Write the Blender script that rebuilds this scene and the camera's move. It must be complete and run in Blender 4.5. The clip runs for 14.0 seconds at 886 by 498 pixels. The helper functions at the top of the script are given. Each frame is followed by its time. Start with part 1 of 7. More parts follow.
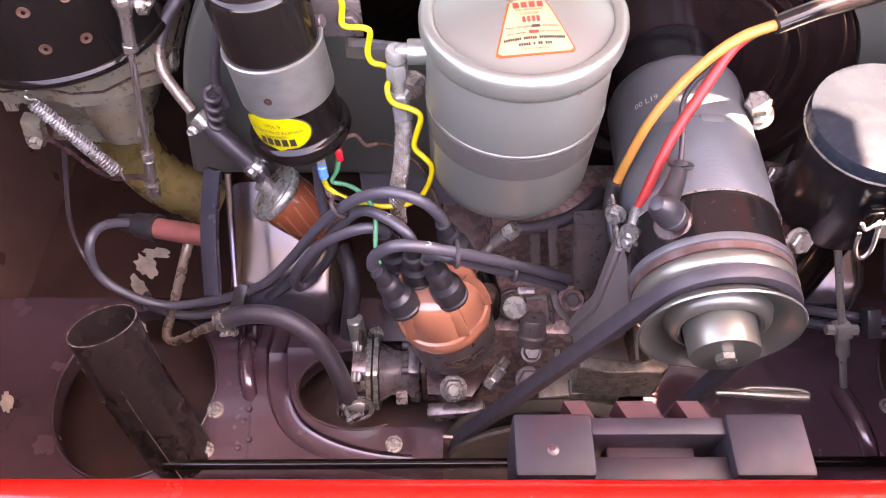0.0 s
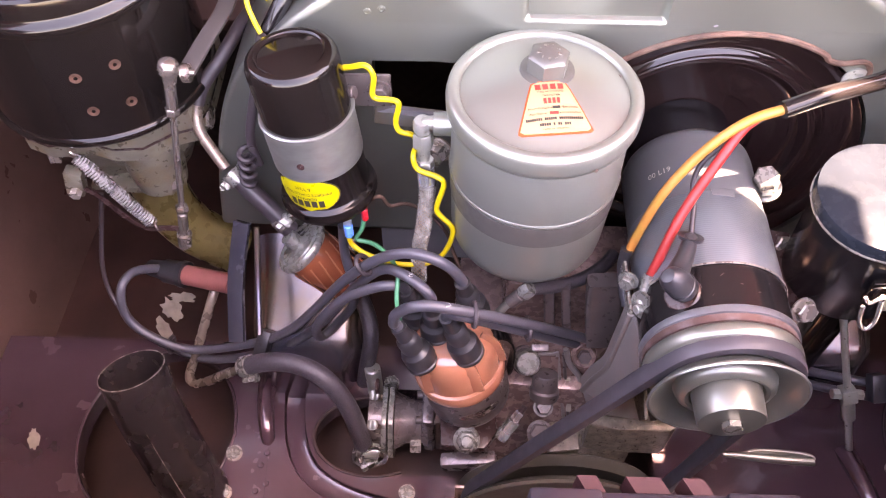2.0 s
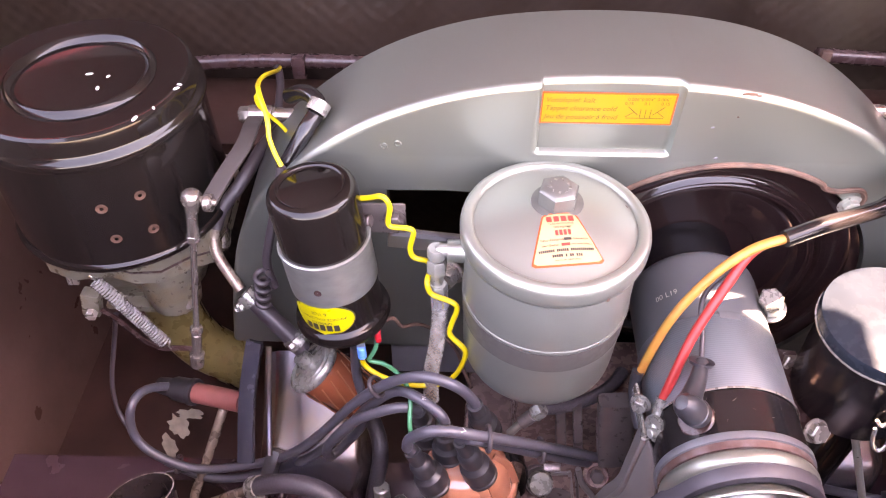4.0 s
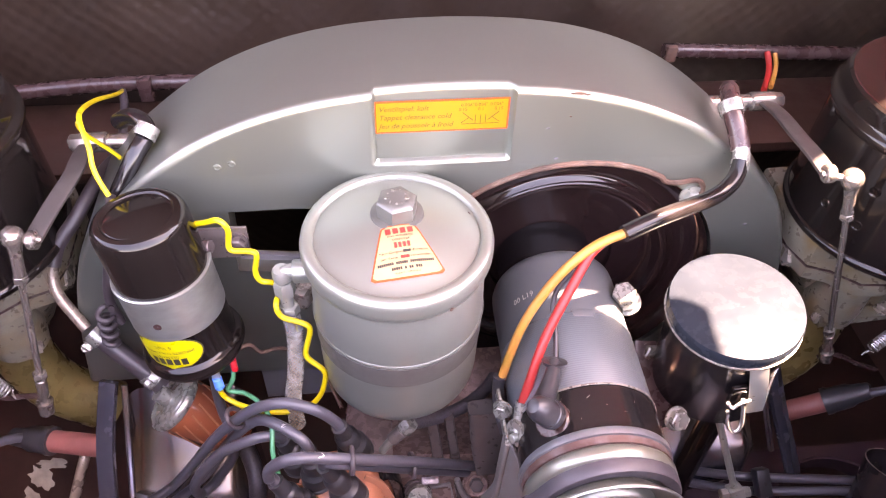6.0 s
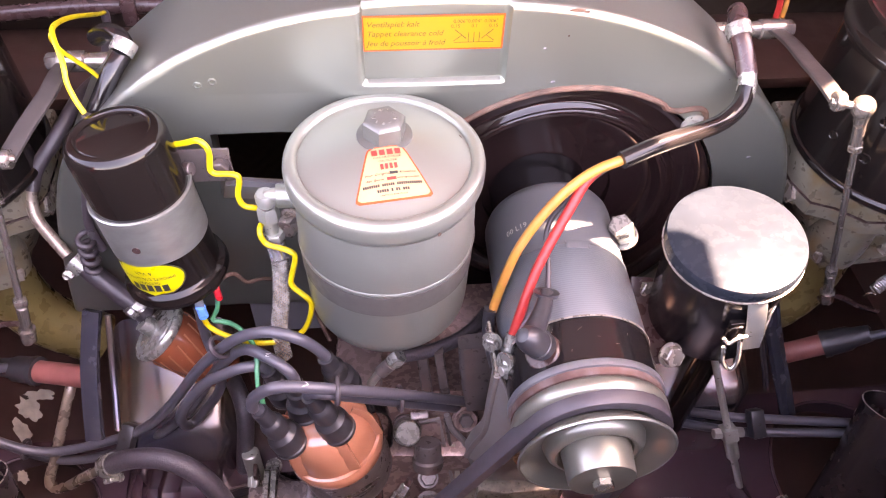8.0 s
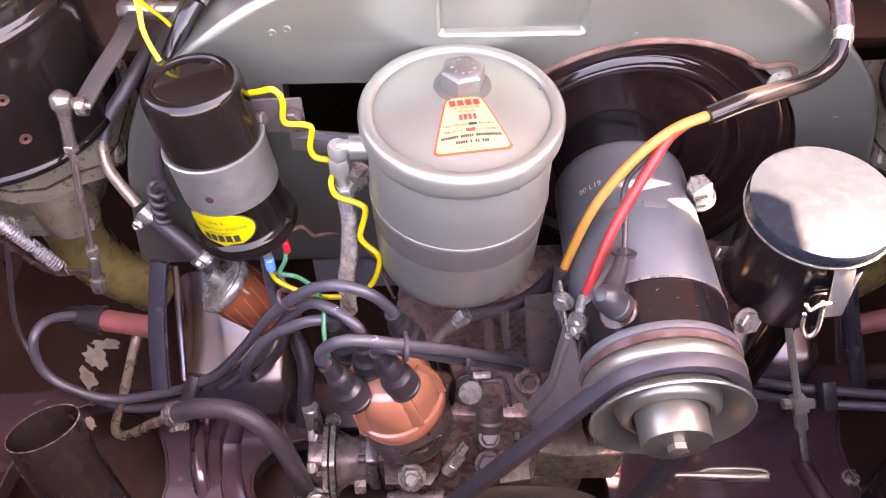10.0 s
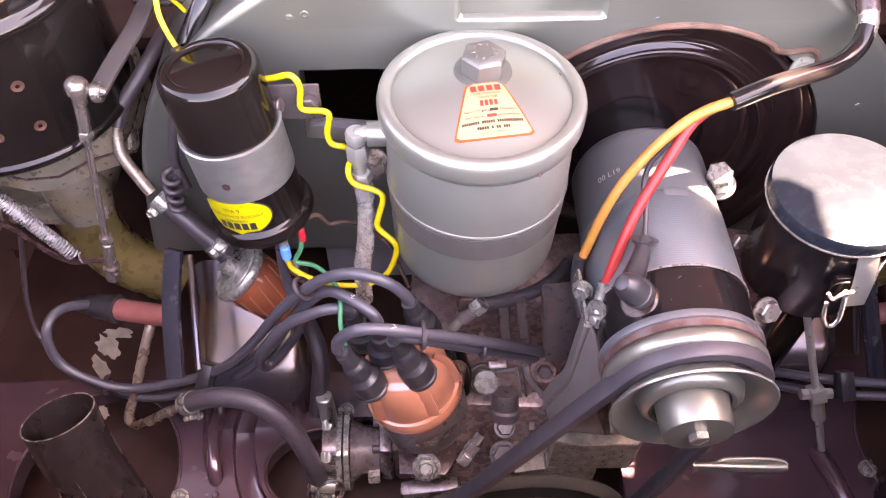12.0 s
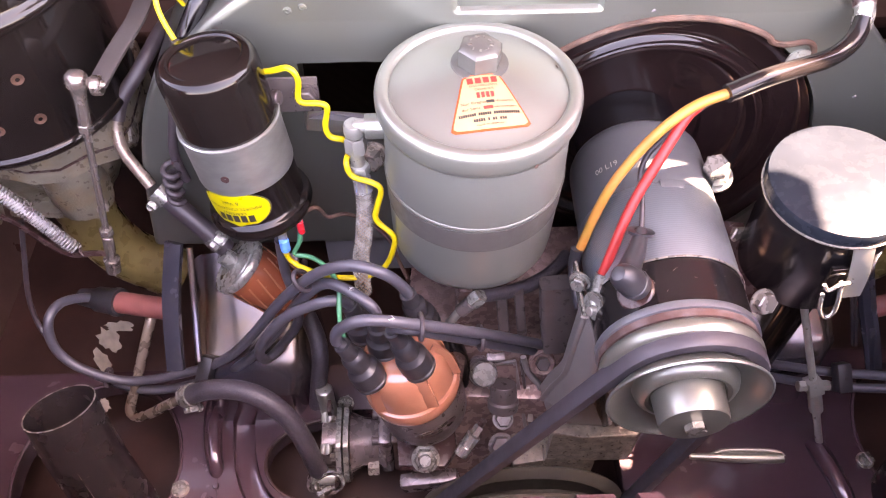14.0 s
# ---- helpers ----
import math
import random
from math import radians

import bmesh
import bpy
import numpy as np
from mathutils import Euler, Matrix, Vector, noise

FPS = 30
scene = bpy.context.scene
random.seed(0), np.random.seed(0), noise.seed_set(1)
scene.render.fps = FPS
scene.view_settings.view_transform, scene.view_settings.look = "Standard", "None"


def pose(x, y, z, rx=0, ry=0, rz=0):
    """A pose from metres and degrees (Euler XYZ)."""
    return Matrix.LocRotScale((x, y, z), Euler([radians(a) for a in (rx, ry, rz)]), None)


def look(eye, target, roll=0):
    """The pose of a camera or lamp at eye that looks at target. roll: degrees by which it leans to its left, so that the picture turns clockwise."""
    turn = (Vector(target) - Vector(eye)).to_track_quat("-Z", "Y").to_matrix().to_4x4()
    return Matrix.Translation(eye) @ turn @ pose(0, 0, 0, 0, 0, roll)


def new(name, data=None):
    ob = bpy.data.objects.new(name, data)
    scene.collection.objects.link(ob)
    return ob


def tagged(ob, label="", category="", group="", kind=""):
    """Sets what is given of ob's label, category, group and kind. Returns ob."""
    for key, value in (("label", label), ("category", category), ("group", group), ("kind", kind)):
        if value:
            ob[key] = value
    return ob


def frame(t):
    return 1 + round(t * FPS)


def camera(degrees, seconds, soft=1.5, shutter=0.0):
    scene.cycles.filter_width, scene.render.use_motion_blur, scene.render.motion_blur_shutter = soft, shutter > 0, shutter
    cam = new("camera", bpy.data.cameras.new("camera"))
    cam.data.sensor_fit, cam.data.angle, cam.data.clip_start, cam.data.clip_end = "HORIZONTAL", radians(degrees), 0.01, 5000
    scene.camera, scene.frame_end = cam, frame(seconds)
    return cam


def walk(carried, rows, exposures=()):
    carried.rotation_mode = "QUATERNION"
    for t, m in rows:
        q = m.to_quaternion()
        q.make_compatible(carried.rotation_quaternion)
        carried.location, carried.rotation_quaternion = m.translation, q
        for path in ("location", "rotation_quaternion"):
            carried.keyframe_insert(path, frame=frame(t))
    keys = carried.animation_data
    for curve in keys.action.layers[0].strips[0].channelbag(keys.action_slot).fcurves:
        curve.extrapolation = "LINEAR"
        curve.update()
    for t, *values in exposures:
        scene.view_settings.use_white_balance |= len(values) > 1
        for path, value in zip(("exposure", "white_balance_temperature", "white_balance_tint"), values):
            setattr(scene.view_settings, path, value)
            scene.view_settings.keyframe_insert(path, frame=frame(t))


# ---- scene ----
cam = camera(60.9, 14.0, soft=1.1)
METRES, EYE, TILT, LEAN, TURN = 0.216, 0.65, -56.0, 0.0, 0.0
ROWS = [
    (0.0, 0.0, 0.0, 0.0, 0.0, 0.0, -0.0),
    (0.5, -0.0057, -0.0082, 0.0012, 0.14, -0.18, -0.16),
    (1.0, -0.0051, 0.0081, 0.0245, 0.24, 0.08, -0.41),
    (1.5, -0.0012, -0.0176, 0.0492, 0.39, 0.92, -0.88),
    (2.0, -0.0278, -0.0991, 0.0809, 0.75, 2.41, -1.58),
    (2.5, -0.0942, -0.1438, 0.1208, 1.34, 4.34, -2.48),
    (5.0, -0.0289, -0.1438, 0.1866, -1.73, 10.7, 1.14),
    (5.5, 0.0387, -0.135, 0.1943, -3.41, 10.43, 2.75),
    (6.0, 0.1263, -0.1178, 0.1847, -4.75, 9.98, 4.13),
    (6.5, 0.1891, -0.0877, 0.1715, -5.7, 9.41, 4.99),
    (7.0, 0.2291, -0.0694, 0.1521, -6.02, 8.65, 5.13),
    (7.5, 0.2323, -0.0655, 0.1459, -5.65, 7.63, 4.5),
    (8.0, 0.1645, -0.0358, 0.1214, -4.66, 6.5, 3.31),
    (8.5, 0.0979, -0.01, 0.1083, -3.56, 5.51, 2.17),
    (11.0, 0.0657, 0.0129, 0.0929, -1.57, 4.07, 1.72),
    (11.5, 0.0514, 0.0191, 0.0955, -1.58, 3.87, 1.69),
    (12.0, 0.0374, 0.0317, 0.0869, -1.59, 3.64, 1.65),
    (12.5, 0.0294, 0.0287, 0.0891, -1.61, 3.49, 1.61),
    (13.0, 0.0359, 0.0255, 0.0814, -1.6, 3.38, 1.62),
    (13.5, 0.0485, 0.0316, 0.0677, -1.54, 3.32, 1.68),
    (14.0, 0.0488, 0.0208, 0.0744, -1.42, 3.36, 1.7),
]
walk(cam, [(t, pose(0, 0, EYE, TILT, LEAN, TURN) @ pose(METRES * x, METRES * y, METRES * z, 90 + pitch, roll, yaw)) for t, x, y, z, yaw, pitch, roll in ROWS],
     exposures=[(0.0, 5.24, 10550, 43), (14.0, 5.24, 10550, 43)])

# ---- light ----
SUN_EL, SUN_AZ = 65.9, 82.9  # degrees; azimuth from +y (ahead) towards +x (right)
world = bpy.data.worlds.new("sky")
scene.world = world
world.use_nodes = True
_n = world.node_tree.nodes
_sky = _n.new("ShaderNodeTexSky")
_sky.sky_type, _sky.sun_disc = "NISHITA", False
_sky.sun_elevation, _sky.sun_rotation = radians(SUN_EL), radians(SUN_AZ)
world.node_tree.links.new(_sky.outputs[0], _n["Background"].inputs[0])
_n["Background"].inputs[1].default_value = 0.13
sun = new("sun", bpy.data.lights.new("sun", "SUN"))
sun.data.energy, sun.data.angle, sun.data.color = 4.4, radians(0.5), (1.0, 0.97, 0.93)
sun.matrix_world = look((1.5 * math.sin(radians(SUN_AZ)), 1.5 * math.cos(radians(SUN_AZ)), 1.5 * math.tan(radians(SUN_EL))), (0, 0, 0))


# ---- materials ----
def mat(name, base, rough=0.5, metal=0.0, vary=0.12, scale=60.0, bump=0.0, bump_scale=400.0, rvary=0.1, stain=None, stain_amount=0.5, stain_scale=25.0,
        coat=0.0, trans=0.0, ior=1.45, stretch=(1, 1, 1), spec=0.5, stain_from=0.5):
    m = bpy.data.materials.new(name)
    m.use_nodes = True
    nt = m.node_tree
    N, L = nt.nodes, nt.links
    b = N["Principled BSDF"]
    tc = N.new("ShaderNodeTexCoord")
    mp = N.new("ShaderNodeMapping")
    mp.inputs["Scale"].default_value = stretch
    L.new(tc.outputs["Object"], mp.inputs[0])
    n1 = N.new("ShaderNodeTexNoise")
    n1.inputs["Scale"].default_value, n1.inputs["Detail"].default_value = scale, 6.0
    L.new(mp.outputs[0], n1.inputs["Vector"])
    ramp = N.new("ShaderNodeMapRange")
    ramp.inputs[1].default_value, ramp.inputs[2].default_value = 0.3, 0.7
    ramp.inputs[3].default_value, ramp.inputs[4].default_value = 1 - vary, 1 + vary
    L.new(n1.outputs[0], ramp.inputs[0])
    mul = N.new("ShaderNodeMix")
    mul.data_type, mul.blend_type = "RGBA", "MULTIPLY"
    mul.inputs[0].default_value = 1.0
    mul.inputs[6].default_value = (*base, 1)
    L.new(ramp.outputs[0], mul.inputs[7])
    col = mul.outputs[2]
    if stain:
        n2 = N.new("ShaderNodeTexNoise")
        n2.inputs["Scale"].default_value, n2.inputs["Detail"].default_value = stain_scale, 8.0
        L.new(mp.outputs[0], n2.inputs["Vector"])
        r2 = N.new("ShaderNodeMapRange")
        r2.inputs[1].default_value, r2.inputs[2].default_value, r2.inputs[4].default_value = stain_from, stain_from + 0.22, stain_amount
        L.new(n2.outputs[0], r2.inputs[0])
        mx = N.new("ShaderNodeMix")
        mx.data_type = "RGBA"
        mx.inputs[7].default_value = (*stain, 1)
        L.new(r2.outputs[0], mx.inputs[0])
        L.new(col, mx.inputs[6])
        col = mx.outputs[2]
    L.new(col, b.inputs["Base Color"])
    b.inputs["Metallic"].default_value = metal
    b.inputs["Specular IOR Level"].default_value = spec
    b.inputs["Coat Weight"].default_value = coat
    b.inputs["Transmission Weight"].default_value = trans
    b.inputs["IOR"].default_value = ior
    n3 = N.new("ShaderNodeTexNoise")
    n3.inputs["Scale"].default_value, n3.inputs["Detail"].default_value = scale * 2.7, 4.0
    L.new(mp.outputs[0], n3.inputs["Vector"])
    rr = N.new("ShaderNodeMapRange")
    rr.inputs[1].default_value, rr.inputs[2].default_value = 0.3, 0.7
    rr.inputs[3].default_value, rr.inputs[4].default_value = max(0.03, rough - rvary), min(1, rough + rvary)
    L.new(n3.outputs[0], rr.inputs[0])
    L.new(rr.outputs[0], b.inputs["Roughness"])
    if bump:
        n4 = N.new("ShaderNodeTexNoise")
        n4.inputs["Scale"].default_value, n4.inputs["Detail"].default_value = bump_scale, 3.0
        L.new(mp.outputs[0], n4.inputs["Vector"])
        bp = N.new("ShaderNodeBump")
        bp.inputs["Strength"].default_value, bp.inputs["Distance"].default_value = bump, 0.001
        L.new(n4.outputs[0], bp.inputs["Height"])
        L.new(bp.outputs[0], b.inputs["Normal"])
    return m


SILVER = mat("silver_paint", (0.196, 0.212, 0.187), 0.33, 0.80, 0.03, 9, 0.02, 1500, 0.02)
CANSILVER = mat("aluminium_paint", (0.225, 0.238, 0.208), 0.32, 0.68, 0.02, 12, 0.0, 2500, 0.02)
BANDGREY = mat("dull_band", (0.1071, 0.1010, 0.0910), 0.42, 0.5, 0.06, 60)
BLACK = mat("black_gloss_enamel", (0.0064, 0.0047, 0.0043), 0.11, 0.0, 0.2, 40, 0.015, 120, 0.04, stain=(0.011, 0.008, 0.0075), stain_amount=0.25, stain_scale=30, spec=0.36)
BLACKSATIN = mat("black_satin_paint", (0.045, 0.023, 0.022), 0.27, 0.0, 0.2, 50, 0.04, 500, 0.08, stain=(0.045, 0.030, 0.026), stain_amount=0.2)
TIN = mat("black_engine_tin", (0.064, 0.034, 0.044), 0.20, 0.3, 0.25, 12, 0.14, 34, 0.08, stain=(0.050, 0.022, 0.018), stain_amount=0.4, stain_scale=5, coat=0.6, spec=0.8)
RUBBER = mat("black_rubber", (0.036, 0.028, 0.031), 0.40, 0.0, 0.1, 60, 0.03, 900, 0.05)
BELT = mat("worn_black_belt", (0.042, 0.038, 0.045), 0.50, 0.0, 0.15, 60, 0.05, 700, 0.06)
BOOT = mat("grey_rubber_boot", (0.023, 0.022, 0.025), 0.34, 0.0, 0.06, 60, 0.0, 900, 0.03, spec=0.55)
CABLE = mat("grey_cable_sheath", (0.052, 0.050, 0.060), 0.36, 0.0, 0.08, 40, 0.0, 900, 0.04, spec=0.6)
FABRIC = mat("braided_fabric_hose", (0.042, 0.036, 0.042), 0.40, 0.0, 0.3, 500, 0.5, 900, 0.1)
CAST = mat("cast_aluminium", (0.5290, 0.4910, 0.4160), 0.40, 0.25, 0.2, 70, 0.35, 600, 0.12, stain=(0.28, 0.20, 0.12), stain_amount=0.7, stain_scale=28)
DARKCAST = mat("oily_cast_metal", (0.30, 0.195, 0.172), 0.27, 0.3, 0.3, 60, 0.25, 500, 0.08, stain=(0.085, 0.052, 0.043), stain_amount=0.7, stain_scale=30, coat=0.2)
ZINC = mat("zinc_plated_steel", (0.335, 0.336, 0.300), 0.30, 0.6, 0.04, 60, 0.0, 500, 0.03)
STEEL = mat("bright_steel", (0.5865, 0.5763, 0.5567), 0.20, 0.8, 0.05, 90, 0.0, 500, 0.04)
OLDSTEEL = mat("worn_steel", (0.36, 0.315, 0.275), 0.28, 0.6, 0.10, 60, 0.03, 500, 0.06, stain=(0.20, 0.13, 0.09), stain_amount=0.35, stain_scale=35)
BROWNCAP = mat("brown_bakelite", (0.33, 0.125, 0.074), 0.12, 0.0, 0.05, 60, 0.0, 300, 0.03, coat=0.6, spec=0.8)
YELLOW = mat("yellow_plastic_wire", (0.50, 0.37, 0.012), 0.35, 0.0, 0.06, 80)
ORANGE = mat("orange_sleeve", (0.42, 0.160, 0.034), 0.45, 0.0, 0.12, 120, stain=(0.40, 0.21, 0.07), stain_amount=0.5, stain_scale=50)
REDWIRE = mat("red_wire_sheath", (0.370, 0.022, 0.018), 0.40, 0.0, 0.1, 80)
SLEEVE = mat("clear_black_sleeve", (0.0085, 0.0070, 0.0070), 0.17, 0.0, 0.2, 60, 0.06, 120, 0.05, spec=0.4)
LEVERGREY = mat("dull_grey_lever", (0.054, 0.046, 0.043), 0.42, 0.2, 0.12, 40, 0.05, 500, 0.05)
SPRINGSTEEL = mat("bright_spring_steel", (0.40, 0.395, 0.39), 0.28, 0.7, 0.03, 40)
UNDER = mat("oily_dark_sump", (0.034, 0.015, 0.012), 0.4, 0.0, 0.4, 20, 0.3, 100)
LINK = mat("oily_link_steel", (0.215, 0.185, 0.165), 0.24, 0.75, 0.08, 60, 0.03, 500, 0.05, stain=(0.20, 0.15, 0.12), stain_amount=0.4, stain_scale=30)
GALV = mat("galvanised_clamp", (0.325, 0.340, 0.310), 0.32, 0.80, 0.13, 60, 0.0, 500, 0.04, stretch=(1, 1, 2))
GROOVE = mat("dull_pulley_groove", (0.13, 0.13, 0.125), 0.42, 0.4, 0.10, 60, 0.05, 500, 0.05)
BOLTGREY = mat("dull_grey_bolt", (0.108, 0.110, 0.100), 0.40, 0.5, 0.12, 60, 0.08, 400, 0.06)
DULLCAST = mat("dull_oily_alloy", (0.22, 0.178, 0.172), 0.28, 0.5, 0.25, 45, 0.2, 400, 0.08, stain=(0.060, 0.042, 0.038), stain_amount=0.7, stain_scale=40)
DARKSTEEL = mat("dark_oily_steel", (0.105, 0.084, 0.080), 0.34, 0.4, 0.2, 70, 0.15, 500, 0.1)
ENDBLACK = mat("black_housing_paint", (0.0072, 0.0060, 0.0066), 0.19, 0.0, 0.2, 40, 0.02, 300, 0.05, stain=(0.020, 0.015, 0.015), stain_amount=0.3, stain_scale=25)
INLETBLACK = mat("brown_black_enamel", (0.0150, 0.0078, 0.0074), 0.10, 0.0, 0.2, 20, 0.02, 200, 0.04)
PIPEBLACK = mat("worn_black_pipe", (0.0160, 0.0115, 0.0115), 0.26, 0.0, 0.06, 25, 0.0, 90, 0.04, spec=0.6)
TUBEMAT = mat("brown_grey_steel_tube", (0.21, 0.165, 0.13), 0.28, 0.45, 0.12, 40, 0.0, 300, 0.05)
FINCAST = mat("smooth_dark_casting", (0.27, 0.242, 0.228), 0.32, 0.5, 0.06, 20, 0.0, 300, 0.03)
KHAKI = mat("speckled_khaki_casting", (0.235, 0.195, 0.150), 0.34, 0.3, 0.35, 150, 0.3, 500, 0.1, stain=(0.075, 0.056, 0.044), stain_amount=0.7, stain_scale=60)
CRANKGREY = mat("khaki_grey_pulley", (0.120, 0.108, 0.088), 0.34, 0.4, 0.15, 30, 0.05, 300, 0.06, stain=(0.070, 0.055, 0.042), stain_amount=0.5, stain_scale=30)
ENDZINC = mat("bluish_zinc_plate", (0.20, 0.207, 0.225), 0.34, 0.6, 0.08, 40, 0.05, 300, 0.05)
# black tin with the sky's reflection put in as a blue base
BLUETIN = mat("sky_tinted_black_tin", (0.036, 0.037, 0.050), 0.25, 0.4, 0.2, 20, 0.06, 80, 0.06, stain=(0.10, 0.09, 0.085), stain_amount=0.3, stain_scale=60)
GREEN = mat("green_wire", (0.02, 0.20, 0.10), 0.4)
BLUE = mat("blue_terminal_sleeve", (0.03, 0.25, 0.75), 0.3)
REDTERM = mat("red_terminal_sleeve", (0.65, 0.02, 0.03), 0.3)
PINKTUBE = mat("faded_red_plug_shield", (0.215, 0.066, 0.057), 0.5, 0.0, 0.15, 60)
BODYRED = mat("red_body_paint", (0.42, 0.0085, 0.005), 0.18, 0.0, 0.03, 20, coat=0.25)
# lid red darkened so that the unseen lid throws less light into the bay
LIDRED = mat("dimmed_lid_red", (0.052, 0.020, 0.017), 0.45, 0.0, 0.1, 20)
DUCTGREY = mat("grey_duct_paint", (0.148, 0.143, 0.152), 0.40, 0.1, 0.08, 25, 0.05, 600, 0.06)
GREYZINC = mat("dull_zinc", (0.225, 0.222, 0.200), 0.28, 0.6, 0.06, 90, 0.0, 500, 0.05)
# black lid lifted to mottled blue, so that its sunlit part whitens like glare
GLARELID = mat("glare_tinted_black_lid", (0.0118, 0.0155, 0.0205), 0.26, 0.0, 0.12, 60, 0.03, 200, 0.07, stain=(0.016, 0.021, 0.027), stain_amount=0.5, stain_scale=45, spec=0.14)
PULLEY = mat("grey_silver_pulley", (0.220, 0.226, 0.196), 0.34, 0.72, 0.05, 30, 0.04, 700, 0.04)
RUSTRING = mat("chipped_red_primer", (0.092, 0.048, 0.042), 0.5, 0.2, 0.2, 60, 0.2, 400, stain=(0.26, 0.23, 0.23), stain_amount=0.4, stain_scale=70)
FLAKE = mat("peeling_grey_paint", (0.24, 0.205, 0.165), 0.6, 0.0, 0.25, 90, 0.3, 300)
REARINNER = mat("dull_red_inner_panel", (0.16, 0.088, 0.070), 0.45, 0.0, 0.2, 15, 0.05, 200)
LEDGE = mat("dark_brown_ledge", (0.042, 0.019, 0.014), 0.4, 0.0, 0.3, 14, 0.1, 150, 0.1)
RUSTHOLE = mat("rust", (0.050, 0.018, 0.010), 0.8, 0.0, 0.4, 200)
OILED = mat("oily_khaki_metal", (0.17, 0.125, 0.045), 0.30, 0.25, 0.25, 40, 0.2, 350, 0.08, stain=(0.06, 0.036, 0.02), stain_amount=0.8, stain_scale=20)
# blue base and gold patches paint the reflections seen on glossy black tin
GLOSSTIN = mat("sheen_tinted_tin", (0.082, 0.086, 0.122), 0.20, 0.8, 0.2, 14, 0.10, 30, 0.05, stain=(0.200, 0.118, 0.034), stain_amount=0.85, stain_scale=9, stain_from=0.40)
LATCHPAINT = mat("dusty_overspray_latch", (0.0115, 0.0090, 0.0125), 0.5, 0.0, 0.3, 50, 0.14, 200, stain=(0.040, 0.012, 0.014), stain_amount=0.5, stain_scale=30, spec=0.3)
LATCHRED = mat("dull_red_rubber", (0.036, 0.010, 0.011), 0.55, 0.0, 0.2, 60, spec=0.3)
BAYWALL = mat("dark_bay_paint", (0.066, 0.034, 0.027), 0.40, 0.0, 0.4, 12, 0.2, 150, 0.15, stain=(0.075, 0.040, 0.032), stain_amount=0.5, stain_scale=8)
FUELRED = mat("amber_plastic_bowl", (0.17, 0.042, 0.020), 0.2, 0.0, 0.1, 60, coat=0.4)
PAPER = mat("pleated_paper", (0.24, 0.080, 0.036), 0.6, 0.0, 0.1, 60)
LABELCREAM = mat("cream_label", (0.2960, 0.1974, 0.0999), 0.45, 0.0, 0.03, 60)
LABELORANGE = mat("orange_print", (0.36, 0.050, 0.010), 0.45, 0.0, 0.03, 60)
LABELYELLOW = mat("yellow_label", (0.215, 0.118, 0.005), 0.4, 0.0, 0.03, 60)
COILYELLOW = mat("coil_label_yellow", (0.40, 0.35, 0.008), 0.35, 0.0, 0.02, 60)
INK = mat("black_ink", (0.02, 0.018, 0.015), 0.5, 0.0, 0.05, 60)
FADEDINK = mat("faded_olive_print", (0.060, 0.038, 0.006), 0.5, 0.0, 0.05, 60)
REDINK = mat("red_ink", (0.62, 0.03, 0.02), 0.5, 0.0, 0.05, 60)
WHITE = mat("white_marker", (0.525, 0.525, 0.504), 0.5, 0.0, 0.05, 60)
BRAID = mat("braided_steel", (0.26, 0.15, 0.085), 0.40, 0.2, 0.1, 300, 0.1, 900, 0.06)
TRIM = mat("perished_brown_seal", (0.088, 0.044, 0.030), 0.7, 0.0, 0.5, 90, 0.4, 500, stain=(0.155, 0.118, 0.09), stain_amount=0.4, stain_scale=60)
GROUND = mat("worn_asphalt", (0.17, 0.165, 0.16), 0.85, 0.0, 0.2, 4, 0.4, 80)


def mat_firewall():
    """A mat pressed with staggered rows of dimples."""
    m = mat("embossed_insulation_mat", (0.024, 0.0135, 0.0095), 0.42, 0.1, 0.35, 9, stain=(0.056, 0.040, 0.026), stain_amount=0.9, stain_scale=3.5)
    N, L = m.node_tree.nodes, m.node_tree.links
    tc, ns, mixv, sep = N.new("ShaderNodeTexCoord"), N.new("ShaderNodeTexNoise"), N.new("ShaderNodeMix"), N.new("ShaderNodeSeparateXYZ")
    ns.inputs["Scale"].default_value = 30
    L.new(tc.outputs["Object"], ns.inputs["Vector"])
    mixv.data_type = "VECTOR"
    mixv.inputs[0].default_value = 0.012
    L.new(tc.outputs["Object"], mixv.inputs[4])
    L.new(ns.outputs["Color"], mixv.inputs[5])
    L.new(mixv.outputs[1], sep.inputs[0])
    waves = []
    for axis, period in (("X", 0.017), ("Z", 0.016)):
        k, c = N.new("ShaderNodeMath"), N.new("ShaderNodeMath")
        k.operation, c.operation = "MULTIPLY", "COSINE"
        k.inputs[1].default_value = 2 * math.pi / period
        L.new(sep.outputs[axis], k.inputs[0])
        L.new(k.outputs[0], c.inputs[0])
        waves.append(c)
    both, grain, bp = N.new("ShaderNodeMath"), N.new("ShaderNodeMath"), N.new("ShaderNodeBump")
    both.operation, grain.operation = "MULTIPLY", "MULTIPLY_ADD"
    L.new(waves[0].outputs[0], both.inputs[0])
    L.new(waves[1].outputs[0], both.inputs[1])
    fine = N.new("ShaderNodeTexNoise")
    fine.inputs["Scale"].default_value, fine.inputs["Detail"].default_value = 160, 5.0
    L.new(tc.outputs["Object"], fine.inputs["Vector"])
    grain.inputs[1].default_value = 1.2
    L.new(fine.outputs[0], grain.inputs[0])
    L.new(both.outputs[0], grain.inputs[2])
    bp.inputs["Strength"].default_value, bp.inputs["Distance"].default_value = 0.4, 0.0008
    L.new(grain.outputs[0], bp.inputs["Height"])
    L.new(bp.outputs[0], N["Principled BSDF"].inputs["Normal"])
    return m


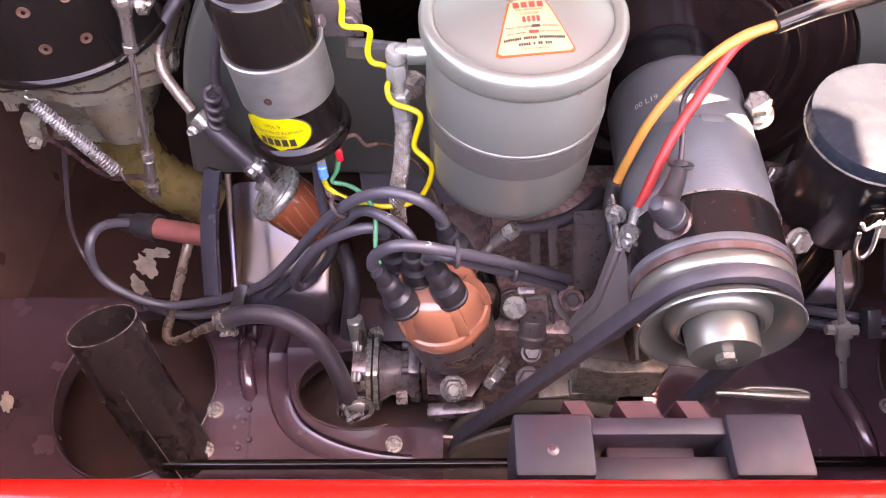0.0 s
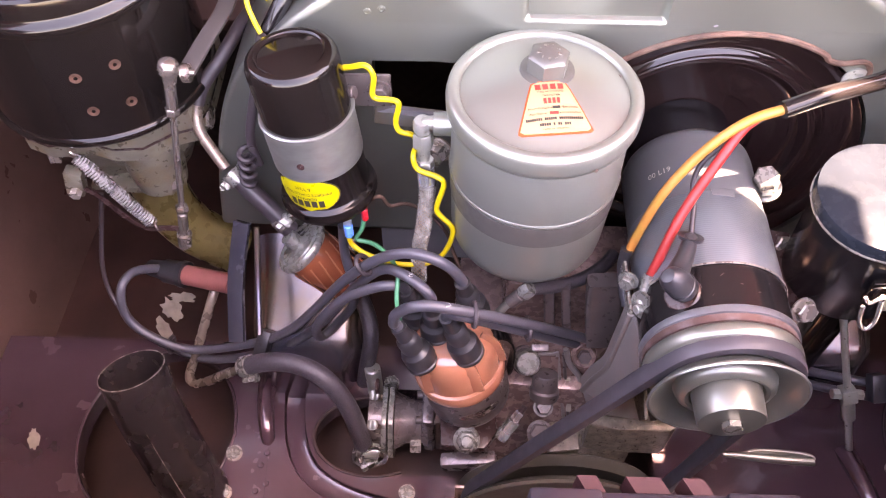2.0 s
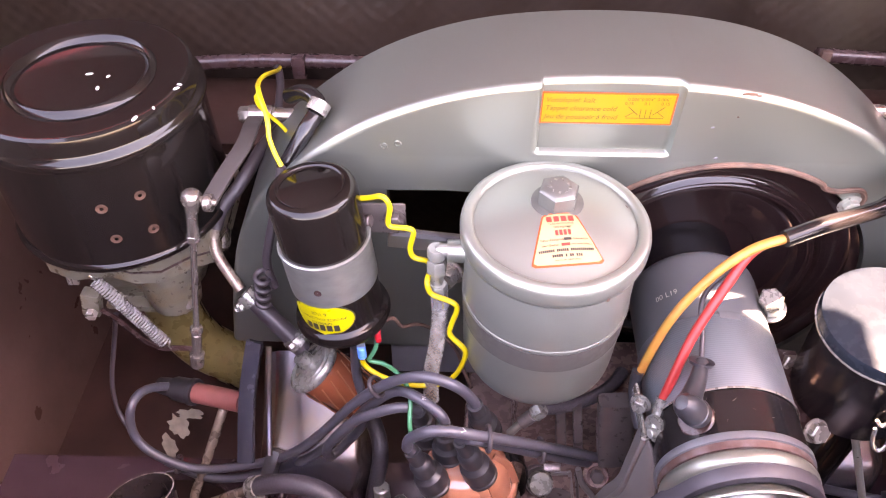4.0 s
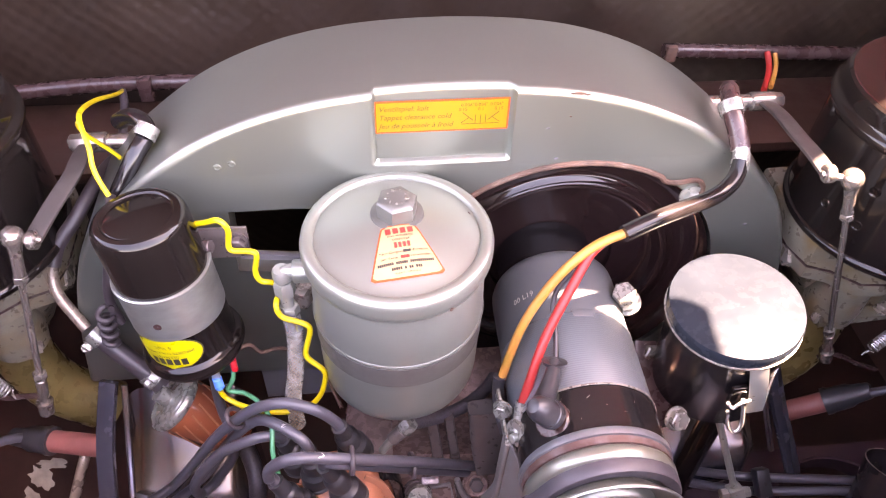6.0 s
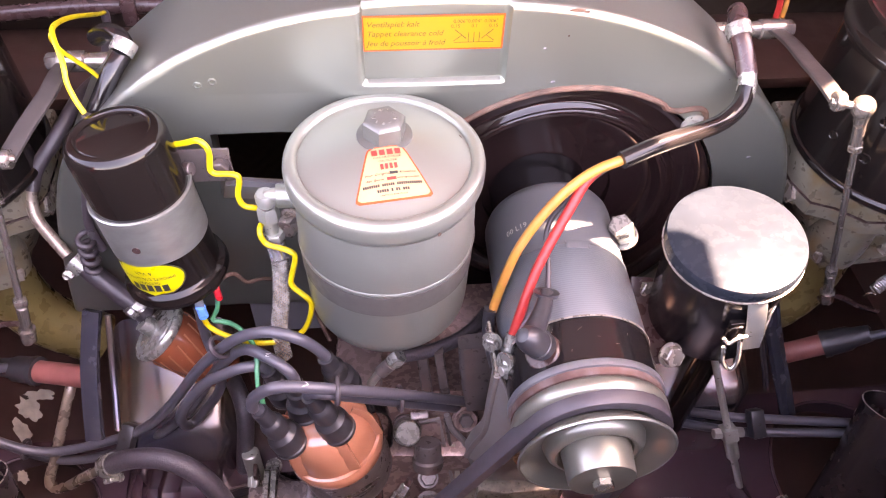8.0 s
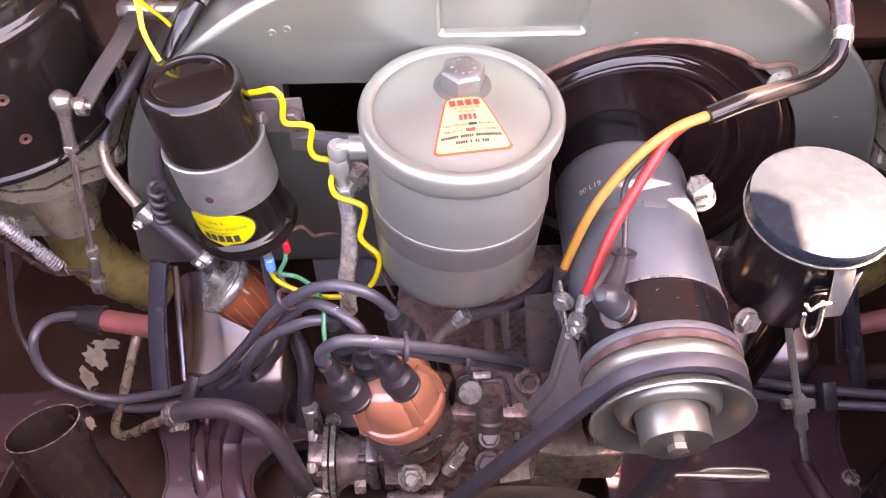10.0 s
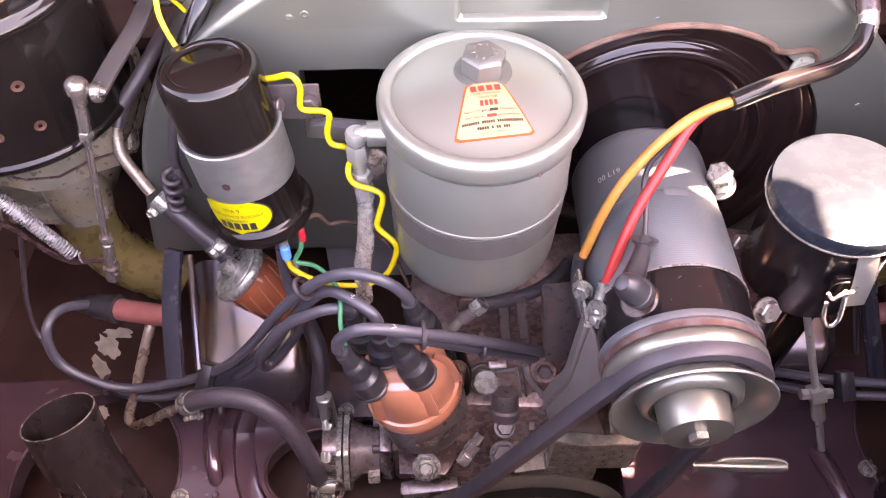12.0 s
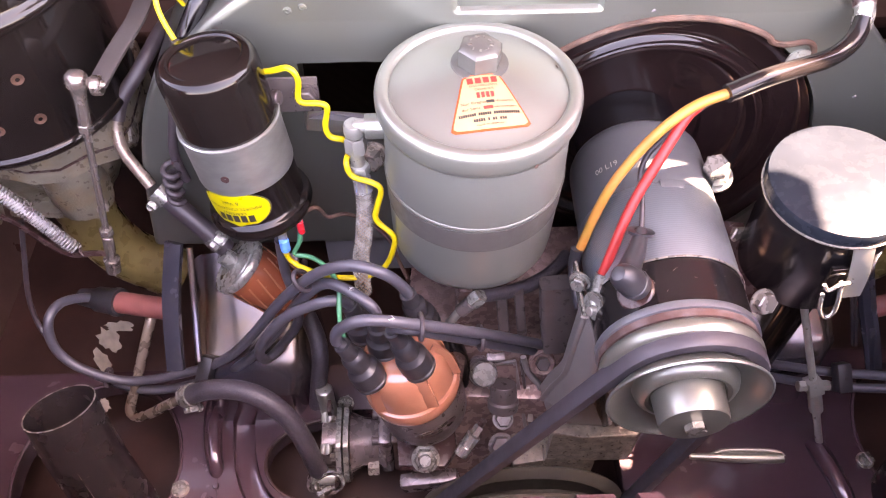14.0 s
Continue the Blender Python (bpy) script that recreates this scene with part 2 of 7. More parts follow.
FIREWALL = mat_firewall()


def banded(m, axis, scale, amount, colour=None, distort=0.0):
    """Adds fine turned rings (relief), or stripes where a colour is given."""
    N, L = m.node_tree.nodes, m.node_tree.links
    b = N["Principled BSDF"]
    tc, w = N.new("ShaderNodeTexCoord"), N.new("ShaderNodeTexWave")
    w.bands_direction = axis
    w.inputs["Scale"].default_value, w.inputs["Distortion"].default_value = scale, distort
    L.new(tc.outputs["Object"], w.inputs["Vector"])
    if colour:
        old = b.inputs["Base Color"].links[0].from_socket
        mx, mr = N.new("ShaderNodeMix"), N.new("ShaderNodeMapRange")
        mx.data_type = "RGBA"
        mx.inputs[7].default_value = (*colour, 1)
        mr.inputs[1].default_value, mr.inputs[2].default_value, mr.inputs[4].default_value = 0.55, 0.8, amount
        L.new(w.outputs[1], mr.inputs[0])
        L.new(mr.outputs[0], mx.inputs[0])
        L.new(old, mx.inputs[6])
        L.new(mx.outputs[2], b.inputs["Base Color"])
    else:
        bp = N.new("ShaderNodeBump")
        bp.inputs["Strength"].default_value, bp.inputs["Distance"].default_value = amount, 0.0006
        L.new(w.outputs[1], bp.inputs["Height"])
        L.new(bp.outputs[0], b.inputs["Normal"])
    return m


TURNED = banded(banded(mat("turned_grey_steel", (0.188, 0.220, 0.242), 0.36, 0.6, 0.08, 30, 0, 600, 0.05, stain=(0.185, 0.19, 0.185), stain_amount=0.4, stain_scale=18), "Z", 520, 0.15), "Z", 210, 0.5, (0.140, 0.165, 0.190), 0.8)
banded(ORANGE, "DIAGONAL", 17, 0.7, (0.34, 0.165, 0.03), 1.5)
SHELL = mat("grey_lacquered_shell", (0.098, 0.106, 0.112), 0.32, 0.3, 0.10, 14, 0.04, 500, 0.02)
CARBCAST = mat("stained_carburettor_alloy", (0.168, 0.152, 0.116), 0.32, 0.35, 0.2, 60, 0.2, 700, 0.08, stain=(0.17, 0.105, 0.04), stain_amount=0.85, stain_scale=40)


# ---- building helpers ----
def axis_m(p, d):
    """A pose at p whose z axis points along d."""
    z = Vector(d).normalized()
    x = Vector((1, 0, 0)) if abs(z.x) < 0.9 else Vector((0, 1, 0))
    x = (x - z * x.dot(z)).normalized()
    m = Matrix((x, z.cross(x), z)).transposed().to_4x4()
    m.translation = p
    return m


def finish(bm, sharp=38):
    bm.normal_update()
    bmesh.ops.recalc_face_normals(bm, faces=bm.faces)
    for f in bm.faces:
        f.smooth = True
    for e in bm.edges:
        e.smooth = len(e.link_faces) == 2 and e.calc_face_angle(0) < radians(sharp)


def mesh_of(name, bm, material, sharp=38):
    finish(bm, sharp)
    me = bpy.data.meshes.new(name)
    bm.to_mesh(me)
    bm.free()
    me.materials.append(material)
    return me


def part(name, bm, material, parent, label="", m=None, sharp=38):
    ob = new(name, mesh_of(name, bm, material, sharp))
    ob.parent = parent
    if m is not None:
        ob.matrix_basis = m
    if label:
        tagged(ob, label)
    return ob


def thing(name, label, category, m=None, group="", kind=""):
    ob = new(name)
    ob.empty_display_size = 0.01
    if m is not None:
        ob.matrix_basis = m
    return tagged(ob, label, category, group, kind)


def solo(name, bm, material, label, category, group="", kind="", sharp=38):
    """A thing of one mesh, its origin at its lowest point."""
    p = min((v.co for v in bm.verts), key=lambda c: c.z).copy()
    bmesh.ops.translate(bm, verts=bm.verts, vec=-p)
    ob = new(name, mesh_of(name, bm, material, sharp))
    ob.location = p
    return tagged(ob, label, category, group, kind)


def lathe(profile, n=48, bm=None, m=None, arc=None):
    """Turns (r, z) pairs round z; arc: (from, to) in degrees."""
    bm = bm or bmesh.new()
    rings = []
    full = arc is None
    a0, a1 = (0, 360) if full else arc
    cnt = n if full else n + 1
    for r, z in profile:
        if r < 1e-6 and full:
            rings.append([bm.verts.new((0, 0, z))])
        else:
            rings.append([bm.verts.new((r * math.cos(radians(a0 + (a1 - a0) * i / n)), r * math.sin(radians(a0 + (a1 - a0) * i / n)), z)) for i in range(cnt)])
    new_verts = [v for ring in rings for v in ring]
    for a, b in zip(rings, rings[1:]):
        for i in range(n):
            j = (i + 1) % cnt
            q = [a[i % len(a)], a[j % len(a)], b[j % len(b)], b[i % len(b)]]
            u = []
            for v in q:
                if v not in u:
                    u.append(v)
            if len(u) > 2:
                bm.faces.new(u)
    if m is not None:
        bmesh.ops.transform(bm, matrix=m, verts=new_verts)
    return bm


def box(sx, sy, sz, bevel=0.001, m=None, bm=None, seg=2):
    """A bevelled box, centred."""
    b2 = bmesh.new()
    bmesh.ops.create_cube(b2, size=1)
    bmesh.ops.scale(b2, vec=(sx, sy, sz), verts=b2.verts)
    if bevel:
        bmesh.ops.bevel(b2, geom=b2.edges[:], offset=bevel, segments=seg, affect="EDGES", profile=0.5)
    if m is not None:
        bmesh.ops.transform(b2, matrix=m, verts=b2.verts)
    return merge(bm, b2) if bm else b2


def merge(bm, other):
    """Adds other to bm."""
    idx = {}
    for v in other.verts:
        idx[v] = bm.verts.new(v.co)
    for f in other.faces:
        try:
            bm.faces.new([idx[v] for v in f.verts])
        except ValueError:
            pass
    other.free()
    return bm


def spline(points, res=8):
    P = [Vector(p) for p in points]
    P = [P[0] * 2 - P[1]] + P + [P[-1] * 2 - P[-2]]
    out = []
    for i in range(1, len(P) - 2):
        a, b, c, d = P[i - 1:i + 3]
        for k in range(res):
            t = k / res
            out.append(0.5 * ((2 * b) + (c - a) * t + (2 * a - 5 * b + 4 * c - d) * t * t + (3 * b - a - 3 * c + d) * t ** 3))
    out.append(P[-2])
    return out


def sweep(points, r, n=12, res=8, bm=None, smooth=True, flat=None, caps=True):
    """A tube along points; r: radius or function of 0..1; flat: (width, height) for a strap."""
    bm = bm or bmesh.new()
    pts = spline(points, res) if smooth else [Vector(p) for p in points]
    N = len(pts)
    for _ in range(5 if smooth and len(points) > 2 else 0):
        pts = [pts[0]] + [(pts[i - 1] + pts[i] * 2 + pts[i + 1]) / 4 for i in range(1, N - 1)] + [pts[-1]]
    tang = [(pts[min(i + 1, N - 1)] - pts[max(i - 1, 0)]).normalized() for i in range(N)]
    up = Vector((0, 0, 1)) if abs(tang[0].z) < 0.9 else Vector((0, 1, 0))
    side = tang[0].cross(up).normalized()
    rings = []
    for i in range(N):
        side = (side - tang[i] * side.dot(tang[i])).normalized()
        u = side.cross(tang[i]).normalized()
        rr = r(i / (N - 1)) if callable(r) else r
        ring = []
        for k in range(n):
            a = 2 * math.pi * k / n
            if flat:
                c, s = math.cos(a), math.sin(a)
                w = flat[0] / 2 * (abs(c) ** 0.4) * (1 if c >= 0 else -1)
                h = flat[1] / 2 * (abs(s) ** 0.4) * (1 if s >= 0 else -1)
                ring.append(bm.verts.new(pts[i] + side * w + u * h))
            else:
                ring.append(bm.verts.new(pts[i] + (side * math.cos(a) + u * math.sin(a)) * rr))
        rings.append(ring)
    for a, b in zip(rings, rings[1:]):
        for k in range(n):
            bm.faces.new((a[k], a[(k + 1) % n], b[(k + 1) % n], b[k]))
    if caps:
        bm.faces.new(rings[0][::-1])
        bm.faces.new(rings[-1])
    return bm


def rod(a, b, r, n=16, bm=None, r2=None):
    a, b = Vector(a), Vector(b)
    r2 = r if r2 is None else r2
    e = min(r, r2) * 0.15
    h = (b - a).length
    return lathe([(0, 0), (r - e, 0), (r, e), (r2, h - e), (r2 - e, h), (0, h)], n, bm, axis_m(a, b - a))


def hexa(r, h, m=None, bm=None, washer=0.0, round_top=0.0):
    """A hexagon head on its z axis, base at 0, with a washer below."""
    b2 = bmesh.new()
    if washer:
        lathe([(0, 0), (washer, 0), (washer, 0.0012), (0, 0.0012)], 24, b2)
    z = 0.001 if washer else 0
    lathe([(0, z), (r, z), (r, z + h * 0.85), (r * 0.86, z + h), (r * 0.5, z + h + round_top), (0, z + h + round_top)], 6, b2)
    if m is not None:
        bmesh.ops.transform(b2, matrix=m, verts=b2.verts)
    return merge(bm, b2) if bm else b2


def slot_screw(r, h, m):
    """A cheese-head screw with a real slot."""
    bm = lathe([(0, 0), (r, 0), (r, h * 0.8), (r * 0.9, h * 0.8), (0, h * 0.8)], 20)
    box(r * 0.75, r * 1.7, h * 0.35, 0.0001, pose(r * 0.5, 0, h * 0.85), bm)
    box(r * 0.75, r * 1.7, h * 0.35, 0.0001, pose(-r * 0.5, 0, h * 0.85), bm)
    bmesh.ops.transform(bm, matrix=m, verts=bm.verts)
    return bm


def cut(bm, cutters):
    """bm less the solids in cutters."""
    def temp(b):
        b.normal_update()
        bmesh.ops.recalc_face_normals(b, faces=b.faces)
        if b.calc_volume(signed=True) < 0:
            bmesh.ops.reverse_faces(b, faces=b.faces)
        me = bpy.data.meshes.new("temp")
        b.to_mesh(me)
        b.free()
        return new("temp", me)
    body = temp(bm)
    tools = [temp(c) for c in cutters]
    for tl in tools:
        md = body.modifiers.new("cut", "BOOLEAN")
        md.object, md.operation, md.solver = tl, "DIFFERENCE", "EXACT"
    dg = bpy.context.evaluated_depsgraph_get()
    dg.update()
    out = bmesh.new()
    out.from_mesh(body.evaluated_get(dg).to_mesh())
    for o in (body, *tools):
        me = o.data
        bpy.data.objects.remove(o)
        bpy.data.meshes.remove(me)
    return out


def prism(outline, y0, y1):
    """A solid with an outline in x and z, from y0 to y1."""
    bm = bmesh.new()
    a = [bm.verts.new((x, y0, z)) for x, z in outline]
    b = [bm.verts.new((x, y1, z)) for x, z in outline]
    bm.faces.new(a)
    bm.faces.new(b[::-1])
    for i in range(len(a)):
        j = (i + 1) % len(a)
        bm.faces.new((a[i], b[i], b[j], a[j]))
    return bm


def slab(outline, z0, z1, bevel=0.0):
    """A solid with an outline in x and y, from z0 to z1."""
    bm = bmesh.new()
    a = [bm.verts.new((x, y, z0)) for x, y in outline]
    b = [bm.verts.new((x, y, z1)) for x, y in outline]
    bm.faces.new(a[::-1])
    top = bm.faces.new(b)
    for i in range(len(a)):
        j = (i + 1) % len(a)
        bm.faces.new((a[i], a[j], b[j], b[i]))
    if bevel:
        bmesh.ops.bevel(bm, geom=list(top.edges), offset=bevel, segments=2, affect="EDGES", profile=0.5)
    return bm


def words(text, size, bend=None, align="CENTER", thick=0.00006):
    """Lettering in the plane of x and y, as a bmesh; bend maps a point to its place."""
    cu = bpy.data.curves.new("words", "FONT")
    cu.body, cu.size, cu.align_x, cu.align_y, cu.resolution_u = text, size, align, "CENTER", 2
    ob = new("words", cu)
    dg = bpy.context.evaluated_depsgraph_get()
    dg.update()
    bm = bmesh.new()
    bm.from_mesh(ob.evaluated_get(dg).to_mesh())
    bpy.data.objects.remove(ob)
    bpy.data.curves.remove(cu)
    if bend:
        for v in bm.verts:
            v.co = bend(v.co)
    return bm


def sheet(fn, us, vs):
    """A grid of fn(u, v)."""
    bm = bmesh.new()
    g = [[bm.verts.new(fn(u, v)) for v in vs] for u in us]
    for i in range(len(us) - 1):
        for j in range(len(vs) - 1):
            bm.faces.new((g[i][j], g[i + 1][j], g[i + 1][j + 1], g[i][j + 1]))
    return bm


def steps(a, b, n):
    return [a + (b - a) * i / n for i in range(n + 1)]


from mathutils.geometry import tessellate_polygon

# ---- the bay ----
def structure(name, bm, material, label, category):
    return solo(name, bm, material, label, category, kind="structure")


structure("ground", box(60, 60, 0.02, 0, pose(0, 0, -0.45)), GROUND, "worn grey asphalt ground under the car", "ground")
structure("wall_front", box(1.4, 0.02, 0.75, 0, pose(0.08, 0.625, 0.30)), FIREWALL, "dark embossed insulation mat on the bulkhead", "wall")
structure("wall_left", box(0.02, 0.62, 0.62, 0, pose(-0.43, 0.30, 0.16, 0, -14, 0)), BAYWALL, "dark brown painted side of the engine bay", "wall")
structure("wall_right", box(0.02, 0.62, 0.62, 0, pose(0.60, 0.30, 0.16, 0, 14, 0)), BAYWALL, "dark brown painted side of the engine bay", "wall")
structure("wall_rear", box(1.4, 0.012, 0.385, 0, pose(0.08, 0.046, 0.215)), REARINNER, "dull red inner side of the rear panel", "wall")
structure("floor", box(1.3, 0.60, 0.006, 0, pose(0.08, 0.34, 0.035)), UNDER, "dark oily underside below the engine", "floor")

body = thing("rear_body_panel", "glossy red rear body panel along the bay's opening", "car body", pose(0, 0, 0.42))
part("lip", sweep([(-0.75, 0.068, -0.004), (-0.3, 0.064, -0.002), (0.08, 0.062, 0), (0.45, 0.064, -0.002), (0.9, 0.068, -0.004)], 0.008, 12, 8), BODYRED, body)
part("skin", sheet(lambda u, v: Vector((u, 0.066 - 0.30 * v, 0.004 - 0.32 * v * v)), steps(-0.75, 0.9, 20), steps(0, 1, 10)), BODYRED, body)

part("tail", slab([(-0.9, 0.050), (-0.34, 0.054), (-0.36, 0.068), (-0.9, 0.068)], -0.06, 0.078), BODYRED, body)
part("tail", slab([(0.50, 0.054), (0.9, 0.050), (0.9, 0.068), (0.52, 0.068)], -0.06, 0.078), BODYRED, body)

# unseen engine lid, open over the bay, widest towards the free end
lid = thing("shade_bonnet", "unseen red engine lid standing open on its hinges, outline cut to shade the bay", "car lid", pose(0.0775, 0.62, 0.52, 33.7))
# right edge notched to cast the bay's shade and sun patches
half = [(0.0, 0.74), (0.12, 0.70), (0.25, 0.62), (0.30, 0.575), (0.345, 0.530), (0.362, 0.478), (0.41, 0.445), (0.44, 0.430), (0.462, 0.400), (0.4680, 0.365), (0.4692, 0.316), (0.483, 0.343), (0.497, 0.366), (0.503, 0.394), (0.510, 0.410), (0.524, 0.425), (0.557, 0.436), (0.586, 0.448), (0.598, 0.484), (0.615, 0.535), (0.66, 0.56), (0.72, 0.57), (0.85, 0.52), (0.93, 0.42), (0.97, 0.25)]
lid_out = [(w, v) for v, w in half] + [(-0.30, 0.98), (-0.44, 0.93), (-0.50, 0.80), (-0.53, 0.60), (-0.55, 0.30), (-0.56, 0.0)]
part("skin", prism(lid_out, -0.001, 0.001), LIDRED, lid)
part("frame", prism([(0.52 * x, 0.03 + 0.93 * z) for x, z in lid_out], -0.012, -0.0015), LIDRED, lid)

# the unseen deck round the opening; its right inner edge is shaped to block sun
deck = thing("rear_shade_deck", "unseen red rear deck round the engine opening, right edge shaped to shade the bay", "car body", pose(0.0775, 0.3, 0.5))
deck_in = [(0.24, -0.24), (0.254, -0.10), (0.276, -0.04), (0.283, -0.015), (0.289, 0.010), (0.295, 0.032), (0.302, 0.055), (0.316, 0.068), (0.336, 0.078), (0.37, 0.100), (0.42, 0.13), (0.43, 0.24), (0.36, 0.318)]
ring = [(x, y) for x, y in deck_in]
part("panel", slab(ring + [(0.9, 0.318), (0.9, -0.24)], -0.012, 0.0), BODYRED, deck)
ring_l = [(-0.38, -0.24), (-0.40, -0.10), (-0.44, 0.0), (-0.48, 0.10), (-0.48, 0.24), (-0.40, 0.318)]
part("panel", slab(ring_l + [(-0.9, 0.318), (-0.9, -0.24)], -0.012, 0.0), BODYRED, deck)
# dark sheets added under the unseen deck panels
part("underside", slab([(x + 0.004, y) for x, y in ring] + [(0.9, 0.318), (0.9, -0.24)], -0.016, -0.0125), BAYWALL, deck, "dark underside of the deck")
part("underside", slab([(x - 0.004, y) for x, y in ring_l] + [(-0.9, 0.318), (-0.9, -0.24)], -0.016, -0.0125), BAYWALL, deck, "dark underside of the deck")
part("panel", slab([(-0.9, 0.33), (0.9, 0.33), (0.9, 0.9), (-0.9, 0.9)], -0.012, 0.02), BODYRED, deck)

# ---- fan shroud ----
arc_pts = [(-0.192, 0, 0.205), (-0.183, 0, 0.255), (-0.169, 0, 0.312), (-0.148, 0, 0.358), (-0.112, 0, 0.394), (-0.062, 0, 0.428), (0.0, 0, 0.449), (0.0775, 0, 0.4555),
           (0.155, 0, 0.449), (0.217, 0, 0.428), (0.267, 0, 0.394), (0.303, 0, 0.358), (0.324, 0, 0.312), (0.338, 0, 0.255), (0.347, 0, 0.205)]
FAN = (0.16, 0.285)
Y0, Y1, EDGE = 0.372, 0.452, 0.0045


def even(points, step):
    """The polyline resampled at an even step."""
    out, carry = [points[0].copy()], 0.0
    for a, b in zip(points, points[1:]):
        d = (b - a).length
        t = step - carry
        while t <= d:
            out.append(a + (b - a) * (t / d))
            t += step
        carry = d - (t - step)
    return out


def smooth(t):
    t = min(1.0, max(0.0, t))
    return t * t * (3 - 2 * t)


def pocket(x, z):
    """How far the label's pocket lies behind the face."""
    return 0.0046 * smooth((x - 0.0316) / 0.0018) * smooth((0.1140 - x) / 0.0018) * smooth((z - 0.4030) / 0.0016)


def shroud_mesh():
    bm = bmesh.new()
    loop = even(spline(arc_pts, 12), 0.0016)
    n = len(loop)
    norm = []
    for i in range(n):
        t = loop[min(i + 1, n - 1)] - loop[max(i - 1, 0)]
        norm.append(Vector((-t.z, 0, t.x)).normalized())
    rings = []
    for k in range(6):
        a = math.pi / 2 * k / 5
        row = []
        for p, q in zip(loop, norm):
            c = p - q * EDGE * (1 - math.sin(a))
            row.append(bm.verts.new((c.x, Y0 + EDGE * (1 - math.cos(a)) + pocket(c.x, c.z), c.z)))
        rings.append(row)
    rings.append([bm.verts.new((p.x, Y1, p.z)) for p in loop])
    rings.append([bm.verts.new((p.x - 0.01 * q.x, Y1, p.z - 0.01 * q.z)) for p, q in zip(loop, norm)])
    for r0, r1 in zip(rings, rings[1:]):
        for i in range(n - 1):
            bm.faces.new((r0[i], r1[i], r1[i + 1], r0[i + 1]))
    # the band above the openings
    ZB = 0.400
    inner = rings[0]
    band = [v for v in inner if v.co.z > ZB + 0.0002]
    rows = [band]
    for k in range(1, 17):
        row = []
        for v in band:
            z = v.co.z + (ZB - v.co.z) * (k / 16)
            if k > 10:
                z = min(v.co.z, ZB + 0.0058 * (16 - k) / 5)
            else:
                z = v.co.z + (min(v.co.z, ZB + 0.0070) - v.co.z) * k / 10
            row.append(bm.verts.new((v.co.x, Y0 + pocket(v.co.x, z), z)))
        rows.append(row)
    for r0, r1 in zip(rows, rows[1:]):
        for i in range(len(band) - 1):
            bm.faces.new((r0[i], r0[i + 1], r1[i + 1], r1[i]))
    # the face below it, with the fan opening and the gap
    low = [Vector((v.co.x, Y0, min(v.co.z, ZB))) for v in inner]
    up = [i for i, p in enumerate(low) if p.z >= ZB]
    outer = low[:up[0] + 1] + low[up[-1]:]
    circle = [Vector((FAN[0] + 0.112 * math.cos(2 * math.pi * i / 96), Y0, FAN[1] + 0.112 * math.sin(2 * math.pi * i / 96))) for i in range(96)]
    slot = [Vector((x, Y0, z)) for x, z in ((-0.062, 0.318), (-0.060, 0.371), (-0.02, 0.3715), (0.040, 0.367), (0.046, 0.304))]
    holes = [circle, slot]
    flat = [[Vector((p.x, p.z, 0)) for p in ring] for ring in [outer] + holes]
    pool = [bm.verts.new(p) for ring in [outer] + holes for p in ring]
    for tri in tessellate_polygon(flat):
        try:
            bm.faces.new([pool[i] for i in tri])
        except ValueError:
            pass
    for ring, depth in ((circle, 0.030), (slot, 0.020)):
        a = [bm.verts.new(p) for p in ring]
        b = [bm.verts.new(p + Vector((0, depth, 0))) for p in ring]
        for i in range(len(a)):
            j = (i + 1) % len(a)
            bm.faces.new((a[i], b[i], b[j], a[j]))
    bmesh.ops.remove_doubles(bm, verts=bm.verts, dist=0.00002)
    return bm


sh = shroud_mesh()
shroud = thing("fan_shroud", "silver painted fan shroud with chipped crease", "engine shroud", pose(0.0775, 0.41, 0.205))
off = pose(-0.0775, -0.41, -0.205)
part("housing", sh, SILVER, shroud, "", off, 50)
part("seal", sweep([(FAN[0] + 0.113 * math.cos(radians(a)), 0.3715, FAN[1] + 0.113 * math.sin(radians(a))) for a in range(150, 59, -10)] + [(0.2155, 0.3715, 0.3805), (0.2260, 0.3715, 0.3770), (0.2360, 0.3715, 0.3795), (0.2425, 0.3715, 0.3780), (0.2462, 0.3715, 0.3710), (0.2440, 0.3715, 0.3660)], 0.0019, 8, 4), TRIM, shroud, "perished brown edging round the fan opening", off)
inlet = lathe([(0.110, 0.0), (0.1095, 0.010), (0.106, 0.0135), (0.092, 0.016), (0.0865, 0.0150), (0.0850, 0.0115), (0.0838, 0.0105), (0.0805, 0.0105), (0.0792, 0.0115), (0.0782, 0.0150), (0.0765, 0.0182), (0.0740, 0.0215), (0.0700, 0.0230), (0.0600, 0.0235), (0.047, 0.0240)], 96, None, axis_m((FAN[0], 0.374, FAN[1]), (0, 1, 0)))
part("back_plate", lathe([(0, 0.027), (0.090, 0.027)], 64, None, axis_m((FAN[0], 0.374, FAN[1]), (0, 1, 0))), INLETBLACK, shroud, "brown-black plate behind the inlet", off)
part("air_inlet", inlet, INLETBLACK, shroud, "black ribbed air inlet ring", off, 60)

# yellow valve clearance label
LX, LY, LZ = 0.0722, 0.3764, 0.4347


def on_face(dy):
    return lambda c: Vector((LX - 0.0775 + c.x, LY - dy - 0.41, LZ - 0.205 + c.y))


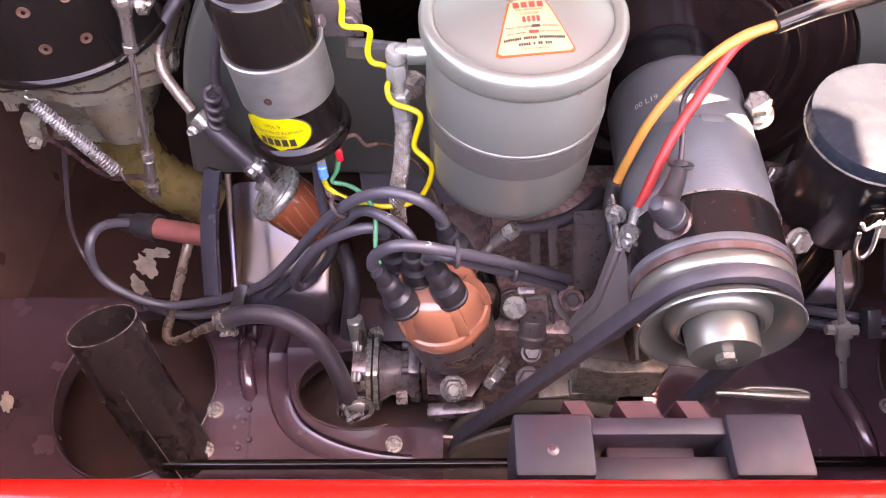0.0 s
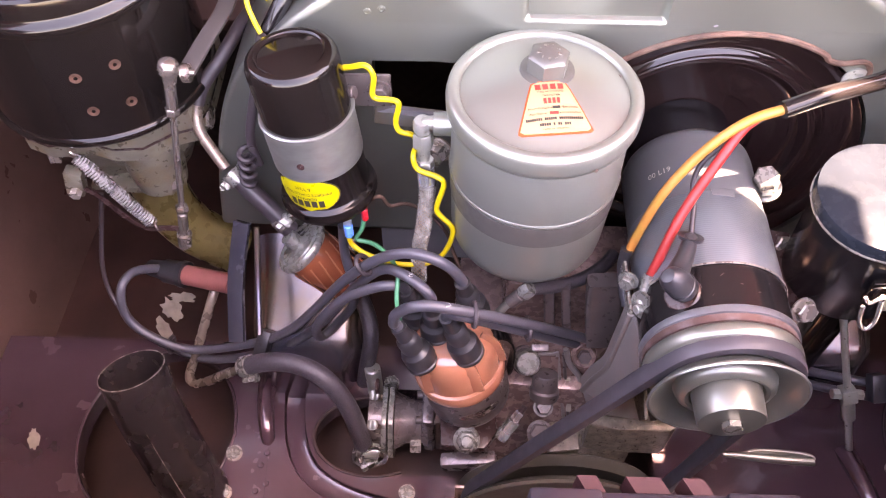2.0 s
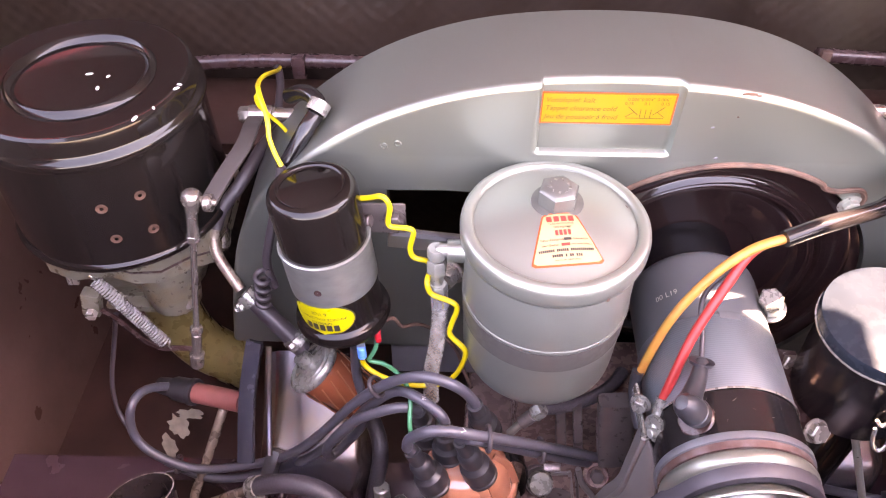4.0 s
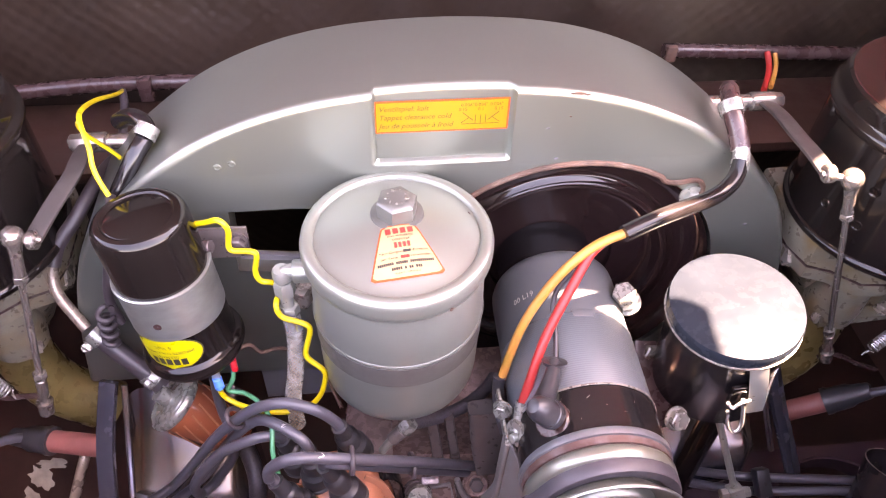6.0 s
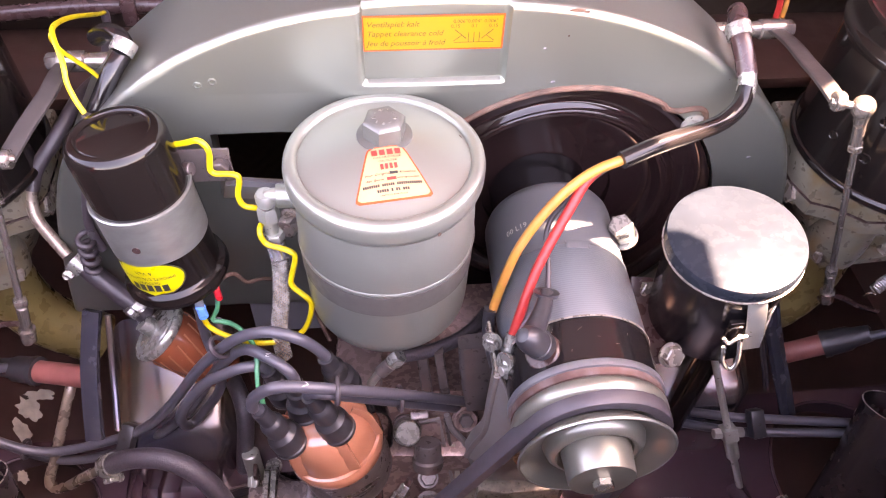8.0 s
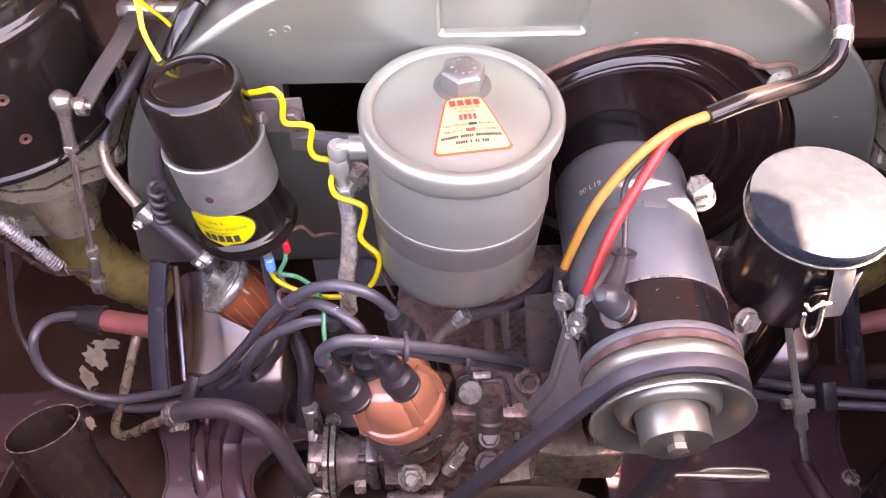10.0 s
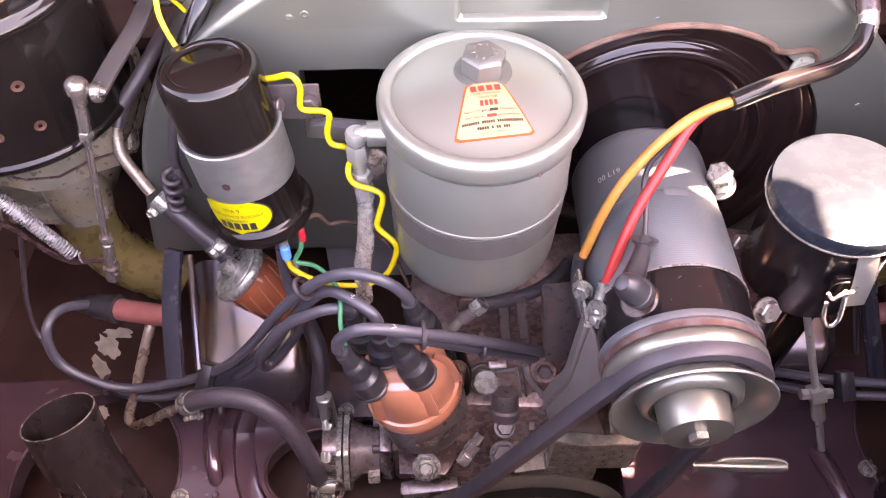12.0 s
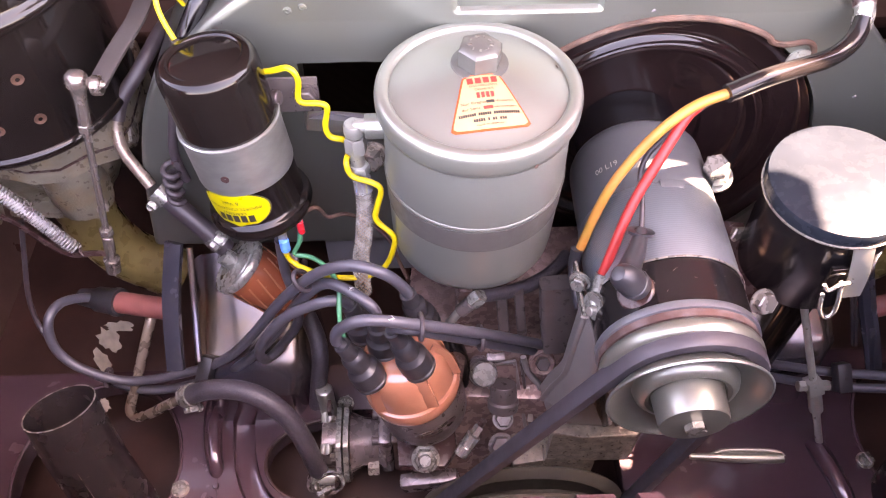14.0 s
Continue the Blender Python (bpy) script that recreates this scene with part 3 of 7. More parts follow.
def plate2(w, h, bend, x=0.0, y=0.0, turn=0.0):
    """A thin printed bar."""
    bm = bmesh.new()
    bmesh.ops.create_grid(bm, x_segments=max(1, int(w / 0.002)), y_segments=max(1, int(h / 0.002)), size=0.5)
    for v in bm.verts:
        c = Vector((v.co.x * w, v.co.y * h, 0))
        if turn:
            c = pose(0, 0, 0, 0, 0, turn) @ c
        v.co = bend(c + Vector((x, y, 0)))
    return bm


def joined(bms):
    out = bms[0]
    for b in bms[1:]:
        merge(out, b)
    return out


label_plate = part("label", plate2(0.0785, 0.0222, on_face(0.0004)), LABELORANGE, shroud, "yellow printed label with orange border")
part("label_field", plate2(0.0762, 0.0199, on_face(0.0007)), LABELYELLOW, label_plate)
part("print", joined([words(t, 0.0047, lambda c, y=y: on_face(0.0009)(Vector((c.x + c.y * 0.25 - 0.0365, c.y + y, 0))), "LEFT") for t, y in (("Ventilspiel: kalt", 0.0058), ("Tappet clearance cold", 0.0), ("Jeu de poussoir \u00e0 froid", -0.0060))]), FADEDINK, label_plate)
part("print", joined([words(t, 0.0030, lambda c, x=x, y=y: on_face(0.0009)(Vector((c.x + x, c.y + y, 0)))) for t, x, y in (
    ("0.006\"", 0.0145, 0.0070), ("0.004\"", 0.0225, 0.0070), ("0.006\"", 0.0315, 0.0070), ("0.15", 0.0120, 0.0040), ("0.1", 0.0225, 0.0040), ("0.15", 0.0330, 0.0040))]), FADEDINK, label_plate)
bars = [plate2(0.0004, 0.006, on_face(0.0009), x, -0.003) for x in (0.0195, 0.0225, 0.0255)] + [plate2(0.010, 0.0004, on_face(0.0009), 0.0225, -0.0062), plate2(0.0070, 0.0004, on_face(0.0009), 0.0150, -0.0062), plate2(0.007, 0.0004, on_face(0.0009), 0.030, -0.0062)]
bars += [plate2(0.0085, 0.0005, on_face(0.0009), 0.0150, -0.001, -42), plate2(0.0085, 0.0005, on_face(0.0009), 0.0300, -0.001, 42), plate2(0.006, 0.0004, on_face(0.0009), 0.0135, -0.0035, 38), plate2(0.006, 0.0004, on_face(0.0009), 0.0315, -0.0035, -38)]
part("valve_diagram", joined(bars), FADEDINK, label_plate)
part("bolt", hexa(0.0055, 0.004, axis_m((0.239 - 0.0775, 0.372 - 0.41, 0.366 - 0.205), (0, -1, 0)), washer=0.008), ZINC, shroud)
for cx, cz in ((-0.0600, 0.407), (-0.0515, 0.409)):
    part("rivet", lathe([(0.0024, 0), (0.0022, 0.0008), (0.0014, 0.0010), (0.0012, 0.0002), (0, 0.0002)], 16, None, axis_m((cx - 0.0775, 0.372 - 0.41, cz - 0.205), (0, -1, 0))), SILVER, shroud)
chips = [((0.1502, 0.3712, 0.4498), 0.0060, 0.0012, 31), ((0.1553, 0.3712, 0.4488), 0.0022, 0.0008, 32), ((0.1475, 0.3717, 0.4336), 0.0007, 0.0005, 33), ((0.1350, 0.3717, 0.4257), 0.0012, 0.0006, 34), ((0.2861, 0.3717, 0.3358), 0.0016, 0.0010, 35), ((0.1428, 0.3717, 0.4025), 0.0014, 0.0008, 36)]
for k, (p, w, h_, sd) in enumerate(chips):
    rnd = random.Random(sd)
    shape = [(w * (0.6 + 0.5 * rnd.random()) * math.cos(2 * math.pi * i / 12), h_ * (0.6 + 0.5 * rnd.random()) * math.sin(2 * math.pi * i / 12)) for i in range(12)]
    bm_ = slab(shape, 0, 0.0004)
    bmesh.ops.transform(bm_, matrix=off @ Matrix.Translation(p) @ pose(0, 0, 0, 90), verts=bm_.verts)
    part("paint_chip", bm_, TRIM if k < 3 else DUCTGREY, shroud, "chip in the silver paint")
part("duct_plate", prism([(-0.066, 0.15), (-0.0665, 0.316), (-0.05, 0.322), (0.0, 0.312), (0.07, 0.292), (0.07, 0.15)], 0.383, 0.386), DUCTGREY, shroud, "shaded grey oil cooler duct", off)

# ---- oil filter ----
CAN = (0.042, 0.321)
can = thing("oil_filter_canister", "silver oil filter canister with domed lid and dull band", "oil filter", pose(CAN[0], CAN[1], 0.266))
part("body", lathe([(0, 0.010), (0.034, 0.0080), (0.0445, 0.0088), (0.0480, 0.0110), (0.0497, 0.0150), (0.0503, 0.0210), (0.0508, 0.040), (0.0516, 0.0700), (0.0518, 0.0706), (0.0523, 0.0711), (0.0525, 0.0722), (0.0523, 0.0733), (0.0518, 0.0739), (0.0509, 0.112), (0.0492, 0.116)], 96), CANSILVER, can)
part("band", lathe([(0.0508, 0.0530), (0.0516, 0.0532), (0.0521, 0.0702), (0.0512, 0.0704)], 96), BANDGREY, can, "dull grey steel band")
part("lid", lathe([(0.0490, 0.114), (0.0515, 0.1145), (0.0535, 0.116), (0.0548, 0.120), (0.0550, 0.1262), (0.0544, 0.1290), (0.0530, 0.1305), (0.0508, 0.1311), (0.0488, 0.1309), (0.0477, 0.1300), (0.0470, 0.1283), (0.0455, 0.1286), (0.040, 0.1306), (0.028, 0.1345), (0.014, 0.138), (0, 0.139)], 96), CANSILVER, can)
bolt = part("bolt", hexa(0.0118, 0.0110, pose(0.0005, 0.0072, 0.1385, 0, 0, 14), round_top=0.0008), BOLTGREY, can, "zinc hexagon bolt")

part("washer", lathe([(0, 0), (0.0150, 0), (0.0153, 0.0012), (0.0150, 0.0026), (0.0142, 0.0030), (0, 0.0030)], 40, None, pose(0.0005, 0.0072, 0.1358)), BOLTGREY, can, "dull grey sealing washer")
for i in range(9):
    am = pose(0, 0, 0, 0, 0, 40 * i + 12)
    part("raised_mark", box(0.0022 if i % 3 else 0.0012, 0.0006 if i % 2 else 0.0016, 0.0004, 0.0001, pose(0.0005, 0.0072, 0.1502, 0, 0, 14) @ am @ pose(0.0056, 0, 0, 0, 0, 30 * (i % 4))), GREYZINC, bolt)
for ang, r_, z_ in ((38, 0.0546, 0.1215), (52, 0.0549, 0.1250), (18, 0.0448, 0.1290), (-62, 0.0549, 0.1180)):
    part("paint_chip", lathe([(0, 0.0004), (0.0009, 0.0003), (0.0013, 0)], 7, None, axis_m((r_ * math.cos(radians(ang)), r_ * math.sin(radians(ang)), z_), (math.cos(radians(ang)), math.sin(radians(ang)), 0.8 if r_ < 0.05 else 0.1))), TRIM, can, "dark chip in the silver paint")

# ---- ignition coil ----
coil_m = axis_m((-0.0890, 0.331, 0.2895), (-0.10, 0.05, 1.0))
coil = thing("ignition_coil", "black ignition coil in a zinc clamp with yellow label", "ignition coil", coil_m)
part("case", lathe([(0, 0.1154), (0.0182, 0.1154), (0.0190, 0.1150), (0.0197, 0.1152), (0.0205, 0.1162), (0.0228, 0.1163), (0.0246, 0.1155), (0.0260, 0.1138), (0.0269, 0.1112), (0.0272, 0.108), (0.0272, 0.03), (0, 0.03)], 80), BLACK, coil)
part("clamp", lathe([(0.0272, 0.041), (0.0284, 0.041), (0.0286, 0.043), (0.0286, 0.0718), (0.0290, 0.0732), (0.0294, 0.0742), (0.0292, 0.0754), (0.0284, 0.0758), (0.0272, 0.0755)], 80), GALV, coil, "zinc clamp band")
part("base_cap", lathe([(0, 0.0), (0.022, 0.0), (0.0305, 0.004), (0.0322, 0.0075), (0.0322, 0.0095), (0.0312, 0.0110), (0.0310, 0.0125), (0.0311, 0.0132), (0.0298, 0.0142), (0.0282, 0.0150), (0.0276, 0.0160), (0.0275, 0.0415), (0, 0.0415)], 64), BLACK, coil)

# ---- generator ----
GX, GZ, GR = 0.1525, 0.2855, 0.0440
GAXIS = (-0.018, -1, 0)
gen = thing("generator", "grey steel generator with black end and silver pulley", "generator", axis_m((GX + 0.0015, 0.375, GZ), GAXIS))
part("rear_neck", lathe([(0, -0.025), (GR * 0.80, -0.025), (GR * 0.80, 0.010), (0, 0.010)], 48), ENDBLACK, gen, "dark recessed end behind the shell")
part("rear_shell", lathe([(0, 0.0085), (GR * 0.88, 0.0085), (GR * 0.94, 0.0100), (GR * 0.975, 0.0135), (GR * 0.985, 0.0180), (GR * 0.985, 0.0665)], 72), SHELL, gen, "grey lacquered rear shell")
part("body", lathe([(GR * 0.985, 0.0655), (GR * 1.0, 0.0665), (GR, 0.1205)], 72), TURNED, gen, "bare turned steel body")
part("end_housing", lathe([(GR * 0.995, 0.1200), (GR * 0.998, 0.149), (GR * 0.9, 0.150)], 72), ENDBLACK, gen, "black painted end housing")
part("end_plate", lathe([(GR * 0.9, 0.1478), (GR * 1.02, 0.1482), (GR * 1.035, 0.1492), (GR * 1.035, 0.1530), (GR * 0.9, 0.1535)], 72), ENDZINC, gen)
part("rust_ring", lathe([(GR * 0.9, 0.1532), (0.0442, 0.1534), (0.0444, 0.1578), (GR * 0.9, 0.1582)], 72), RUSTRING, gen, "chipped reddish primer ring")
part("rear_pulley_half", lathe([(0, 0.1575), (0.0425, 0.1578), (0.0441, 0.1590), (0.0450, 0.1615), (0.0450, 0.1640), (0.0441, 0.1662), (0.0425, 0.1672), (0.0405, 0.1678), (0, 0.1678)], 72), PULLEY, gen)
part("belt_groove", lathe([(0, 0.1674), (0.0403, 0.1676), (0.0345, 0.1690), (0.0335, 0.172), (0, 0.172)], 72), GROOVE, gen, "dull grey belt groove")
part("front_pulley_half", lathe([(0.020, 0.168), (0.030, 0.170), (0.0424, 0.1806), (0.0437, 0.1820), (0.0438, 0.1832), (0.0430, 0.1838), (0.0421, 0.1828), (0.0412, 0.1808), (0.0305, 0.1742), (0.0290, 0.1742), (0.0285, 0.1765), (0.0275, 0.1795), (0.0255, 0.1815), (0.0232, 0.1822), (0.0212, 0.1812), (0.0204, 0.1790), (0.0195, 0.1785)], 72), PULLEY, gen)
part("rim_edge", lathe([(0.0434, 0.1826), (0.0441, 0.1824), (0.0444, 0.1832), (0.0440, 0.1840), (0.0432, 0.1840)], 72), GALV, gen, "bare bright pulley edge")
part("hub", lathe([(0.0200, 0.175), (0.0195, 0.182), (0.0188, 0.196), (0.0182, 0.1975), (0, 0.1980)], 48), PULLEY, gen)
part("nut", hexa(0.0058, 0.004, pose(0, 0, 0.198)), GREYZINC, gen)

# ---- oil breather ----
br = thing("oil_breather_can", "black oil filler can with hinged lid and wire latch", "oil filler", axis_m((0.2563, 0.3018, 0.2530), (-0.079, -0.053, 1)))
part("body", lathe([(0, 0), (0.034, 0.0), (0.0375, 0.006), (0.0385, 0.078), (0.0385, 0.084)], 64), ENDBLACK, br)
part("worn_rim", lathe([(0.0410, 0.0795), (0.0420, 0.0796), (0.0420, 0.0806), (0.0410, 0.0807)], 64), OLDSTEEL, br, "chipped bare rim")
part("lid", lathe([(0.0385, 0.079), (0.0412, 0.080), (0.0415, 0.087), (0.0405, 0.0895), (0.036, 0.0905), (0, 0.0910)], 64), GLARELID, br)

# ---- air cleaners ----
def air_cleaner(cx, cy, top, tilt):
    t = thing("air_cleaner", "large black round air cleaner with pressed lid", "air cleaner", pose(cx, cy, top - 0.105), "pair of air cleaners")
    part("drum", lathe([(0, 0), (0.066, 0), (0.0745, 0.003), (0.0762, 0.0055), (0.0764, 0.0075), (0.0755, 0.0090), (0.0738, 0.0100), (0.0735, 0.0120), (0.0715, 0.090), (0.0715, 0.094)], 96), BLACK, t)
    part("lid", lathe([(0.0710, 0.0870), (0.0732, 0.0880), (0.0744, 0.0905), (0.0742, 0.0930), (0.0728, 0.0950), (0.0712, 0.0965), (0.0706, 0.0990), (0.0700, 0.1045), (0.0688, 0.1080), (0.0668, 0.1092), (0.0640, 0.1086), (0.0470, 0.1080), (0.0455, 0.1105), (0.0435, 0.1118), (0.0410, 0.1105), (0.0395, 0.1075), (0.0260, 0.1085), (0, 0.1090)], 96), BLACK, t)
    return t


ac_l = air_cleaner(-0.2545, 0.4135, 0.423, 0)
for k, p in enumerate([(-0.1831, 0.4024, 0.4262), (-0.1836, 0.3978, 0.4262), (-0.2006, 0.3631, 0.4262), (-0.1908, 0.3745, 0.4262), (-0.2270, 0.4474, 0.4262), (-0.2485, 0.4134, 0.4262), (-0.2359, 0.4115, 0.4262), (-0.2383, 0.3986, 0.4262)]):
    q = Vector(p) - Vector((-0.2545, 0.4135, 0.318))
    if q.xy.length > 0.0655:
        q.xy = q.xy.normalized() * 0.0668
    z = 0.1092 if q.xy.length > 0.05 else 0.1086
    part("paint_chip", lathe([(0, 0.0006), (0.0007 + 0.0004 * (k % 3), 0.0005), (0.0012 + 0.0004 * (k % 3), 0)], 7, None, Matrix.Translation((q.x, q.y, z)) @ pose(0, 0, 0, 0, 0, 40 * k) @ Matrix.Diagonal((1.5, 0.7, 1, 1))), WHITE, ac_l, "pale chip in the black paint")
ac_r = air_cleaner(0.4035, 0.3825, 0.4305, 0)

# ---- distributor ----
DM = axis_m((0.0058, 0.2610, 0.1597), (-0.21, 0.05, 1.0))
dist = thing("distributor", "distributor with brown cap and dark base", "distributor", DM)
part("bowl", lathe([(0, -0.036), (0.0146, -0.036), (0.0172, -0.026), (0.0285, -0.020), (0.0312, -0.014), (0.0318, -0.006), (0.0318, 0.0), (0.0314, 0.024), (0, 0.024)], 64), DARKSTEEL, dist)
part("cap", lathe([(0.0310, 0.030), (0.0311, 0.034), (0.0301, 0.050), (0.0279, 0.058), (0.0232, 0.0635), (0.0155, 0.0655), (0, 0.0655)], 64), BROWNCAP, dist)
for ang in (-125, -62, -8, 60, 120, 178):
    ca_, sa_ = math.cos(radians(ang)), math.sin(radians(ang))
    part("cap_rib", sweep([(0.0311 * ca_, 0.0311 * sa_, 0.034), (0.0297 * ca_, 0.0297 * sa_, 0.052), (0.0262 * ca_, 0.0262 * sa_, 0.0605), (0.0215 * ca_, 0.0215 * sa_, 0.0640)], 0.004, 12, 5, flat=(0.0105, 0.0026)), BROWNCAP, dist)
part("cap_rim", lathe([(0.0316, 0.021), (0.0335, 0.0214), (0.0341, 0.0235), (0.0339, 0.0300), (0.0330, 0.0318), (0.0311, 0.0325), (0.0292, 0.0325)], 64), BROWNCAP, dist)

# ---- print on the oil filter lid ----
CONE = [(0.0, 0.139), (0.014, 0.138), (0.028, 0.1345), (0.040, 0.1306), (0.0455, 0.1286), (0.05, 0.129)]


def cone_z(r):
    for (r0, z0), (r1, z1) in zip(CONE, CONE[1:]):
        if r <= r1:
            return z0 + (z1 - z0) * (r - r0) / (r1 - r0)
    return 0.129


def on_lid(dz):
    """Label coordinates (x across, y up the label) to the lid."""
    turn = pose(0, 0, 0, 0, 0, 7)

    def bend(c):
        p = turn @ Vector((-0.0004 + c.x, -0.0196 + 0.82 * c.y, 0))
        return Vector((p.x, p.y, cone_z(p.xy.length) + dz))
    return bend


def trapezium(w0, w1, h, bend, r=0.0025):
    """A trapezium with rounded corners: w0 wide below, w1 above; its lower edge bows out."""
    bm = bmesh.new()
    nu, nv = 16, 20
    g = []
    for j in range(nv + 1):
        v = j / nv
        w = w0 + (w1 - w0) * v
        e = min(v, 1 - v) * h
        ins = r - math.sqrt(max(0, r * r - (r - e) ** 2)) if e < r else 0
        row = []
        for i in range(nu + 1):
            u = i / nu - 0.5
            row.append(bm.verts.new(bend(Vector((u * (w - 2 * ins), (v - 0.5) * h - 0.0012 * (1 - v) * (1 - 4 * u * u), 0)))))
        g.append(row)
    for j in range(nv):
        for i in range(nu):
            bm.faces.new((g[j][i], g[j][i + 1], g[j + 1][i + 1], g[j + 1][i]))
    return bm


tag = part("label", trapezium(0.0414, 0.0182, 0.0400, on_lid(0.0003)), LABELORANGE, can, "cream keystone label with orange border and print")
part("label_field", trapezium(0.0388, 0.0168, 0.0376, on_lid(0.0006)), LABELCREAM, tag)
part("print", joined([plate2(0.0030, 0.0048, on_lid(0.0009), -0.0062 + 0.0041 * i, 0.0142) for i in range(4)]), REDINK, tag)
part("print", joined([plate2(0.0016, 0.0040, on_lid(0.0009), -0.0036 + 0.0024 * i, 0.0028) for i in range(4)]), REDINK, tag)
part("print", joined([words("DAS MODERNE", 0.0021, lambda c: on_lid(0.0009)(Vector((c.x, c.y + 0.0098, 0)))), words("OELFILTER", 0.0021, lambda c: on_lid(0.0009)(Vector((c.x, c.y + 0.0068, 0)))),
    words("Nur Original", 0.0026, lambda c: on_lid(0.0009)(Vector((c.x - 0.0065, c.y - 0.0022, 0)))), words("-Eins\u00e4tze", 0.0026, lambda c: on_lid(0.0009)(Vector((c.x + 0.0088, c.y - 0.0022, 0)))),
    words("der Serie", 0.0026, lambda c: on_lid(0.0009)(Vector((c.x - 0.0085, c.y - 0.0062, 0)))), words("verwenden", 0.0026, lambda c: on_lid(0.0009)(Vector((c.x + 0.0088, c.y - 0.0062, 0)))),
    plate2(0.0042, 0.0020, on_lid(0.0009), 0.0018, -0.0022), *[plate2(0.0008, 0.0019, on_lid(0.0009), -0.0148 + 0.0011 * i, -0.0102) for i in range(28) if i not in (8, 15)], *[plate2(0.0009, 0.0019, on_lid(0.0009), -0.0078 + 0.0012 * i, -0.0140) for i in range(14) if i not in (5, 7, 10)],
    words("MADE IN GERMANY", 0.0016, lambda c: on_lid(0.0009)(Vector((c.x, c.y - 0.0172, 0))))]), INK, tag)
part("print", plate2(0.0048, 0.0022, on_lid(0.0009), 0.0002, -0.0062), REDINK, tag)

# oil line at the canister: boss, elbow, nuts and braided hose
E_ = Vector((-0.0265, 0.328, 0.361))
line = thing("oil_line", "braided steel oil line with zinc elbow and nuts", "oil line", Matrix.Translation(E_))
part("boss", lathe([(0, -0.004), (0.0068, -0.004), (0.0072, 0.0), (0.0072, 0.013), (0.0066, 0.014), (0, 0.014)], 32, None, axis_m((0.0205, -0.001, 0.0015), (-1, 0, 0))), CANSILVER, line)
part("elbow", sweep([(0.011, 0, 0.001), (0.004, 0, 0.001), (0.0, 0, -0.0015), (-0.0002, 0, -0.009)], 0.0043, 16, 6), ZINC, line)
part("elbow_end", lathe([(0, 0), (0.0056, 0), (0.0060, 0.002), (0.0060, 0.006), (0.0050, 0.008), (0, 0.0085)], 24, None, pose(0, 0, -0.005)), ZINC, line)
part("nut", hexa(0.0066, 0.011, pose(0.0002, -0.001, -0.017, 0, 0, 20)), ZINC, line)
part("tube", rod((0.0002, -0.001, -0.030), (0.0002, -0.001, -0.016), 0.0042), ZINC, line)
part("nut", hexa(0.0063, 0.007, pose(0.001, -0.002, -0.035, 0, 0, 5)), ZINC, line)
part("ferrule", rod((0.0025, -0.006, -0.047), (0.0012, -0.003, -0.0345), 0.0060), STEEL, line)
part("braided_hose", sweep([(0.0025, -0.006, -0.046), (0.002, -0.010, -0.060), (0.0, -0.017, -0.078), (-0.003, -0.024, -0.095), (-0.003, -0.03, -0.12)], 0.0053, 16, 8), BRAID, line)
hose_path = spline([(0.0025, -0.006, -0.046), (0.002, -0.010, -0.060), (0.0, -0.017, -0.078), (-0.003, -0.024, -0.095), (-0.003, -0.03, -0.12)], 10)
strands = []
for k in range(24):
    sgn = 1 if k % 2 else -1
    pts = []
    for i, q in enumerate(hose_path):
        a_ = sgn * i * 0.42 + k * math.pi / 12
        pts.append(q + Vector((0.0054 * math.cos(a_), 0.0052 * math.sin(a_), -0.0026 * math.sin(a_))))
    strands.append(sweep(pts, 0.00045, 5, 2))
tagged(part("braid", joined(strands), GREYZINC, line), "woven bright steel braid", kind="stuff")
solo("bolt", hexa(0.0075, 0.010, axis_m((-0.0164, 0.3520, 0.3156), (-0.4, -0.8, 0.1)), washer=0.009), OLDSTEEL, "rusty brown hexagon bolt on the duct", "bolt")

# drain at the canister's foot
drain = thing("oil_return_line", "black oil return hose with steel fitting", "oil line", Matrix.Translation((0.045, 0.300, 0.255)))
ofs = Matrix.Translation((-0.045, -0.300, -0.255))
part("pipe", sweep([(0.0268, 0.2850, 0.2201), (0.0341, 0.2850, 0.2351), (0.0415, 0.2870, 0.2419), (0.0470, 0.2900, 0.2470)], 0.0030, 12, 6), ZINC, drain, "", ofs)
part("nut", hexa(0.0060, 0.008, axis_m((0.0427, 0.2880, 0.2416), (0.6, 0.1, 0.75)), None), GREYZINC, drain, "", ofs)
part("collar", rod((0.0335, 0.2852, 0.2330), (0.0412, 0.2872, 0.2412), 0.0047, 14), DARKSTEEL, drain, "dark knurled collar", ofs)
part("hose", sweep([(0.0467, 0.2920, 0.2414), (0.0679, 0.3020, 0.2302), (0.0889, 0.3130, 0.2255), (0.1044, 0.3250, 0.2249), (0.1131, 0.3370, 0.2231)], 0.0048, 14, 7), FABRIC, drain, "black braided hose", ofs)

# ---- coil: label, bracket, terminals ----
CI = coil_m.inverted()
CDIR = CI.to_3x3() @ Vector((-0.32, -1.0, 0.35))
CANG = math.atan2(CDIR.y, CDIR.x)


def on_coil(dr, r0=0.0279, z0=0.0290):
    """Upside-down label coordinates to the coil's side."""
    def bend(c):
        a = CANG - c.x / r0
        return Vector(((r0 + dr) * math.cos(a), (r0 + dr) * math.sin(a), z0 - c.y))
    return bend


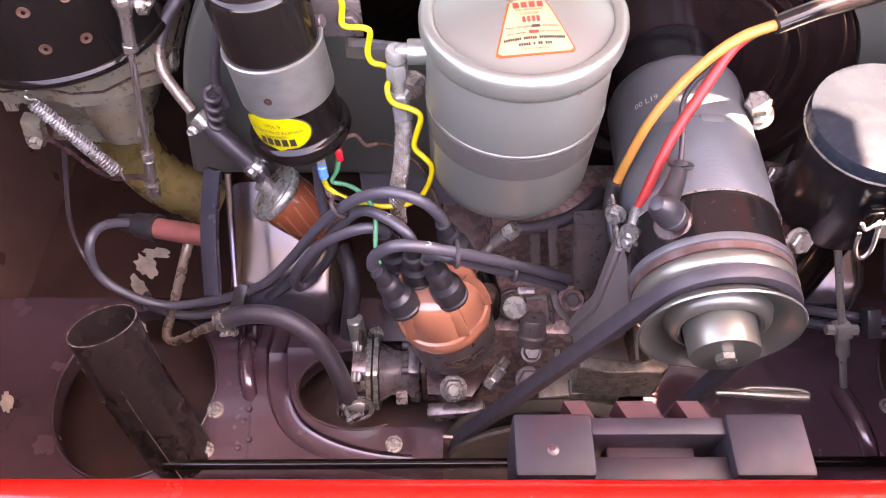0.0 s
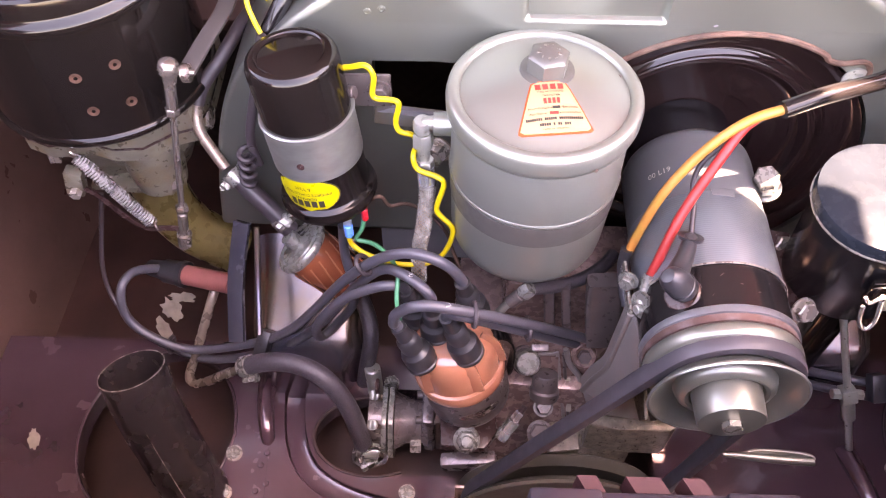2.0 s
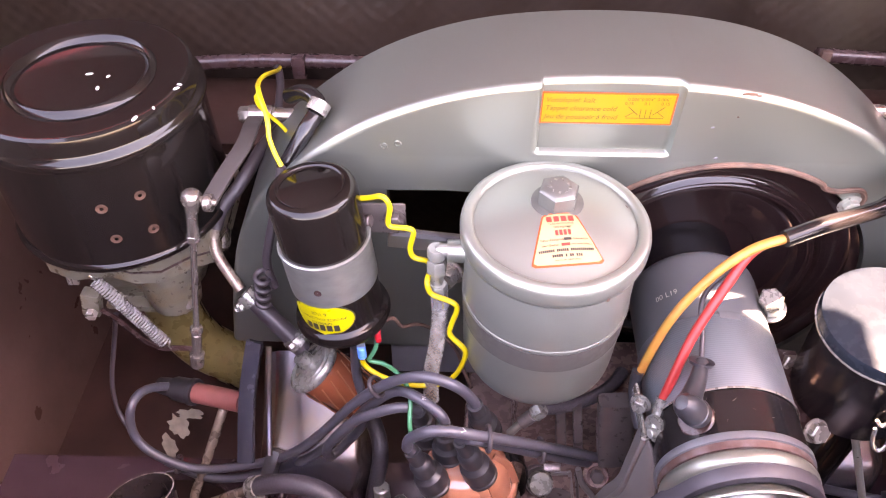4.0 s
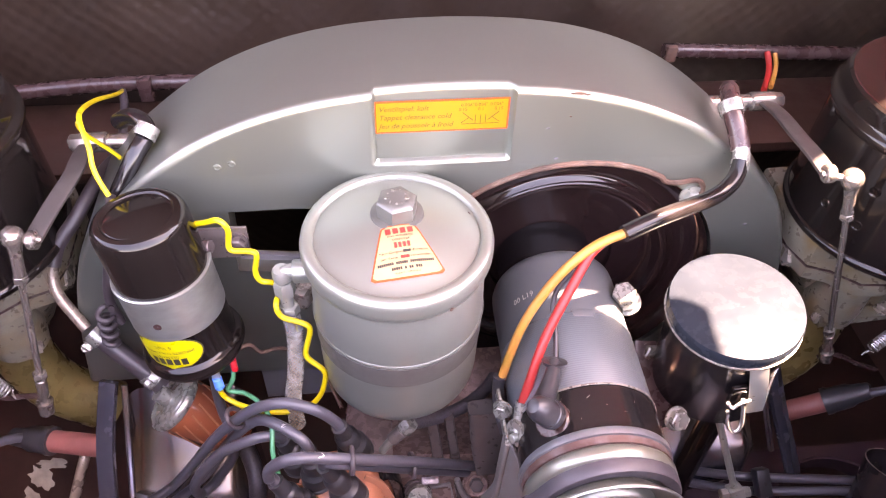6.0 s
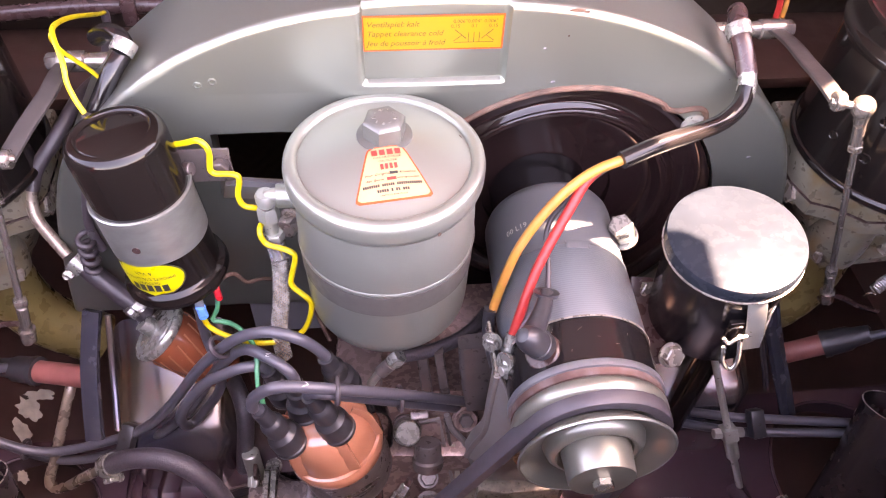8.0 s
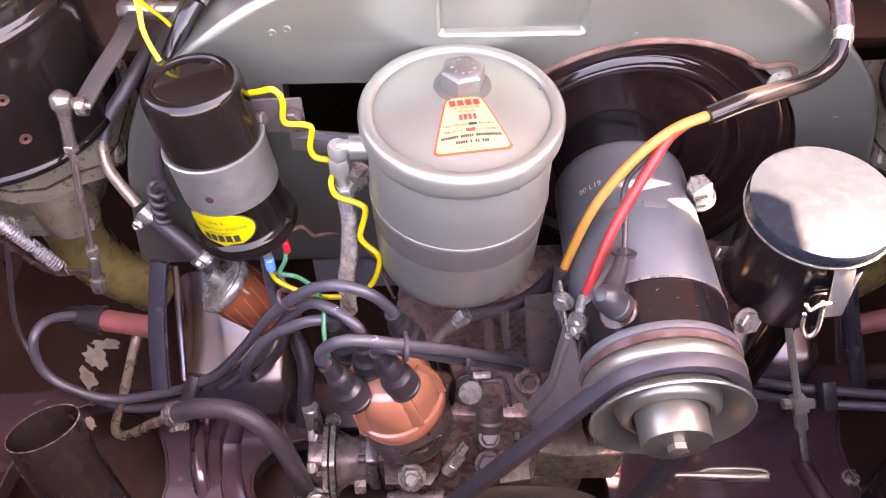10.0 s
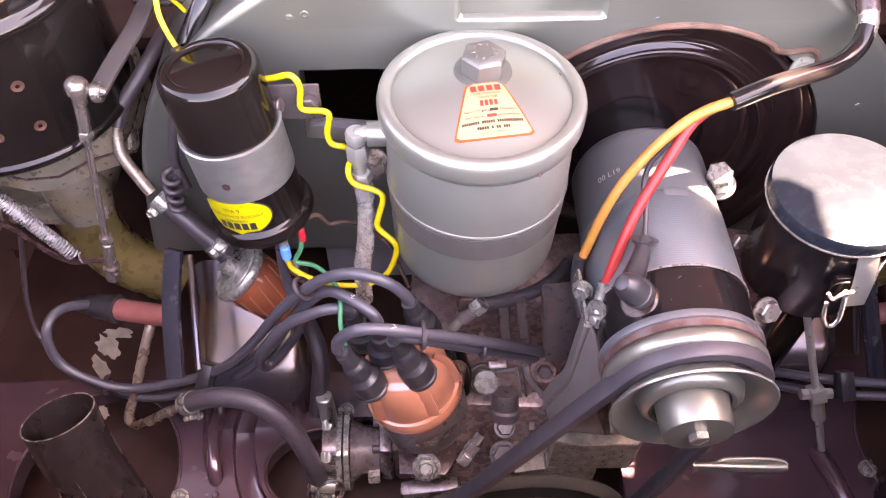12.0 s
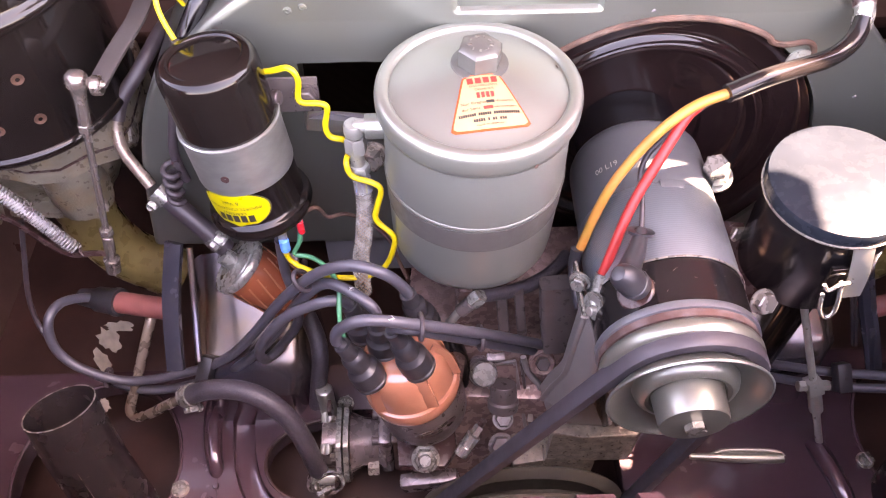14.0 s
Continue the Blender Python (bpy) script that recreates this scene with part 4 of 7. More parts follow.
def oval(w, h, bend, cut_at):
    bm = bmesh.new()
    rows = []
    for j in range(13):
        y = -h / 2 + (cut_at + h / 2) * j / 12
        hw = w / 2 * math.sqrt(max(0.0, 1 - (2 * y / h) ** 2))
        hw = max(hw, 0.0006)
        rows.append([bm.verts.new(bend(Vector((-hw + 2 * hw * i / 16, y, 0)))) for i in range(17)])
    for a, b in zip(rows, rows[1:]):
        for i in range(16):
            bm.faces.new((a[i], a[i + 1], b[i + 1], b[i]))
    return bm


flip = lambda dr: (lambda c: on_coil(dr)(Vector((c.x, c.y, 0))))
sticker = part("label", oval(0.0460, 0.0300, lambda c: on_coil(0.0002)(Vector((c.x, -c.y, 0))), 0.0125), INK, coil, "yellow oval label, printed upside down")
part("label_field", oval(0.0440, 0.0280, lambda c: on_coil(0.0004)(Vector((c.x, -c.y, 0))), 0.0122), COILYELLOW, sticker)
part("print", joined([plate2(0.0036, 0.0056, flip(0.0006), -0.0094 + 0.0047 * i, 0.0072) for i in range(5)] + [
    words("GERMANY", 0.0032, lambda c: flip(0.0006)(Vector((c.x, c.y + 0.0025, 0)))), words("IMPORTE D'ALLEMAGNE", 0.0032, lambda c: flip(0.0006)(Vector((c.x, c.y - 0.0012, 0)))),
    words("6 Volt", 0.0042, lambda c: flip(0.0006)(Vector((c.x, c.y - 0.0060, 0))))]), INK, sticker)
ca = CANG + radians(8)
part("clamp_hole", lathe([(0, 0), (0.0022, 0), (0.0024, 0.0006), (0.0018, 0.0007), (0, 0.0001)], 16, None, axis_m((0.0284 * math.cos(ca), 0.0284 * math.sin(ca), 0.055), (math.cos(ca), math.sin(ca), 0))), BLACKSATIN, coil, "small hole in the clamp band")
part("tower", lathe([(0.0, -0.012), (0.012, -0.012), (0.015, -0.004), (0.018, 0.001), (0, 0.001)], 32), BOOT, coil)
blue_at = Vector((-0.0771, 0.3120, 0.2785))
red_at = Vector((-0.0661, 0.3180, 0.2887))
for at, nm, mt, mlab in ((blue_at, "terminal", BLUE, "blue insulated spade terminal"), (red_at, "terminal", REDTERM, "red insulated spade terminal")):
    tm = part(nm, rod((0, 0, -0.0075), (0, 0, 0.0035), 0.0032 if mt is BLUE else 0.0024, 14), mt, coil, mlab, CI @ Matrix.Translation(at))
    part("spade", box(0.0055 if mt is BLUE else 0.003, 0.0018, 0.010, 0.0004, pose(0, 0, 0.0085)), ZINC if mt is BLUE else OLDSTEEL, tm)

bracket = thing("coil_bracket", "zinc coil bracket bolted to the shroud", "bracket", Matrix.Translation((-0.055, 0.352, 0.364)))
part("plate", box(0.033, 0.002, 0.025, 0.0008, pose(-0.008, 0, 0.001)), DARKSTEEL, bracket, "stained steel plate")
part("bolt", hexa(0.0062, 0.005, axis_m((0.001, -0.001, 0.002), (0, -1, 0)), washer=0.0075), DARKSTEEL, bracket)
part("stud", rod((-0.020, -0.004, 0.002), (-0.013, -0.006, 0.004), 0.0042, 14), DARKSTEEL, bracket)

# ---- wires ----
def wire(pts, r, mt, label, group="", name="wire"):
    return solo(name, sweep(pts, r, 10, 7), mt, label, "wire", group)


wire([(-0.0774, 0.3500, 0.3833), (-0.0684, 0.3480, 0.3859), (-0.0600, 0.3460, 0.3892), (-0.0553, 0.3440, 0.3821), (-0.0572, 0.3420, 0.3685), (-0.0469, 0.3400, 0.3687), (-0.0407, 0.3380, 0.3674), (-0.0435, 0.3360, 0.3556), (-0.0411, 0.3340, 0.3481), (-0.0338, 0.3340, 0.3460), (-0.0301, 0.3360, 0.3370), (-0.0325, 0.3220, 0.3406), (-0.0299, 0.3180, 0.3319), (-0.0191, 0.3140, 0.3310), (-0.0128, 0.3120, 0.3266), (-0.0159, 0.3100, 0.3139), (-0.0176, 0.3080, 0.3032), (-0.0078, 0.3040, 0.2941), (-0.0072, 0.3030, 0.2840), (-0.0127, 0.3020, 0.2660), (-0.0242, 0.3000, 0.2569), (-0.0440, 0.2980, 0.2582), (-0.0628, 0.3050, 0.2569), (-0.0758, 0.3120, 0.2592), (-0.0780, 0.3120, 0.2726)], 0.0018, YELLOW, "bright yellow wire bent in zigzags")
wire([(-0.1234, 0.3660, 0.3942), (-0.1270, 0.3700, 0.3998), (-0.1308, 0.3760, 0.4082), (-0.1319, 0.3840, 0.4170), (-0.1388, 0.4000, 0.4242), (-0.1472, 0.4300, 0.4116), (-0.1530, 0.4700, 0.3910), (-0.1579, 0.5200, 0.3613), (-0.1663, 0.5600, 0.3384)], 0.0016, YELLOW, "bright yellow wire looped over the linkage")
wire([(-0.1390, 0.3990, 0.4238), (-0.1440, 0.4080, 0.4150), (-0.1450, 0.4160, 0.4020), (-0.1400, 0.4220, 0.3890), (-0.1330, 0.4250, 0.3760), (-0.1270, 0.4240, 0.3600)], 0.0014, YELLOW, "thin yellow wire hanging behind the linkage shaft")
wire([(-0.0667, 0.3180, 0.2848), (-0.0686, 0.3160, 0.2729), (-0.0735, 0.3140, 0.2638), (-0.0625, 0.3120, 0.2629), (-0.0504, 0.3000, 0.2663), (-0.0427, 0.2850, 0.2655), (-0.0430, 0.2700, 0.2563), (-0.0405, 0.2620, 0.2422)], 0.0016, GREEN, "thin green wire to the distributor")
wire([(-0.0648, 0.3250, 0.2914), (-0.0562, 0.3300, 0.2917), (-0.0513, 0.3350, 0.2749), (-0.0407, 0.3400, 0.2725), (-0.0270, 0.3450, 0.2577), (-0.0123, 0.3400, 0.2427), (-0.0071, 0.3350, 0.2261), (-0.0006, 0.3200, 0.2228)], 0.0014, TRIM, "thin brown wire to the distributor")
wire([(-0.1254, 0.3720, 0.3890), (-0.1301, 0.3660, 0.3683), (-0.1385, 0.3600, 0.3385), (-0.1447, 0.3580, 0.3130), (-0.1416, 0.3550, 0.2926)], 0.0032, RUBBER, "black wire down beside the coil")
spring_pts = []
for i in range(40):
    f = i / 39
    a = 2 * math.pi * 4 * f
    spring_pts.append((-0.1475 + 0.0045 * math.cos(a) - 0.004 * f, 0.352 + 0.0045 * math.sin(a), 0.310 - 0.034 * f))
wire(spring_pts, 0.0020, RUBBER, "coiled black wire beside the coil", name="coiled_wire")

# ---- fuel tube, hose and filter at the carburettor ----
def hose_clamp(p, d, r, parent, m=None, screw=(0, 0, 1)):
    """A worm-drive clamp: slotted band, screw housing and screw."""
    c = part("hose_clamp", lathe([(r, -0.0048), (r + 0.0011, -0.0048), (r + 0.0013, 0), (r + 0.0011, 0.0048), (r, 0.0048)], 32, None, axis_m(p, d)), GREYZINC, parent, "slotted steel hose clamp", m)
    ax = Vector(d).normalized()
    s = Vector(screw)
    s = (s - ax * s.dot(ax)).normalized()
    x = ax.cross(s).normalized()
    q = Vector(p) + s * (r + 0.0030)
    frame_ = Matrix((x, ax, s)).transposed().to_4x4()
    frame_.translation = q
    part("housing", box(0.0078, 0.0070, 0.0042, 0.0012, frame_), GREYZINC, c)
    part("clamp_screw", hexa(0.0034, 0.0040, axis_m(q + x * 0.0042, x), None, 0.0), GREYZINC, c)
    part("screw_tip", rod(q - x * 0.0062, q - x * 0.004, 0.0020, 10), GREYZINC, c)
    for k in range(6):
        rot = Matrix.Rotation(radians(42 + 13 * k), 4, ax)
        a0 = rot @ (s * (r + 0.0013))
        sl_ = Matrix(((rot @ x), ax, (rot @ s))).transposed().to_4x4()
        sl_.translation = Vector(p) + a0
        part("slot", box(0.0010, 0.0048, 0.0004, 0, sl_), BLACKSATIN, c)
    return c


fuel = thing("fuel_hose", "black fuel hose with steel tube and clamps", "hose", Matrix.Translation((-0.15, 0.36, 0.25)))
fo = Matrix.Translation((0.15, -0.36, -0.25))
part("steel_tube", sweep([(-0.1699, 0.3630, 0.2784), (-0.1796, 0.3720, 0.2884), (-0.1872, 0.3800, 0.2966), (-0.1893, 0.3870, 0.3057), (-0.1870, 0.3930, 0.3149)], 0.0040, 16, 7), TUBEMAT, fuel, "", fo)
part("hose", sweep([(-0.1873, 0.3910, 0.3128), (-0.1846, 0.3970, 0.3209), (-0.1788, 0.4030, 0.3284), (-0.1706, 0.4100, 0.3363), (-0.1631, 0.4230, 0.3440), (-0.1560, 0.4450, 0.3480), (-0.1500, 0.4750, 0.3400), (-0.1480, 0.5000, 0.3200)], 0.0048, 16, 7), RUBBER, fuel, "", fo)
part("hose", sweep([(-0.1670, 0.3640, 0.2748), (-0.1571, 0.3580, 0.2656), (-0.1438, 0.3510, 0.2535), (-0.1322, 0.3450, 0.2418), (-0.1277, 0.3430, 0.2344)], 0.0068, 18, 7), RUBBER, fuel, "", fo)
hp, hq = [Vector(p) for p in [(-0.1650, 0.3620, 0.2712), (-0.1325, 0.3460, 0.2411)]]
hose_clamp(hp, hq - hp, 0.0070, fuel, fo, (-0.4, -0.8, -0.3))
hose_clamp(hq, hq - hp, 0.0070, fuel, fo, (0.5, -0.6, 0.6))
FA, FB = Vector((-0.1215, 0.3345, 0.2285)), Vector((-0.0611, 0.3265, 0.1595))
filt = thing("fuel_filter", "amber fuel filter with zinc cap", "fuel filter", axis_m(FA, FB - FA) @ Matrix.Diagonal((1.28, 1.28, 1.2, 1)))
part("cap", lathe([(0, -0.009), (0.0048, -0.009), (0.0050, -0.0015), (0.0062, -0.0004), (0.0125, 0.0002), (0.0135, 0.0012), (0.0146, 0.0012), (0.0154, 0.0000), (0.0168, 0.0002), (0.0177, 0.0014), (0.0177, 0.0040), (0.0168, 0.0056), (0.0150, 0.0060)], 64), GREYZINC, filt)
part("bowl", lathe([(0.0155, 0.006), (0.0160, 0.012), (0.0145, 0.046), (0.012, 0.052), (0, 0.053)], 48), FUELRED, filt)
for i in range(14):
    a_ = 2 * math.pi * i / 14
    part("pleat", sweep([(0.0157 * math.cos(a_), 0.0157 * math.sin(a_), 0.010), (0.0153 * math.cos(a_ + 0.3), 0.0153 * math.sin(a_ + 0.3), 0.026), (0.0145 * math.cos(a_ + 0.6), 0.0145 * math.sin(a_ + 0.6), 0.044)], 0.0007, 6, 5), PAPER, filt)

# ---- linkages ----
def linkage(ball, shaft, low, side, mid, end):
    ball, shaft, low, mid, end = (Vector(p) for p in (ball, shaft, low, mid, end))
    t = thing("throttle_linkage", "throttle linkage with ball joint and steel rod", "linkage", Matrix.Translation(low), "pair of throttle linkages")
    o = Matrix.Translation(-low)
    part("shaft", rod(shaft - Vector((side * 0.010, 0, 0)), shaft - Vector((side * 0.075, 0.0, 0)), 0.0055), LINK, t, "", o)
    part("collar", rod(shaft + Vector((side * 0.006, 0, 0)), shaft - Vector((side * 0.012, 0, 0)), 0.0070), LINK, t, "", o)
    part("shaft_nut", hexa(0.006, 0.008, axis_m(shaft + Vector((side * 0.005, 0, 0)), (side, 0, 0))), LINK, t, "", o)
    part("lever", sweep([shaft, (shaft + mid) / 2 + Vector((0, 0, 0.002)), mid, (mid + end) / 2 + Vector((0, 0, 0.001)), end], 0.008, 16, 6, flat=(0.0115, 0.0030)), LEVERGREY, t, "flat grey steel lever", o)
    part("lever_eye", rod(end - Vector((side * 0.003, 0, 0)), end + Vector((side * 0.003, 0, 0)), 0.0058, 24), LINK, t, "", o)
    part("lever_pin", rod(end - Vector((side * 0.005, 0, 0)), ball, 0.0024), LINK, t, "", o)
    up = (ball - low).normalized()
    part("ball_socket", lathe([(0, -0.010), (0.0042, -0.010), (0.0044, -0.006), (0.0058, -0.0035), (0.0066, -0.001), (0.0067, 0.001), (0.0061, 0.0034), (0.0048, 0.0052), (0.0027, 0.0064), (0, 0.0068)], 28, None, axis_m(ball, up)), LINK, t, "", o)
    part("sleeve", rod(ball - up * 0.030, ball - up * 0.009, 0.0036), LINK, t, "", o)
    part("nut", hexa(0.0047, 0.005, axis_m(ball - up * 0.034, up)), LINK, t, "", o)
    part("rod", rod(low + up * 0.03, ball - up * 0.030, 0.0022), LINK, t, "", o)
    part("nut", hexa(0.0047, 0.005, axis_m(low + up * 0.030, up)), LINK, t, "", o)
    part("sleeve", rod(low, low + up * 0.028, 0.0037), LINK, t, "", o)
    part("ball_socket", lathe([(0, -0.007), (0.005, -0.006), (0.0052, 0), (0.0055, 0.006), (0, 0.007)], 20, None, axis_m(low, up)), LINK, t, "", o)
    return t


linkage((-0.1805, 0.354, 0.3765), (-0.158, 0.448, 0.372), (-0.206, 0.335, 0.230), -1, (-0.156, 0.402, 0.382), (-0.1715, 0.356, 0.3715))
linkage((0.316, 0.335, 0.406), (0.316, 0.448, 0.384), (0.3749, 0.3350, 0.2231), 1, (0.3060, 0.385, 0.4015), (0.3030, 0.340, 0.407))

# ---- carburettors ----
def carburettor(cx, cy, top, side):
    """side: -1 for the one whose inner side is at +x."""
    k = -side
    t = thing("carburettor", "stained alloy carburettor with bolted flange", "carburettor", Matrix.Translation((cx, cy, top - 0.11)), "pair of carburettors")

    def ring(s, f):
        return [(k * s * x + 0.004 * k, s * y) for x, y in [(-0.056, -0.034), (-0.050, -0.052), (-0.030, -0.060), (-0.006, -0.056), (0.014, -0.062), (0.034, -0.060), (0.050, -0.046), (0.064, -0.040), (0.070, -0.020), (0.068, 0.04), (-0.056, 0.045)]][::f]
    f = 1 if k > 0 else -1
    part("top_flange", slab(ring(1.03, f), 0.0865, 0.110, 0.003), CARBCAST, t)
    part("gasket", slab(ring(1.035, f), 0.0846, 0.0862), BLACKSATIN, t)
    part("lower_flange", slab(ring(1.03, f), 0.0740, 0.0843, 0.002), CARBCAST, t)
    shell = bmesh.new()
    rows = [[shell.verts.new((x, y, z)) for x, y in ring(q, f)] for q, z in ((0.58, 0.024), (0.66, 0.040), (0.78, 0.054), (0.85, 0.064), (0.95, 0.074))]
    for a, b in zip(rows, rows[1:]):
        for i in range(len(a)):
            shell.faces.new((a[i], a[(i + 1) % len(a)], b[(i + 1) % len(b)], b[i]))
    shell.faces.new(rows[0][::-1])
    shell.faces.new(rows[-1])
    bmesh.ops.bevel(shell, geom=shell.edges[:], offset=0.0016, segments=2, affect="EDGES", profile=0.5)
    part("body", shell, CARBCAST, t, "", None, 24)
    part("float_bowl", lathe([(0, 0.022), (0.012, 0.023), (0.019, 0.028), (0.021, 0.042), (0.021, 0.09), (0, 0.09)], 32, None, pose(0.030 * k, -0.038, 0)), CARBCAST, t)
    part("base", slab([(-0.030, -0.034), (0.034, -0.036), (0.034, 0.030), (-0.032, 0.030)], 0.018, 0.029, 0.002), CARBCAST, t)
    for x, y in ((-0.044, -0.046), (-0.018, -0.052), (0.026, -0.056), (0.060, -0.036)):
        part("screw", hexa(0.0056, 0.005, pose(x * k + 0.004 * k, y, 0.1095), washer=0.0074), OLDSTEEL, t)
    for x, z in ((-0.036, 0.062), (0.046, 0.036)):
        part("screw", slot_screw(0.0045, 0.005, axis_m((x * k, -0.048, z), (0.1, -1, 0.2))), OLDSTEEL, t)
    part("lever_box", box(0.013, 0.010, 0.024, 0.0015, pose(-0.022 * k, -0.062, 0.050, 0, 14 * k, 0)), CARBCAST, t)
    part("lever_screw", hexa(0.0045, 0.005, axis_m((-0.022 * k, -0.067, 0.044), (0, -1, 0))), OLDSTEEL, t)
    part("side_boss", rod((0.030 * k, -0.02, 0.080), (0.074 * k, -0.02, 0.077), 0.0105), CARBCAST, t)
    part("side_nut", hexa(0.010, 0.010, axis_m((0.066 * k, -0.02, 0.0775), (k, 0, 0))), OLDSTEEL, t)
    part("side_ring", lathe([(0.0105, 0), (0.0150, 0), (0.0150, 0.005), (0.0105, 0.005)], 28, None, axis_m((0.050 * k, -0.02, 0.079), (k, 0, 0))), OLDSTEEL, t)
    for x, y, z in ((0.012, -0.0500, 0.072), (0.046, -0.0440, 0.072), (0.040, -0.0345, 0.046), (0.012, -0.0400, 0.046)):
        part("cover_screw", slot_screw(0.0040, 0.0045, axis_m((x * k, y, z), (0.0, -1, 0.0))), OLDSTEEL, t)
    part("choke_boss", lathe([(0, 0), (0.0095, 0), (0.0100, 0.004), (0.0080, 0.006), (0.0045, 0.0062), (0.0040, 0.003), (0, 0.003)], 24, None, axis_m((0.022 * k, -0.049, 0.080), (0.0, -1, 0.30))), OLDSTEEL, t, "brown-stained jet plug")
    part("base_flange", slab([(k * x, y) for x, y in ((-0.026, -0.044), (0.038, -0.048), (0.042, -0.028), (0.036, 0.030), (-0.034, 0.030))][::f], 0.0195, 0.0250, 0.0015), CARBCAST, t)
    for x, y in ((0.030, -0.042), (-0.018, -0.038)):
        part("base_nut", hexa(0.0055, 0.005, pose(x * k, y, 0.025), washer=0.0072), OLDSTEEL, t)
    part("manifold", sweep([(0, 0.0, 0.03), (0.006 * k, -0.01, 0.0), (0.02 * k, -0.02, -0.05), (0.06 * k, -0.02, -0.09)], 0.022, 20, 6), OILED, t, "oil-stained alloy manifold")
    return t


carburettor(-0.262, 0.424, 0.322, -1)
carburettor(0.4070, 0.3980, 0.3290, 1)


def spring_thing(a, b, r, turns, label):
    a, b = Vector(a), Vector(b)
    d = b - a
    t = thing("return_spring", label, "spring", Matrix.Translation(b), "return springs")
    m = axis_m(a, d)
    L = d.length
    pts = [m @ Vector((r * math.cos(2 * math.pi * turns * i / (turns * 9)), r * math.sin(2 * math.pi * turns * i / (turns * 9)), 0.006 + (L - 0.015) * i / (turns * 9))) for i in range(turns * 9 + 1)]
    o = Matrix.Translation(-b)
    part("coil", sweep(pts, 0.00072, 6, 1, None, False), SPRINGSTEEL, t, "", o)
    part("hook", sweep([a, m @ Vector((0, 0, 0.003)), pts[0]], 0.0009, 6, 4), STEEL, t, "", o)
    part("hook", sweep([pts[-1], m @ Vector((0, 0, L - 0.006)), b], 0.0009, 6, 4), STEEL, t, "", o)
    return t


spring_thing((-0.268, 0.351, 0.305), (-0.225, 0.341, 0.232), 0.0044, 32, "bright steel return spring at the carburettor")
ra, rb = Vector((0.4800, 0.3620, 0.2640)), Vector((0.4080, 0.3362, 0.2172))
spring_thing(ra, rb, 0.0043, 38, "bright steel return spring at the carburettor")
def lever_arm(pts, label):
    return solo("throttle_lever", sweep(pts, 0.004, 12, 5, flat=(0.0018, 0.0044)), BLACKSATIN, label, "lever")


lever_arm([(-0.2727, 0.3520, 0.2656), (-0.2631, 0.3520, 0.2532), (-0.2536, 0.3500, 0.2376), (-0.2381, 0.3450, 0.2291), (-0.2200, 0.3400, 0.2375), (-0.2025, 0.3360, 0.2407)], "worn steel lever under the carburettor")
lever_arm([(0.3740, 0.3400, 0.2131), (0.3867, 0.3400, 0.2172), (0.4107, 0.3380, 0.2031), (0.4303, 0.3360, 0.1954)], "worn steel lever under the carburettor")

# air cleaner holes
def cleaner_holes(t, angs, inside=RUSTHOLE, note="rusty inside of a drilled hole"):
    for a, z in angs:
        d = Vector((math.cos(radians(a)), math.sin(radians(a)), 0))
        rr = 0.0735 - 0.002 * (z - 0.012) / 0.078
        part("hole", lathe([(0, -0.0002), (0.0030, 0.0002), (0.0034, 0.0006), (0.0037, 0.0001)], 16, None, axis_m((d.x * rr, d.y * rr, z), d)), inside, t, note)


cleaner_holes(ac_l, [(-54.6, 0.060), (-73.6, 0.0575), (-54.3, 0.031), (-72.7, 0.0315)])
cleaner_holes(ac_r, [(-146.4, 0.0615), (-146.0, 0.0337), (-166.0, 0.0335)], BLACK, "dark drilled hole")
# ---- distributor details ----
DI = DM.inverted()


def dlocal(p):
    return DI @ Vector(p)


def plug_boot(base, tip, k=1.0):
    """A stepped rubber boot from its wide base on the cap to the cable."""
    base, tip = Vector(base), Vector(tip)
    L = (tip - base).length
    prof = [(0, 0), (0.0100, 0), (0.0108, 0.03), (0.0108, 0.08), (0.0100, 0.10), (0.0099, 0.13), (0.0104, 0.145), (0.0101, 0.30), (0.0095, 0.36), (0.0072, 0.42), (0.0068, 0.44), (0.0068, 0.47), (0.0073, 0.48), (0.0072, 0.66), (0.0067, 0.70), (0.0054, 0.74), (0.0051, 0.80), (0.0049, 1.0), (0, 1.0)]
    return lathe([(r * k, z * L) for r, z in prof], 28, None, axis_m(base, tip - base))


TOWERS = [(tuple(dlocal(b)), tuple(dlocal(t_))) for b, t_ in (((-0.0245, 0.247, 0.2145), (-0.0405, 0.2505, 0.2545)), ((0.006, 0.2505, 0.222), (-0.009, 0.251, 0.268)), ((-0.016, 0.267, 0.221), (-0.020, 0.268, 0.258)), ((0.010, 0.284, 0.222), (0.000, 0.279, 0.266)), ((-0.030, 0.284, 0.214), (-0.038, 0.282, 0.250)))]
for b, t_ in TOWERS:
    part("boot", plug_boot(b, t_, 1.08), BOOT, dist, "grey rubber cable boot", None, 22)
